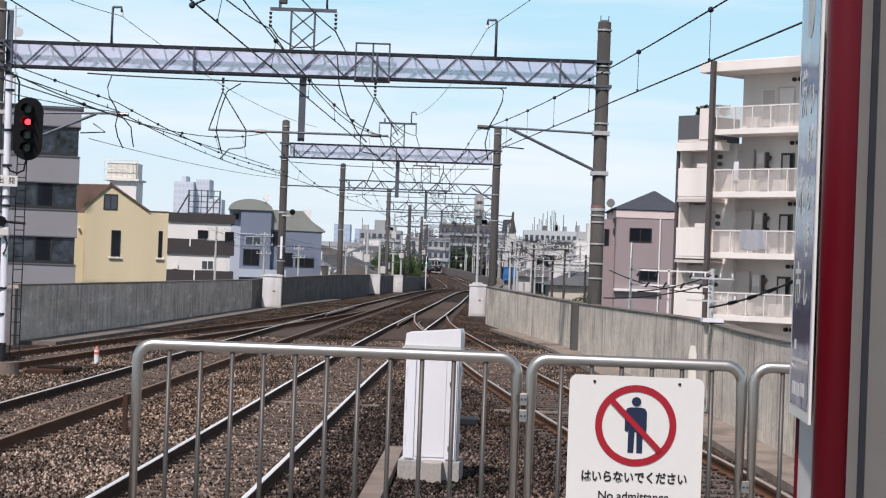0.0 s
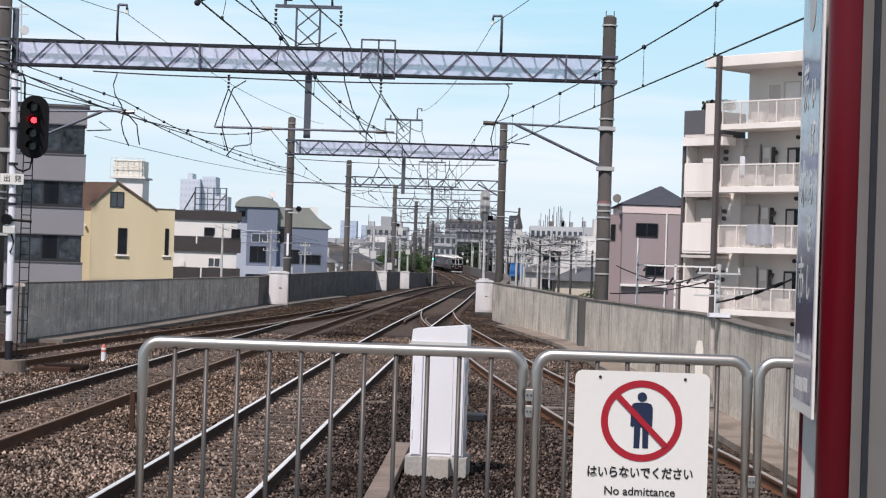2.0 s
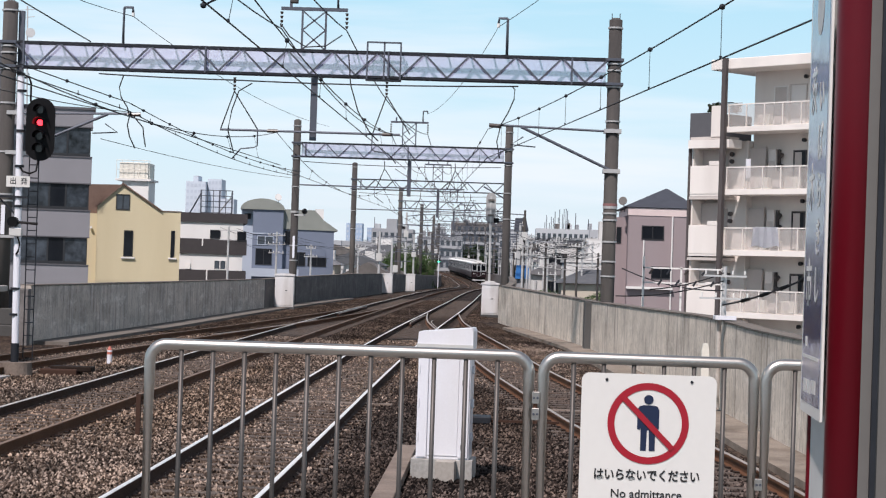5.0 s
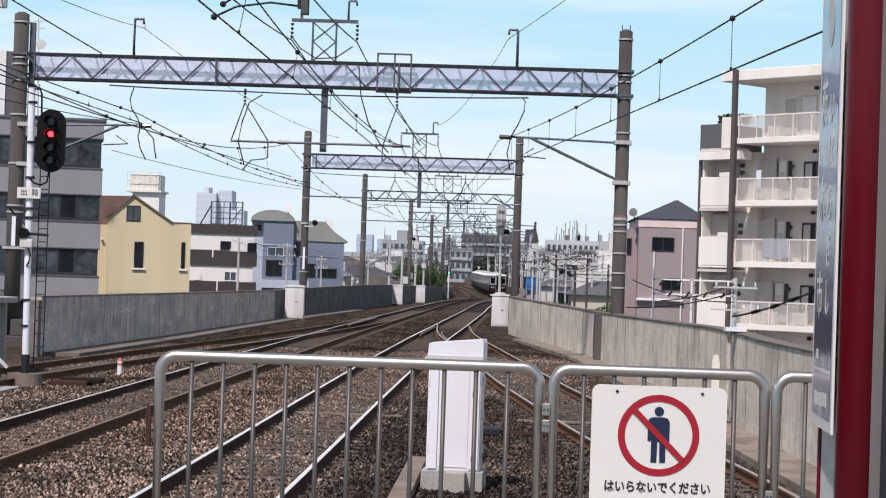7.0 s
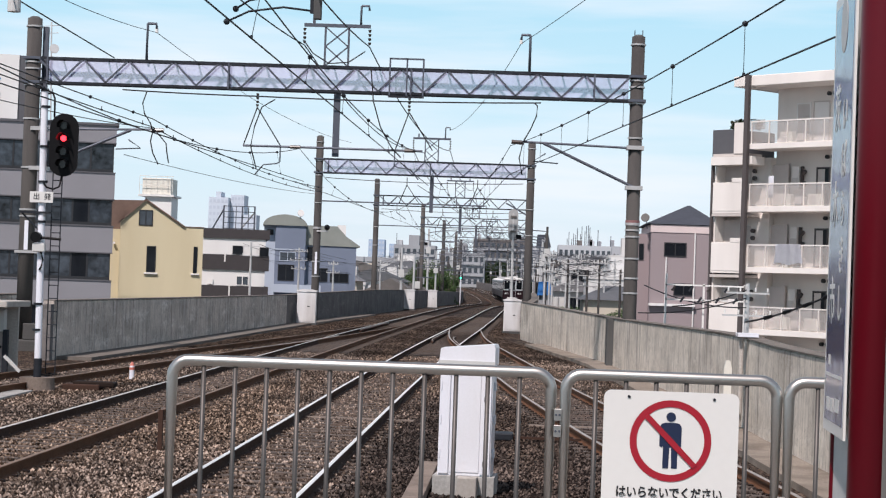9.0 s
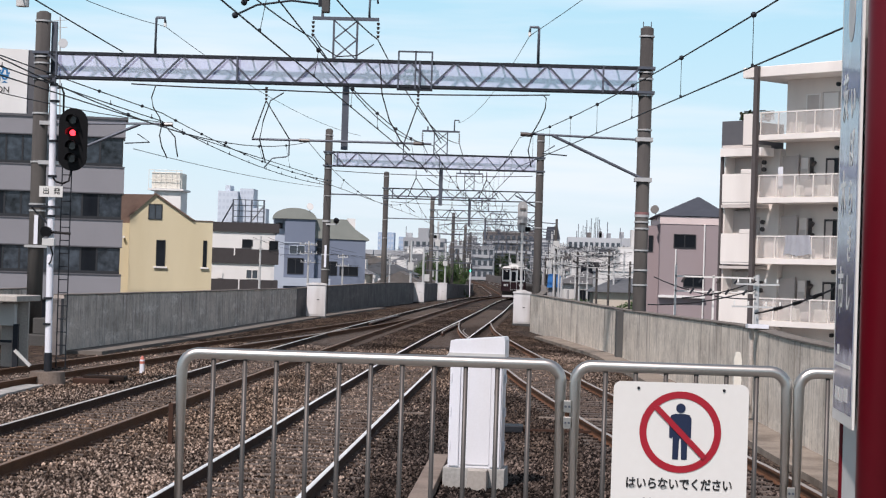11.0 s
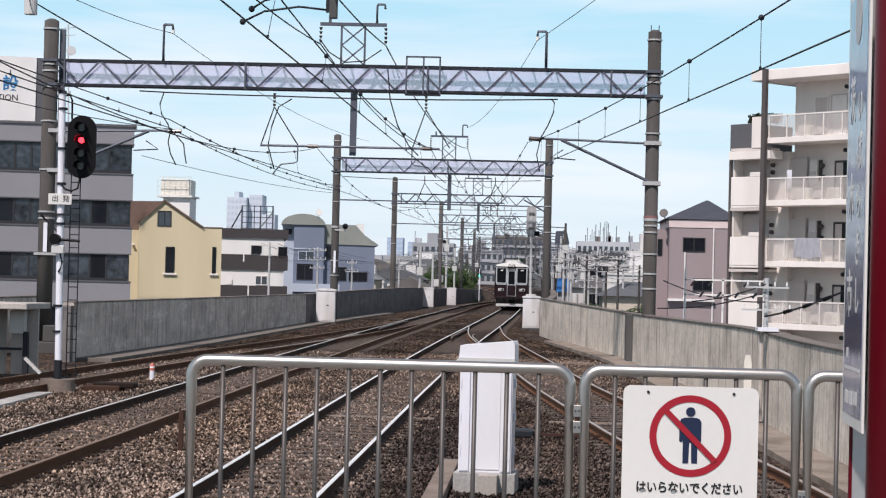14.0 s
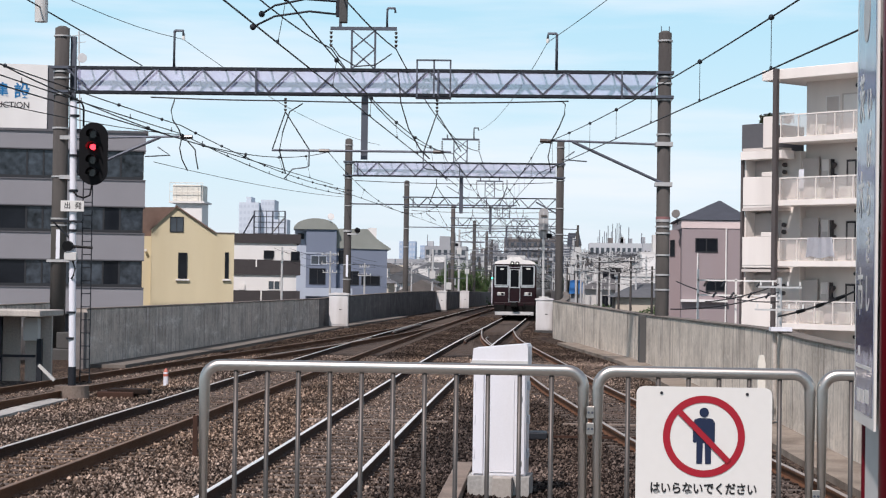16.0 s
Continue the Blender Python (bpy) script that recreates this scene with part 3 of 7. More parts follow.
def build_truss(p, x0, x1, y, zb, zt, pitch, depth=0.45, sec=0.07):
    n = max(2, round((x1 - x0) / pitch))
    for yy in (y - depth / 2, y + depth / 2):
        part("chord", box(B(), x0, x1, yy - sec / 2, yy + sec / 2, zt - sec, zt), M_STEEL_D, p)
        part("chord", box(B(), x0, x1, yy - sec / 2, yy + sec / 2, zb, zb + sec), M_STEEL_D, p)
        st = (x1 - x0) / n
        for i in range(n):
            a, b = x0 + i * st, x0 + (i + 1) * st
            m = (a + b) / 2
            part("lacing_bar", bar(B(), (a + 0.03, yy, zt - sec), (m, yy, zb + sec), 0.05, 0.055), M_STEEL, p)
            part("lacing_bar", bar(B(), (m, yy, zb + sec), (b - 0.03, yy, zt - sec), 0.05, 0.055), M_STEEL, p)
            if i % 4 == 0:
                part("upright", bar(B(), (a + 0.3, yy, zb), (a + 0.3, yy, zt), 0.05, 0.16), M_STEEL, p)
    for i in range(n * 2 + 1):
        xx = x0 + (x1 - x0) * i / (n * 2)
        for z in (zb + 0.01, zt - 0.05):
            part("cross_tie", box(B(), xx - 0.025, xx + 0.025, y - depth / 2, y + depth / 2, z, z + 0.04), M_STEEL_D, p)


GANTRIES = [(60.3, -15.15, 3.41), (107, -11.0, 0.5), (150, -10.95, 0.6), (195, -9.6, 0.95), (240, -9.2, 1.2), (290, -9.3, 1.5), (340, -10.0, 1.7), (385, -11.6, -0.4), (425, -13.9, -2.4)]


def build_gantry(y, xl, xr, first):
    z = rise(y)
    g = thing("overhead_line_gantry", "concrete-pole portal with grey steel lattice beam over the tracks" if not first else
              "large concrete-pole portal with lattice beam, mast and brackets", "gantry", "overhead line gantries")
    bands = (0.25, 1.35, 1.55, 2.05, 3.1, 4.6, 5.9, 6.1) if first else (0.3, 1.3, 2.1, 3.6, 5.0)
    build_pole(g, xl, y, STREET if not first else -0.2, 10.12 + z * 0.2, 0.225 if first else 0.2, bands)
    build_pole(g, xr, y, STREET, 10.12 + z * 0.2, 0.2, bands)
    zb, zt = 8.1 + z * 0.3, 8.92 + z * 0.3
    build_truss(g, xl + 0.2, xr - 0.2, y, zb, zt, 1.38)
    if y < 110:
        # Thin see-through sheet, added only to tint the gaps of the lattice.
        part("infill_sheet", box(B(), xl + 0.25, xr - 0.25, y + 0.1, y + 0.106, zb + 0.08, zt - 0.08), M_INFILL, g, "added translucent lavender sheet tinting the gaps of the beam")
    for x in (xl, xr):
        for zz in (zb + 0.04, zt - 0.04):
            part("clamp", box(B(), x - 0.27, x + 0.27, y - 0.27, y + 0.27, zz - 0.04, zz + 0.04), M_STEEL, g)
    # mast on the beam with cross-arm
    mx = -5.8 if first else spline(TRACK_C, y) - 2.55
    for k in (-0.36, 0.36):
        part("mast_post", bar(B(), (mx + k, y, zt), (mx + k, y, zt + 1.2), 0.06, 0.06), M_STEEL, g)
    for a, b in ((0, 0.62), (0.6, 1.2)):
        part("mast_brace", bar(B(), (mx - 0.36, y, zt + a), (mx + 0.36, y, zt + b), 0.045, 0.04), M_STEEL, g)
        part("mast_brace", bar(B(), (mx + 0.36, y, zt + a), (mx - 0.36, y, zt + b), 0.045, 0.04), M_STEEL, g)
    part("cross_arm", box(B(), mx - 1.02, mx + 1.02, y - 0.05, y + 0.05, zt + 1.2, zt + 1.3), M_STEEL, g)
    part("arm_peg", box(B(), mx - 0.76, mx - 0.68, y - 0.05, y + 0.05, zt + 1.3, zt + 1.5), M_STEEL, g)
    part("earth_wire_bracket", tube(B(), [(mx + 0.72, y, zt + 1.3), (mx + 0.72, y, zt + 1.85), (mx + 0.74, y, zt + 1.88), (mx + 0.95, y, zt + 1.88), (mx + 0.97, y, zt + 1.74)], 0.04, 6), M_STEEL, g)
    for k in (-1.0, 1.0):
        bm = B()
        for i in range(4):
            rod(bm, (mx + k, y, zt + 1.15 - i * 0.13), (mx + k, y, zt + 1.07 - i * 0.13), 0.055, 10, 0.03)
        part("insulator", bm, M_INSUL, g)
    # droop arm
    bm = box(B(), mx - 0.1 + 0.07, mx + 0.1 + 0.07, y - 0.06, y + 0.06, zb - 1.95, zb - 0.02)
    part("hanger_post", bm, M_STEEL, g, "grey steel hanger post under the beam")
    # lantern brackets on top of the beam
    for x in ((-11.65, 0.12) if first else ()):
        k = 0.28 if x < -5 else -0.28
        bm = tube(B(), [(x, y, zt), (x, y, zt + 1.12), (x + 0.07 * k, y, zt + 1.14), (x + 0.93 * k, y, zt + 1.14), (x + k, y, zt + 0.98)], 0.045, 6)
        part("earth_wire_bracket", bm, M_STEEL, g)
        part("insulator", rod(B(), (x + k, y, zt + 0.98), (x + k, y, zt + 0.86), 0.05, 10), M_INSUL_W, g)
    if first:
        for z, m in ((4.46, M_SIGNRED), (4.38, M_SIGNW)):
            part("marker_band", rod(B(), (xr, y, z), (xr, y, z + 0.08), 0.222, 20), M_PINK_BAND if m is M_SIGNRED else M_BAND, g, "red and white marker band")
        for k in (-0.12, 0.12):
            part("cap_peg", rod(B(), (xr + k, y, 10.1), (xr + k, y, 10.34), 0.016, 6), M_STEEL, g)
        for z in (2.3, 2.75, 3.35):
            part("band", rod(B(), (xr, y, z), (xr, y, z + 0.05), 0.232, 20), M_BAND, g)
        part("cable_duct", box(B(), xl + 0.235, xl + 0.40, y + 0.1, y + 0.25, zb - 1.2, 9.9), M_STEEL, g, "grey cable duct beside the pole")
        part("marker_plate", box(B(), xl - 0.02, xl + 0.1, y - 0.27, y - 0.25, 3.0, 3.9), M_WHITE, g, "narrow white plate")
        part("step_flange", box(B(), xl - 0.3, xl + 0.5, y - 0.28, y + 0.28, 2.9, 2.98), M_BAND, g)
        for x0 in (-4.12, -3.6, -3.1):
            part("step_post", bar(B(), (x0, y - 0.3, zb - 0.06), (x0, y - 0.3, zb + 1.1), 0.05, 0.05), M_STEEL, g)
        part("step_rail", bar(B(), (-4.12, y - 0.3, zb + 1.08), (-3.1, y - 0.3, zb + 1.08), 0.05, 0.05), M_STEEL, g)
        part("step_board", box(B(), -4.15, -3.07, y - 0.42, y - 0.18, zb - 0.1, zb - 0.05), M_STEEL_D, g)
    if 100 < y < 110:
        for z, k in ((2.55, 0.0), (3.35, 0.0), (5.2, 0.0)):
            part("band", rod(B(), (xl, y, z), (xl, y, z + 0.06), 0.235, 16), M_BAND, g)
        part("loudspeaker", rod(B(), (xl + 0.55, y - 0.2, 5.24), (xl + 0.55, y - 0.42, 5.2), 0.16, 12, 0.08), M_BLACK, g, "black horn loudspeaker")
        part("speaker_arm", box(B(), xl, xl + 0.6, y - 0.24, y - 0.2, 5.0, 5.08), M_FRAME_POLE, g)
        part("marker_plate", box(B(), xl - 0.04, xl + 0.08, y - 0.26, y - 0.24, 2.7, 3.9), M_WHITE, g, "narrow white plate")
    return g


def wire(name, label, runs, r, material, group="overhead wires", n=5):
    """One wire as a thing: runs of points, each a sagging tube."""
    bm = B()
    for pts in runs:
        tube(bm, pts, r, n)
    o = part(name, bm, material)
    return tagged(o, label, "wire", group)


def sag(a, b, drop, n=14):
    a, b = Vector(a), Vector(b)
    return [a.lerp(b, i / n) + Vector((0, 0, -4 * drop * (i / n) * (1 - i / n))) for i in range(n + 1)]


def build_catenary(line, label, supports, zc, zm, y_far, drop=0.7, low=0.65, zigzag=0.16, gap=1.0):
    """Contact wire, messenger and droppers of one track."""
    ys = [s for s in supports if s <= y_far]
    cw, mw, dr = [], [], []
    for a, b in zip(ys, ys[1:]):
        k = 1 if int(a) % 2 else -1
        pa = Vector((spline(line, a) + zigzag * k, a, rise(a) + zc - (low if a < 20 else 0)))
        pb = Vector((spline(line, b) - zigzag * k, b, rise(b) + zc))
        cw.append(sag(pa, pb, 0.0, 8))
        qa, qb = pa + Vector((-zigzag * k, 0, gap if a < 20 else zm - zc)), pb + Vector((zigzag * k, 0, zm - zc))
        m = sag(qa, qb, drop, 18)
        mw.append(m)
        for i in range(2, 17, 2):
            u = i / 18
            dr.append([m[i], pa.lerp(pb, u)])
    w = thing("overhead_line", label, "overhead line", "overhead wires")
    for c, q in zip(cw, mw):
        part("contact_wire", _tubes([c], 0.0105), M_WIRE, w)
        part("messenger_wire", _tubes([q], 0.0105), M_WIRE, w)
    tagged(part("dropper_set", _tubes(dr, 0.0042, 4), M_WIRE, w), kind="stuff")
    bm = B()
    for d in dr:
        bmesh.ops.create_uvsphere(bm, u_segments=8, v_segments=6, radius=0.036, matrix=Matrix.Translation(d[0]))
        p = d[1]
        box(bm, p[0] - 0.014, p[0] + 0.014, p[1] - 0.025, p[1] + 0.025, p[2] - 0.005, p[2] + 0.035)
    tagged(part("clamp_set", bm, M_STEEL_D, w), kind="stuff")
    return w


def _tubes(runs, r, n=5):
    bm = B()
    for p in runs:
        tube(bm, p, r, n)
    return bm


# ---- platform end: fence, sign, column ----
def build_fence_panel(x0, x1, y, zt, bars):
    f = thing("fence_panel", "brushed stainless tube railing panel at the platform end", "railing", "platform end railing")
    r, c = 0.019, 0.055
    zb = 1.1
    pts = [(x0, y, zb)]
    pts += [(x0, y, zt - c)] + [(x0 + c - c * math.cos(a), y, zt - c + c * math.sin(a)) for a in np.linspace(0.25, math.pi / 2, 6)]
    pts += [(x1 - c + c * math.sin(a), y, zt - c + c * math.cos(a)) for a in np.linspace(0, math.pi / 2 - 0.25, 6)] + [(x1, y, zt - c), (x1, y, zb)]
    part("frame", tube(B(), pts, r, 16), M_STAINLESS, f)
    part("lower_rail", rod(B(), (x0, y, zb + 0.12), (x1, y, zb + 0.12), 0.014, 12), M_STAINLESS, f)
    for i in range(bars):
        x = x0 + (x1 - x0) * (i + 1) / (bars + 1)
        bm = rod(B(), (x, y, zb + 0.12), (x, y, zt - 0.012), 0.0078, 12)
        for q in bm.faces:
            q.smooth = len(q.verts) == 4
        part("baluster", bm, M_STAIN_D, f)
    return f


def build_sign():
    s = thing("prohibition_sign", "white no-admittance plate with red prohibition ring", "sign", at=(0.513, 6.545, 1.86), rz=0)
    w, h = 0.222, 0.245
    bm = box(B(), -w, w, -0.002, 0.002, -h, h - 0.031)
    es = [e for e in bm.edges if abs(e.verts[0].co.x - e.verts[1].co.x) < 1e-5 and abs(e.verts[0].co.z - e.verts[1].co.z) < 1e-5]
    bmesh.ops.bevel(bm, geom=es, offset=0.025, segments=6, affect="EDGES", profile=0.5)
    part("plate", bm, M_SIGNW, s)
    cz = 0.052
    bm = B()
    ro, ri, n = 0.134, 0.111, 64
    for i in range(n):
        a, b = i * math.tau / n, (i + 1) * math.tau / n
        v = [bm.verts.new((q * math.cos(t), -0.004, cz + q * math.sin(t))) for q, t in ((ri, a), (ro, a), (ro, b), (ri, b))]
        bm.faces.new(v)
    bmesh.ops.remove_doubles(bm, verts=bm.verts[:], dist=1e-5)
    bmesh.ops.recalc_face_normals(bm, faces=bm.faces[:])
    part("red_ring", bm, M_SIGNRED, s)
    k = math.sqrt(0.5) * 0.115
    part("red_slash", bar(B(), (-k, -0.0065, cz + k), (k, -0.0065, cz - k), 0.002, 0.019), M_SIGNRED, s)
    bm = disc(B(), (0.0, -0.0035, cz + 0.079), 0.0155, 0.002, 24)
    prism(bm, [(-0.036, cz + 0.045), (-0.030, cz + 0.056), (-0.018, cz + 0.060), (0.018, cz + 0.060), (0.030, cz + 0.056), (0.036, cz + 0.045), (0.036, cz - 0.018), (0.028, cz - 0.022), (0.024, cz - 0.016), (0.024, cz - 0.09),
               (0.005, cz - 0.09), (0.003, cz - 0.022), (-0.003, cz - 0.022), (-0.005, cz - 0.09), (-0.024, cz - 0.09), (-0.024, cz - 0.016), (-0.028, cz - 0.022), (-0.036, cz - 0.018)], -0.0035, -0.002)
    part("pictogram", bm, M_SIGNBLUE, s)
    up = Matrix.Translation((0, -0.003, -0.121)) @ Matrix.Rotation(math.pi / 2, 4, "X")
    lettering("lettering", "はいらないでください", 0.0352, up @ Matrix.Diagonal((1, 1.14, 1, 1)), M_INK, s, 0.0008)
    lettering("lettering", "No admittance", 0.039, Matrix.Translation((0, -0.003, -0.182)) @ Matrix.Rotation(math.pi / 2, 4, "X"), M_INK, s, 0.0003)
    for x in (-0.14, 0.14):
        part("rivet", disc(B(), (x, -0.003, h - 0.052), 0.005, 0.004, 12), M_STEEL_D, s)
    return s


def build_platform():
    bm = box(B(), -1.6, 1.9, -30, 8.2, -0.3, 1.1)
    tagged(part("platform", bm, M_DECK), "grey asphalt platform end", "platform", kind="structure")


def build_column():
    c = thing("platform_column", "light grey cladded column with red rounded corners", "column")
    ax, ay, bx, by = 0.389, 2.52, 0.377, 2.29
    t = 0.3
    bm = B()
    box(bm, ax + 0.012, ax + t, by - 0.005, ay + 0.01, 1.1, 4.2)
    part("cladding", bm, M_PANEL, c)
    # Unlit front face: its shade is mixed into the darker grey.
    part("front_cladding", box(B(), bx + 0.028, ax + t, by - 0.024, by - 0.006, 1.1, 4.2), M_PANEL_D, c, "front cladding darkened in its paint as an unlit face")
    trim = rod(B(), (bx + 0.0245, by - 0.004, 1.1), (bx + 0.0245, by - 0.004, 4.2), 0.0235, 40)
    for f in trim.faces:
        f.smooth = len(f.verts) == 4
    part("corner_trim", trim, M_RED, c, "maroon red rounded corner trim")
    part("corner_trim", rod(B(), (ax + 0.013, ay + 0.012, 1.1), (ax + 0.013, ay + 0.012, 4.2), 0.005, 16), M_RED, c, "maroon red rounded corner trim")
    part("cover_strip", box(B(), bx + 0.049, bx + 0.055, by - 0.03, by - 0.02, 1.1, 4.2), M_STEEL_D, c)
    s = thing("station_name_sign", "tall narrow navy enamel name sign with white border", "sign", at=(0, 0, 0))
    d = Vector((bx - ax, by - ay, 0)).normalized()
    nrm = Vector((d.y, -d.x, 0))
    if nrm.x > 0:
        nrm = -nrm
    base = Vector((ax - 0.002, ay, 2.238))
    m = Matrix(((d.x, -nrm.x, 0, base.x), (d.y, -nrm.y, 0, base.y), (0, 0, 1, base.z), (0, 0, 0, 1)))
    s.matrix_basis = m
    wd = (Vector((bx, by, 0)) - Vector((ax, ay, 0))).length
    bm = box(B(), 0.004, wd - 0.004, -0.002, 0.001, 0.0, 0.538, 0.0)
    part("border", bm, M_SIGNW, s, "white enamel border")
    part("face", box(B(), 0.018, wd - 0.018, -0.0024, -0.001, 0.014, 0.524), M_NAVY, s, "navy blue enamel face")
    rot = Matrix.Rotation(math.pi / 2, 4, "X")
    for body, x, z, sz in (("い", 0.15, 0.382, 0.052), ("ば", 0.15, 0.326, 0.052), ("ら", 0.15, 0.268, 0.052), ("き", 0.15, 0.212, 0.052), ("し", 0.15, 0.155, 0.052),
                           ("茨", 0.068, 0.392, 0.066), ("木", 0.068, 0.274, 0.066), ("市", 0.068, 0.156, 0.066)):
        lettering("lettering", body, sz * 0.94, Matrix.Translation((x, -0.0028, z)) @ rot, M_SIGNW, s, 0.0006, depth=0.0001)
    for x, z, w, h in ((0.06, 0.034, 0.035, 0.016), (0.105, 0.034, 0.035, 0.016), (0.155, 0.036, 0.04, 0.016), (0.06, 0.088, 0.02, 0.012)):
        part("lettering_bar", box(B(), x - w / 2, x + w / 2, -0.0029, -0.0025, z - h / 2, z + h / 2), M_SIGNW, s)
    part("emblem", disc(B(), (0.115, -0.0027, 0.495), 0.034, 0.0004, 32), M_PANEL, s, "pale round emblem")
    part("rule", box(B(), 0.03, wd - 0.03, -0.0029, -0.0025, 0.068, 0.072), M_SIGNW, s)


# ---- trackside things ----
def build_cabinet():
    c = thing("relay_cabinet", "white steel trackside cabinet with sloped lid on concrete plinth", "cabinet", at=(-0.57, 24.35, -0.17), rz=-4)
    c.matrix_basis = c.matrix_basis @ Matrix.Diagonal((0.9, 0.93, 1.03, 1))
    part("plinth", box(B(), -0.42, 0.42, -0.30, 0.32, 0.0, 0.24, 0.01), M_CONC, c, "grey stained concrete plinth")
    part("step", box(B(), -0.06, 0.2, -0.55, -0.31, 0.0, 0.24, 0.01), M_CONC_L, c)
    part("body", box(B(), -0.36, 0.36, -0.26, 0.28, 0.24, 1.55, 0.008), M_WHITE, c)
    part("door", box(B(), -0.2, 0.2, -0.272, -0.262, 0.28, 1.5, 0.005), M_WHITE, c)
    for x in (-0.345, 0.215):
        part("corner_cover", box(B(), x, x + 0.13, -0.285, -0.262, 0.26, 1.52, 0.006), M_WHITE, c)
    part("lid_lip", box(B(), -0.385, 0.385, -0.335, -0.321, 1.555, 1.60), M_PANEL, c)
    for z in (0.36, 1.12):
        part("corner_bolt", box(B(), 0.25, 0.31, -0.295, -0.286, z, z + 0.06), M_PANEL_D, c)
    bm = B()
    prism(bm, [(-0.38, 1.55), (-0.36, 1.74), (0.36, 1.80), (0.38, 1.76), (0.38, 1.55)], -0.32, 0.33)
    part("lid", bm, M_WHITE, c, "white sloped weather lid")
    for z in (0.5, 0.9, 1.3):
        part("hinge", rod(B(), (-0.335, -0.285, z - 0.05), (-0.335, -0.285, z + 0.05), 0.012, 8), M_WHITE, c)
        part("side_latch", box(B(), 0.361, 0.39, -0.1, 0.05, z - 0.05, z + 0.05), M_WHITE, c)
    return c


def build_line_box(x, y, w, h, group="trackside boxes"):
    c = thing("trackside_box", "white steel equipment box on a short base by the parapet", "equipment box", group, at=(x, y, rise(y) + DECK))
    part("base", box(B(), -w / 2 - 0.05, w / 2 + 0.05, -0.28, 0.28, 0, 0.12), M_CONC_D, c)
    part("body", box(B(), -w / 2, w / 2, -0.25, 0.25, 0.12, h - 0.12, 0.02), M_BOXW, c)
    bm = B()
    prism(bm, [(-w / 2 - 0.04, h - 0.12), (-w / 2 - 0.04, h - 0.05), (-w / 4, h), (w / 4, h), (w / 2 + 0.04, h - 0.05), (w / 2 + 0.04, h - 0.12)], -0.29, 0.29)
    part("lid", bm, M_BOXW, c)
    part("door", box(B(), -w / 2 + 0.06, w / 2 - 0.06, -0.265, -0.252, 0.2, h - 0.2, 0.004), M_BOXW, c)
    part("handle", box(B(), 0.04, 0.16, -0.285, -0.266, h * 0.52, h * 0.52 + 0.035), M_STEEL_D, c, "dark handle")
    return c


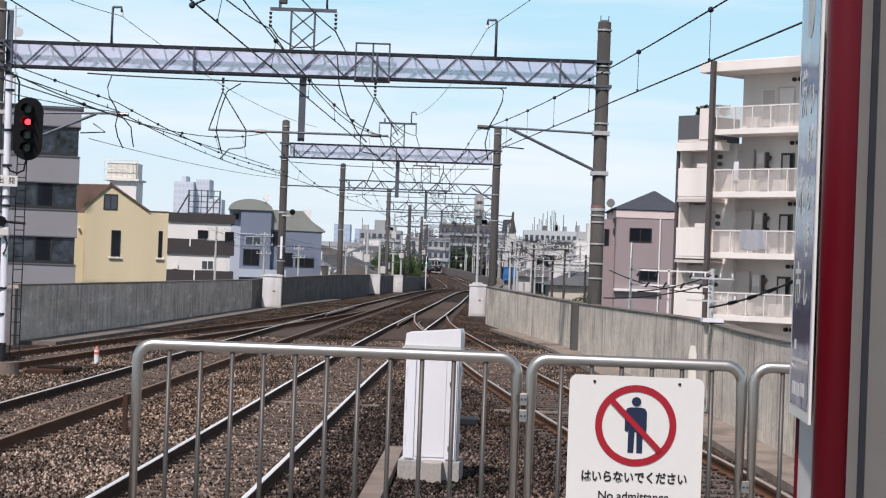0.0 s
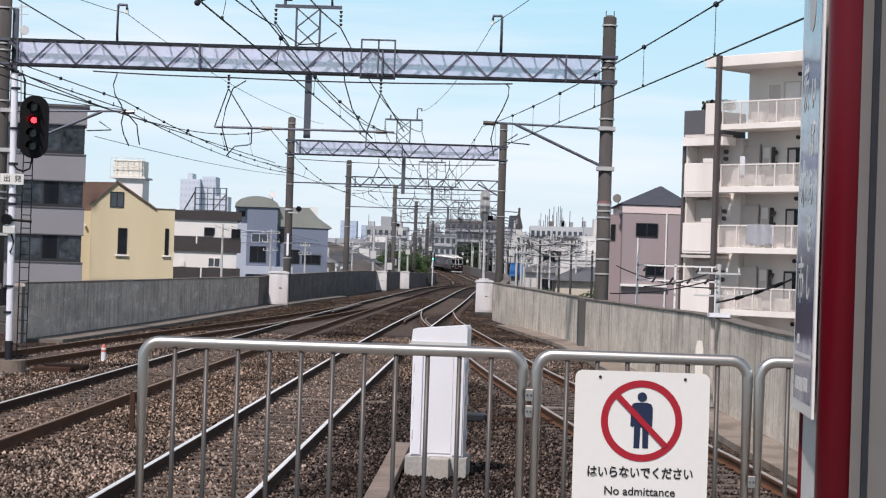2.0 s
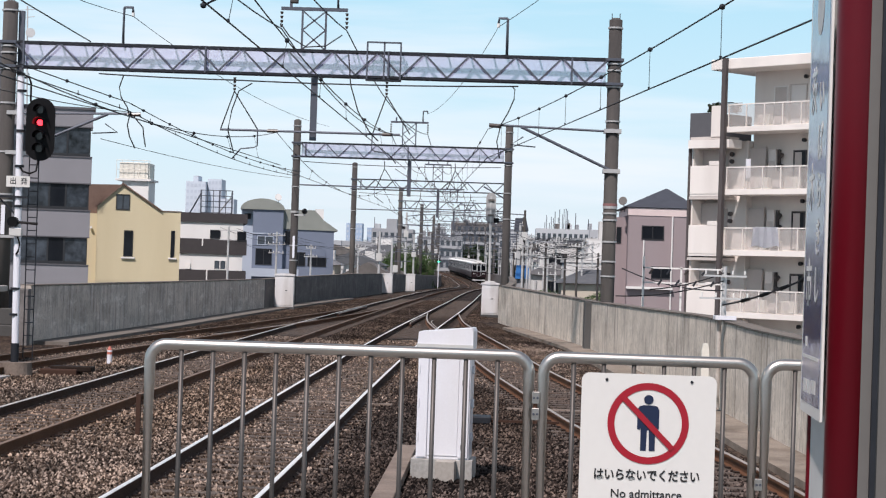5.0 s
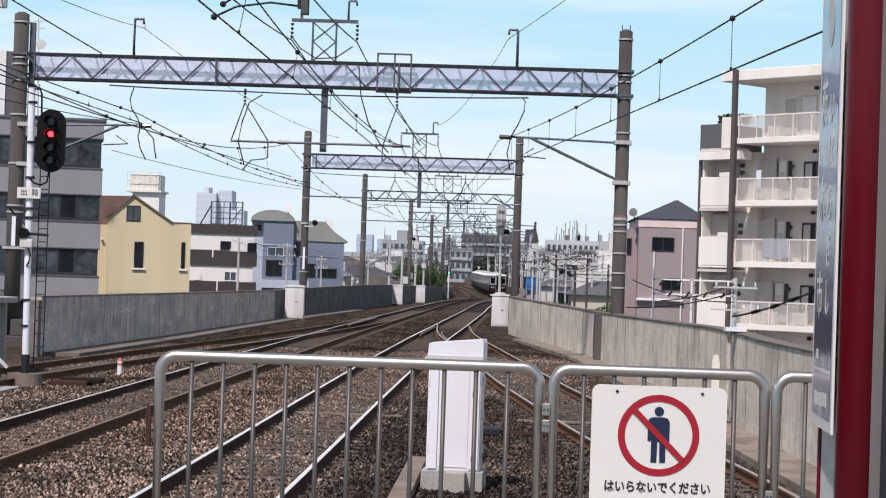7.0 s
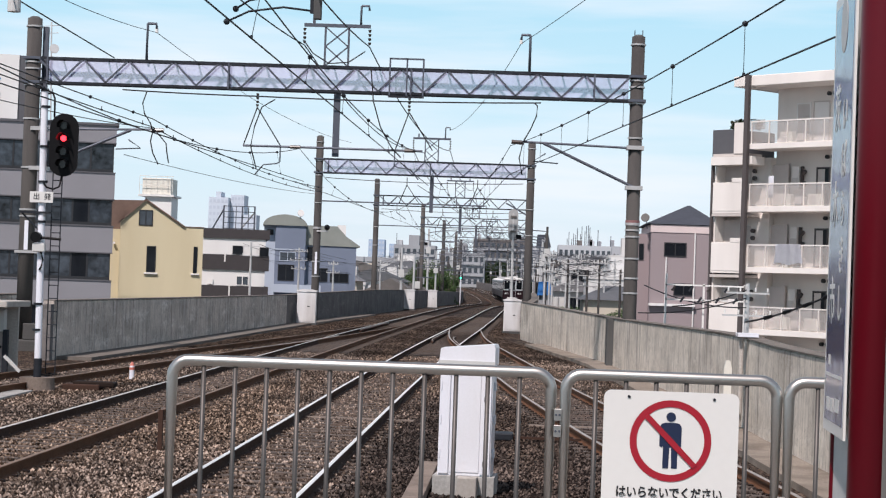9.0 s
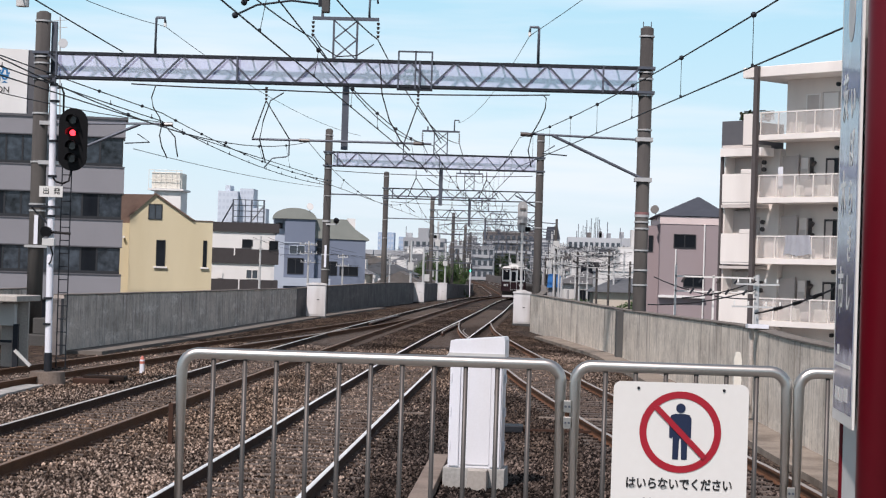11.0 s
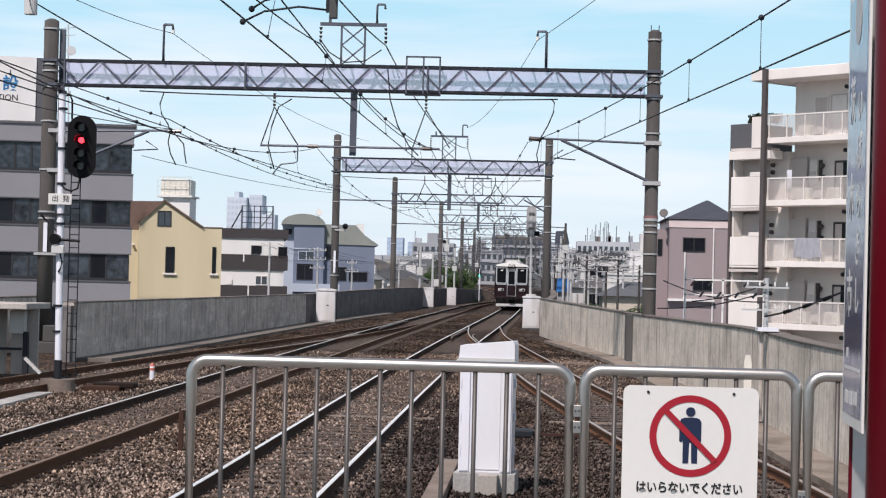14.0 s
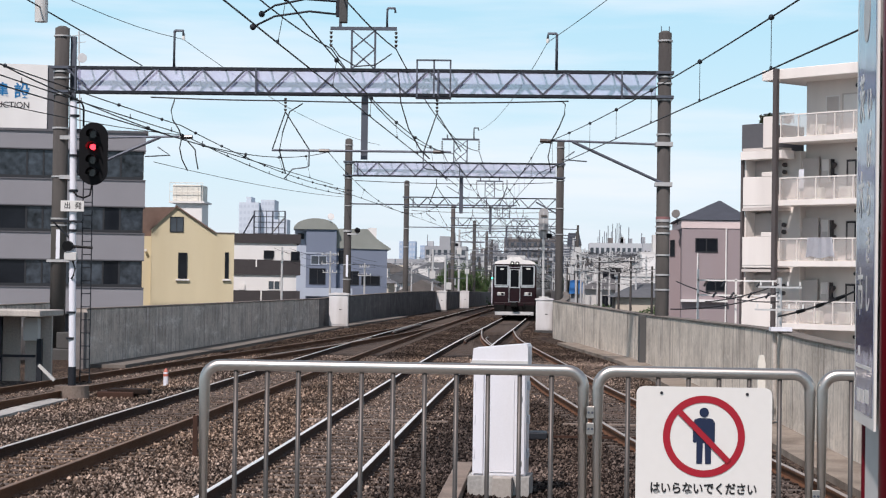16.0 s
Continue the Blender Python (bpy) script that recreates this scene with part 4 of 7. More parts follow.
def build_signal():
    s = thing("railway_signal", "four-lamp colour light signal on white post showing red", "signal", at=(-10.14, 41.7, -0.1))
    part("footing", rod(B(), (0, 0, -0.1), (0, 0, 0.22), 0.38, 24, 0.36), M_TROUGH, s, "round brown concrete footing")
    part("post_foot", rod(B(), (0, 0, 0.2), (0, 0, 0.62), 0.085, 16), M_STEEL_D, s, "dark rusty post foot")
    part("post", rod(B(), (0, 0, 0.6), (-0.07, 0, 6.3), 0.075, 16), M_WHITE, s, "white painted steel post")
    part("post_cap", rod(B(), (-0.07, 0, 6.3), (-0.07, 0, 6.36), 0.09, 16), M_STEEL_D, s)
    hx, hz0, hz1, w = 0.38, 4.50, 5.84, 0.31
    bm = B()
    out = [(hx + w * math.cos(a), hz1 - w + w * math.sin(a)) for a in np.linspace(0, math.pi, 17)] + [(hx + w * math.cos(a), hz0 + w + w * math.sin(a)) for a in np.linspace(math.pi, math.tau, 17)]
    prism(bm, out, -0.02, 0.02)
    part("backboard", bm, M_BLACK, s, "black rounded backboard")
    for i, z in enumerate((5.58, 5.31, 5.03, 4.76)):
        part("lamp", disc(B(), (hx, -0.05, z), 0.062 if i == 1 else 0.08, 0.06, 20), M_LAMP_RED if i == 1 else M_LAMP_OFF, s, "lit red lamp" if i == 1 else "unlit lamp")
        bm = B()
        n = 14
        for k in range(n):
            a, b = math.radians(-20 + 220 * k / n), math.radians(-20 + 220 * (k + 1) / n)
            v = []
            for t, yy in ((a, -0.03), (b, -0.03), (b, -0.28), (a, -0.28)):
                v.append((hx + 0.115 * math.cos(t), yy, z + 0.115 * math.sin(t)))
            bm.faces.new([bm.verts.new(p) for p in v])
        bmesh.ops.remove_doubles(bm, verts=bm.verts[:], dist=1e-4)
        r = bmesh.ops.solidify(bm, geom=bm.faces[:], thickness=0.006)
        part("visor", bm, M_BLACK, s)
    bm = box(B(), -0.1, hx, 0.02, 0.1, 5.62, 5.7)
    box(bm, -0.1, hx, 0.02, 0.1, 4.75, 4.83)
    part("bracket", bm, M_STEEL_D, s)
    pl = part("name_plate", box(B(), -0.28, 0.22, -0.12, -0.11, 3.93, 4.16), M_SIGNW, s, "white plate with departure characters")
    for ch, x in (("出", -0.135), ("発", 0.1)):
        lettering("lettering", ch, 0.15, Matrix.Translation((x, -0.122, 4.045)) @ Matrix.Rotation(math.pi / 2, 4, "X"), M_INK, pl, 0.002)
    for z in (1.2, 1.75, 3.5, 4.35, 5.1, 5.95):
        part("post_clip", rod(B(), (-0.04, 0, z), (-0.04, 0, z + 0.05), 0.1, 14), M_STEEL_D, s)
    part("lamp_cable", tube(B(), [(-0.02, -0.06, 4.36), (0.06, -0.08, 4.26), (0.2, -0.08, 4.22), (0.33, -0.06, 4.28), (0.36, -0.03, 4.5)], 0.02, 8), M_BLACK, s, "black looped lamp cable")
    part("post_cable", tube(B(), [(-0.06, 0.02, 6.25), (0.1, 0.0, 6.27), (0.15, 0.0, 6.15), (0.15, 0.02, 5.75)], 0.022, 8), M_BLACK, s)
    part("step", box(B(), -0.52, 0.15, -0.1, 0.12, 3.7, 3.74), M_STEEL_D, s, "dark steel footstep")
    part("step_stay", bar(B(), (-0.46, 0, 3.7), (-0.06, 0, 3.32), 0.035, 0.035), M_STEEL_D, s)
    part("horn_arm", rod(B(), (-0.1, -0.1, 3.19), (0.42, -0.1, 3.16), 0.028, 8), M_BLACK, s)
    part("drip_loop", tube(B(), [(0.0, -0.14, 2.9), (0.06, -0.15, 2.72), (0.02, -0.12, 2.56), (-0.03, -0.09, 2.5)], 0.018, 8), M_BLACK, s)
    part("telephone_bell", disc(B(), (-0.1, -0.15, 3.19), 0.11, 0.16, 20), M_BLACK, s, "black round horn")
    part("junction_box", box(B(), -0.17, 0.1, -0.2, -0.08, 2.88, 3.06, 0.02), M_PANEL, s)
    # ladder
    bm = B()
    for x in (0.13, 0.33):
        rod(bm, (x, 0.18, 0.3), (x, 0.18, 4.6), 0.013, 6)
    for i in range(15):
        rod(bm, (0.13, 0.18, 0.5 + i * 0.28), (0.33, 0.18, 0.5 + i * 0.28), 0.011, 6)
    part("ladder", bm, M_STEEL_D, s)
    return s


# ---- neighbourhood ----
M_OFFICE = mat("grey_lavender_panel", (0.225, 0.222, 0.24), 0.7, var=0.06, scale=0.5)
# Patchy tone paints mirrored houses and sky into the glass, besides blinds.
M_GLASS_O = mat("office_glass_blinds_reflections", (0.034, 0.042, 0.052), 0.05, var=1.0, scale=0.55, fine=2.5, spec=0.25)
M_OFFICE_D = mat("dark_grey_cladding", (0.10, 0.10, 0.11), 0.6, var=0.08)
M_FRAME = mat("dark_window_frame", (0.03, 0.032, 0.036), 0.5, var=0.05)
M_FRAME_W = mat("white_window_frame", (0.72, 0.70, 0.68), 0.5, var=0.05)
M_YELLOW = mat("yellow_render", (0.585, 0.515, 0.355), 0.85, var=0.06, scale=0.7, bump=0.1, dirt=(0.48, 0.40, 0.25), dirt_amt=0.3, streak=True)
M_ROOF_BR = mat("brown_roof_tiles", (0.16, 0.11, 0.09), 0.8, var=0.2, scale=2)
M_ROOF_DK = mat("dark_slate_roof", (0.055, 0.06, 0.075), 0.7, var=0.2, scale=2)
M_ROOF_OL = mat("olive_grey_roof", (0.24, 0.255, 0.235), 0.7, var=0.12, scale=1)
M_RENDER_W = mat("white_render", (0.70, 0.69, 0.68), 0.8, var=0.05, scale=0.5, dirt=(0.5, 0.48, 0.45), dirt_amt=0.3, streak=True)
M_BANDBLACK = mat("charcoal_render", (0.055, 0.05, 0.052), 0.8, var=0.1)
M_BLUE = mat("blue_grey_siding", (0.165, 0.195, 0.26), 0.75, var=0.08, scale=0.6)
M_BLUE_L = mat("pale_and_lit_blue_siding", (0.40, 0.45, 0.53), 0.75, var=0.06, scale=0.6)
M_PINK = mat("mauve_render", (0.285, 0.24, 0.25), 0.85, var=0.06, scale=0.8, dirt=(0.28, 0.2, 0.2), dirt_amt=0.3, streak=True)
M_PINK_L = mat("pale_pink_render", (0.62, 0.52, 0.51), 0.85, var=0.06, scale=0.8)
M_CREAM_W = mat("beige_balcony_wall", (0.72, 0.67, 0.63), 0.8, var=0.06, scale=0.8, dirt=(0.42, 0.38, 0.35), dirt_amt=0.3, streak=True)
M_CREAM = mat("cream_render", (0.76, 0.715, 0.68), 0.8, var=0.05, scale=0.8, dirt=(0.48, 0.43, 0.4), dirt_amt=0.35, streak=True)
M_CREAM_D = mat("taupe_render", (0.52, 0.475, 0.45), 0.8, var=0.06)
M_TAUPE = mat("brown_grey_column", (0.085, 0.074, 0.074), 0.6, var=0.08)
M_RAILGLASS = mat("frosted_balustrade", (0.50, 0.47, 0.45), 0.35, var=0.05, alpha=0.36)
M_CLOTH = mat("pale_blue_towel", (0.62, 0.63, 0.68), 0.95, var=0.1)
M_TANK = mat("cream_water_tank", (0.66, 0.64, 0.58), 0.6, var=0.06)
M_SIGNTEXT = mat("blue_sign_print", (0.02, 0.16, 0.36), 0.5)
M_TARP = mat("blue_tarpaulin", (0.04, 0.17, 0.45), 0.6, var=0.15)
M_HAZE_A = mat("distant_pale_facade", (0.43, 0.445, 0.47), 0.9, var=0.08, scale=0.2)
# Distance haze is mixed into these tower wall and pane colours.
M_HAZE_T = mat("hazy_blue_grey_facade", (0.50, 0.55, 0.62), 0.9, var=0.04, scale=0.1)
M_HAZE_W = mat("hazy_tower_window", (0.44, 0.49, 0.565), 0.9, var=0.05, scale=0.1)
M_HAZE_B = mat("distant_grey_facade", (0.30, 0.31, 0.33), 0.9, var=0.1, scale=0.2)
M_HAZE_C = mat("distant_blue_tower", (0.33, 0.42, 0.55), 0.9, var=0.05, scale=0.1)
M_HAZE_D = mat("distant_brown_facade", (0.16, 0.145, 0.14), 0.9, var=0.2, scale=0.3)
M_BARK = mat("grey_bark", (0.10, 0.08, 0.06), 0.9, var=0.2, bump=0.4)
M_LEAF = mat("green_leaves", (0.045, 0.078, 0.026), 0.7, var=0.35, scale=1.2)
M_LEAF_D = mat("dark_green_leaves", (0.02, 0.035, 0.015), 0.7, var=0.35, scale=1.2)
M_GALV = mat("pale_galvanised_steel", (0.52, 0.52, 0.52), 0.5, 0.3, var=0.12, scale=2)
HOUSE_WALLS = [mat("house_wall_white", (0.52, 0.51, 0.50), 0.85, var=0.08, scale=0.5), mat("house_wall_beige", (0.50, 0.45, 0.38), 0.85, var=0.08, scale=0.5),
               mat("house_wall_grey", (0.34, 0.35, 0.37), 0.85, var=0.08, scale=0.5), mat("house_wall_pale", (0.58, 0.575, 0.57), 0.85, var=0.06, scale=0.5)]
HOUSE_ROOFS = [mat("roof_grey_tiles", (0.17, 0.17, 0.18), 0.75, var=0.2, scale=2), mat("roof_slate", (0.10, 0.105, 0.115), 0.75, var=0.2, scale=2), mat("roof_brown", (0.13, 0.12, 0.115), 0.75, var=0.2, scale=2)]
HOUSE_WORDS = ["white rendered", "beige rendered", "grey sided", "pale sided"]


def window(parent, x0, x1, z0, z1, y, frame=None, glass=None, mull=1, sill=False, name="window"):
    """A window in a wall that faces -y: frame ring, panes set back in it, optional sill."""
    frame, glass = frame or M_FRAME, glass or M_GLASS
    t = min(0.06, (x1 - x0) * 0.12)
    bm = B()
    box(bm, x0, x1, y - 0.05, y + 0.02, z0, z0 + t)
    box(bm, x0, x1, y - 0.05, y + 0.02, z1 - t, z1)
    for i in range(mull + 1):
        x = x0 + (x1 - x0 - t) * i / mull
        box(bm, x, x + t, y - 0.05, y + 0.02, z0 + t, z1 - t)
    w = part(name, bm, frame, parent)
    for i in range(mull):
        a, b = x0 + t + (x1 - x0 - t) * i / mull, x0 + (x1 - x0 - t) * (i + 1) / mull
        part("pane", box(B(), a, b, y - 0.02, y - 0.005, z0 + t, z1 - t), glass, w)
    if sill:
        part("sill", box(B(), x0 - 0.15, x1 + 0.15, y - 0.15, y - 0.002, z0 - 0.14, z0 - 0.02, 0.02), M_FRAME_W, w)
    return w


def turned(ob, x, y, rz):
    """Swings a thing about the upright through (x, y)."""
    ob.matrix_basis = Matrix.Translation((x, y, 0)) @ Matrix.Rotation(radians(rz), 4, "Z") @ Matrix.Translation((-x, -y, 0)) @ ob.matrix_basis
    return ob


def build_office():
    y = 128
    o = thing("office_building", "grey panelled office block with dark ribbon windows and roof sign", "building")
    for a, b in ((STREET, -1.6), (0.15, 1.85), (3.63, 5.40), (7.13, 8.87), (10.80, 11.95)):
        part("spandrel", box(B(), -56, -26.5, y, y + 3.4, a, b), M_OFFICE, o)
    part("core", box(B(), -55.8, -26.8, y + 0.25, y + 3.2, STREET, 11.8), M_OFFICE_D, o)
    part("rear_wing", box(B(), -55.8, -29.5, y + 3.45, y + 9, STREET, 4.0), M_OFFICE, o)
    part("roof_edge", box(B(), -56.2, -26.35, y - 0.1, y + 3.5, 11.95, 12.1), M_OFFICE_D, o)
    for a, b in ((-1.6, 0.15), (1.85, 3.63), (5.40, 7.13), (8.87, 10.80)):
        x, k = -44.0, 0
        while x < -27:
            x1 = min(x + (1.05, 1.95, 1.95)[k % 3], -26.62)
            w = window(o, x, x1, a + 0.02, b - 0.02, y + 0.14, M_FRAME, M_GLASS_O if (k * 7 + int(a)) % 4 else M_GLASS, 1)
            part("lower_rail", box(B(), x + 0.06, x1 - 0.06, y + 0.09, y + 0.16, a + 0.08, a + 0.22), M_FRAME, w)
            x, k = x1, k + 1
        part("sill_strip", box(B(), -56, -26.48, y - 0.06, y + 0.1, a - 0.05, a + 0.03), M_OFFICE_D, o, "dark drip strip under the window band")
        part("head_strip", box(B(), -56, -26.48, y - 0.03, y + 0.1, b - 0.03, b + 0.04), M_OFFICE_D, o)
    s = thing("roof_sign", "white roof-top advertising board with blue lettering on dark frame", "sign")
    part("board", box(B(), -46, -33.86, 131, 131.4, 12.3, 16.72), M_RENDER_W, s)
    part("side_frame", box(B(), -33.85, -33.2, 131.1, 132.2, 12.3, 16.7), M_OFFICE_D, s, "dark grey frame side")
    part("plinth", box(B(), -46, -33.5, 130.9, 132.3, 12.1, 12.3), M_OFFICE_D, s)
    rot = Matrix.Rotation(math.pi / 2, 4, "X")
    lettering("lettering", "建", 1.08, Matrix.Translation((-36.93, 130.98, 14.86)) @ rot, M_SIGNTEXT, s, 0.02)
    lettering("lettering", "設", 1.08, Matrix.Translation((-35.53, 130.98, 14.86)) @ rot, M_SIGNTEXT, s, 0.02)
    lettering("lettering", "RUCTION", 0.56, Matrix.Translation((-35.0, 130.98, 13.95)) @ rot, M_INK, s, 0.004, "RIGHT")
    an = thing("roof_antenna", "thin grey roof antenna mast with small dish", "antenna")
    part("mast", rod(B(), (-31.6, 131, 12.1), (-31.8, 131, 19.0), 0.05, 6), M_GALV, an)
    part("dish", disc(B(), (-31.5, 130.8, 17.2), 0.32, 0.06, 18, (0.4, -1, 0.2)), M_GALV, an)
    for z in (18.2, 18.7):
        part("element", rod(B(), (-32.3, 131, z), (-31.3, 131, z + 0.1), 0.025, 5), M_GALV, an)
    turned(o, -26.5, 128, 12)
    turned(s, -33.5, 131, 13)


def build_yellow_house():
    y = 140
    h = thing("yellow_house", "pale yellow rendered house with gabled roof and narrow windows", "house")
    bm = B()
    prism(bm, [(-28.35, STREET), (-28.35, 6.0), (-26.63, 7.58), (-23.9, 5.78), (-22.5, 5.76), (-22.5, STREET)], y, y + 4)
    part("wall", bm, M_YELLOW, h)
    part("side_wing", box(B(), -32, -28.35, y + 0.8, y + 4, STREET, 5.5), M_YELLOW, h)
    bm = B()
    prism(bm, [(-32.3, 5.5), (-29.5, 7.55), (-26.7, 7.62), (-28.35, 6.0), (-28.35, 5.5)], y + 1.0, y + 4)
    part("side_roof", bm, M_ROOF_BR, h, "brown tiled roof")
    bm = B()
    bar(bm, (-28.5, y - 0.06, 5.93), (-26.6, y - 0.06, 7.67), 0.2, 0.1)
    bar(bm, (-26.66, y - 0.06, 7.67), (-23.85, y - 0.06, 5.82), 0.2, 0.1)
    part("verge_trim", bm, M_ROOF_BR, h)
    part("parapet_cap", box(B(), -23.9, -22.45, y - 0.05, y + 4, 5.78, 5.84), M_ROOF_BR, h)
    part("roof", prism(B(), [(-28.4, 6.03), (-26.63, 7.66), (-23.8, 5.86), (-23.9, 5.8), (-26.63, 7.59), (-28.35, 6.0)], y, y + 4), M_ROOF_BR, h)
    window(h, -27.08, -26.1, 5.8, 6.9, y, M_FRAME, M_GLASS_L, 2)
    window(h, -26.45, -25.8, 2.5, 4.36, y, M_FRAME, M_GLASS, 1, True)
    window(h, -23.15, -22.87, 2.54, 4.43, y, M_FRAME, M_GLASS, 1, True)
    part("outdoor_lamp", rod(B(), (-28.75, y + 0.7, 4.5), (-28.75, y + 0.5, 4.5), 0.09, 10), M_FRAME_W, h)
    turned(h, -22.5, 140, 12)
    t = thing("water_tank_tower", "cream rooftop water tank on a pale stair tower", "water tank")
    part("stair_tower", box(B(), -30.6, -28.42, 160, 163, STREET, 8.76), M_RENDER_W, t)
    part("slab", box(B(), -31.1, -28.2, 159.7, 163.3, 8.7, 8.85), M_RENDER_W, t)
    part("tank", box(B(), -30.85, -28.5, 160, 163, 8.85, 10.2, 0.05), M_TANK, t)
    for i in range(7):
        x = -31.05 + i * 0.45
        part("guard_post", rod(B(), (x, 159.8, 8.85), (x, 159.8, 10.35), 0.02, 5), M_TANK, t)
    for z in (9.6, 10.35):
        part("guard_rail", rod(B(), (-31.05, 159.8, z), (-28.3, 159.8, z), 0.025, 5), M_TANK, t)


def build_white_house():
    y = 150
    h = thing("white_house", "white and charcoal banded flat-roofed house", "house")
    for a, b, m in ((5.3, 6.02, M_BANDBLACK), (4.06, 5.3, M_RENDER_W), (2.9, 4.06, M_BANDBLACK), (1.7, 2.9, M_RENDER_W), (STREET, 1.7, M_BANDBLACK)):
        k = 0.12 if m is M_BANDBLACK else 0.0
        part("band", box(B(), -24.05, -19.0 if m is M_BANDBLACK else -19.3, y - k, y + 8, a, b), m, h)
    window(h, -21.8, -21.0, 4.1, 4.76, y, M_FRAME, M_GLASS)
    window(h, -21.45, -20.5, 1.75, 2.48, y, M_FRAME_W, M_GLASS_L, 2)
    window(h, -19.75, -19.05, 3.95, 4.7, y - 0.1, M_FRAME, M_GLASS)
    part("downpipe", box(B(), -22.4, -22.3, y - 0.16, y - 0.02, 3.5, 4.06), M_FRAME_W, h)
    part("downpipe", box(B(), -22.0, -21.9, y - 0.16, y - 0.02, 0.6, 1.7), M_FRAME_W, h)
    part("meter_box", box(B(), -23.6, -23.2, y - 0.12, y - 0.002, 1.75, 2.2), M_FRAME_W, h)
    turned(h, -19.0, 150, 9)
    f = thing("billboard_frame", "empty steel lattice billboard frame on the roof", "billboard frame")
    bm = B()
    for i in range(6):
        x = -22.9 + i * 0.48
        bar(bm, (x, y + 2, 6.03), (x, y + 2, 7.87), 0.06 if i not in (0, 3, 5) else 0.12, 0.06)
    for i in range(5):
        bar(bm, (-22.9, y + 2, 6.12 + i * 0.43), (-20.5, y + 2, 6.12 + i * 0.43), 0.06, 0.06)
    part("lattice", bm, M_STEEL, f)
    bm = bar(B(), (-22.9, y + 2, 7.6), (-24.0, y + 3.5, 6.03), 0.08, 0.08)
    part("brace", bm, M_STEEL, f)
    part("brace", bar(B(), (-20.6, y + 2.1, 7.3), (-22.0, y + 4.5, 6.03), 0.08, 0.08), M_GALV, f)


def build_blue_house():
    y = 170
    h = thing("blue_house", "blue-grey sided house with barrel-roofed tower", "house")
    part("tower", box(B(), -21.0, -18.4, y, y + 5, STREET, 6.95), M_BLUE, h)
    # Side turned to the light: its brightness is mixed into the colour.
    part("tower_side", box(B(), -22.0, -21.0, y + 0.8, y + 5, STREET, 6.95), M_BLUE_L, h, "side wall painted paler blue, as its lit face")
    bm = B()
    prism(bm, [(-22.1, 6.95)] + [(-20.2 - 1.9 * math.cos(a), 6.95 + 0.95 * math.sin(a)) for a in np.linspace(0.15, math.pi - 0.15, 14)] + [(-18.3, 6.95)], y - 0.15, y + 5.1)
    part("barrel_roof", bm, M_ROOF_OL, h, "olive-grey rounded roof")
    part("main_wall", box(B(), -18.4, -14.0, y + 0.6, y + 8, STREET, 5.35), M_BLUE, h)
    bm = B()
    prism(bm, [(-18.4, 5.35), (-18.4, 7.05), (-15.7, 7.05), (-14.9, 6.2), (-13.7, 5.4), (-13.7, 5.3)], y + 0.5, y + 8)
    part("roof", bm, M_ROOF_OL, h, "olive-grey hipped roof")
    part("dormer", box(B(), -15.6, -14.9, y + 2, y + 5, 6.2, 7.2), M_RENDER_W, h)
    part("belt", box(B(), -21.02, -18.38, y - 0.04, y, 4.85, 4.95), M_BLUE_L, h)
    window(h, -21.75, -21.2, 6.1, 6.6, y + 0.8, M_FRAME, M_GLASS)
    window(h, -20.7, -19.3, 2.2, 3.6, y, M_FRAME, M_GLASS, 2)
    window(h, -20.6, -19.2, 3.9, 4.7, y, M_BLUE_L, M_GLASS_L, 2)
    window(h, -18.2, -17.4, 4.0, 5.2, y + 0.6, M_FRAME, M_GLASS)
    window(h, -17.6, -16.4, 2.2, 3.4, y + 0.6, M_FRAME, M_GLASS, 2)
    window(h, -16.2, -14.6, 2.2, 3.0, y + 0.6, M_FRAME, M_GLASS, 2)
    part("balcony", box(B(), -21.2, -17.0, y - 1.2, y - 0.05, 1.2, 1.9), M_BLUE_L, h)
    part("dish", disc(B(), (-18.9, y - 0.2, 8.05), 0.3, 0.06, 20, (0.4, -1, 0.3)), M_FRAME_W, h, "white satellite dish")
    part("dish_mast", rod(B(), (-18.9, y, 7.3), (-18.9, y, 8.0), 0.03, 6), M_STEEL, h)
    turned(h, -14.0, 170, 7)


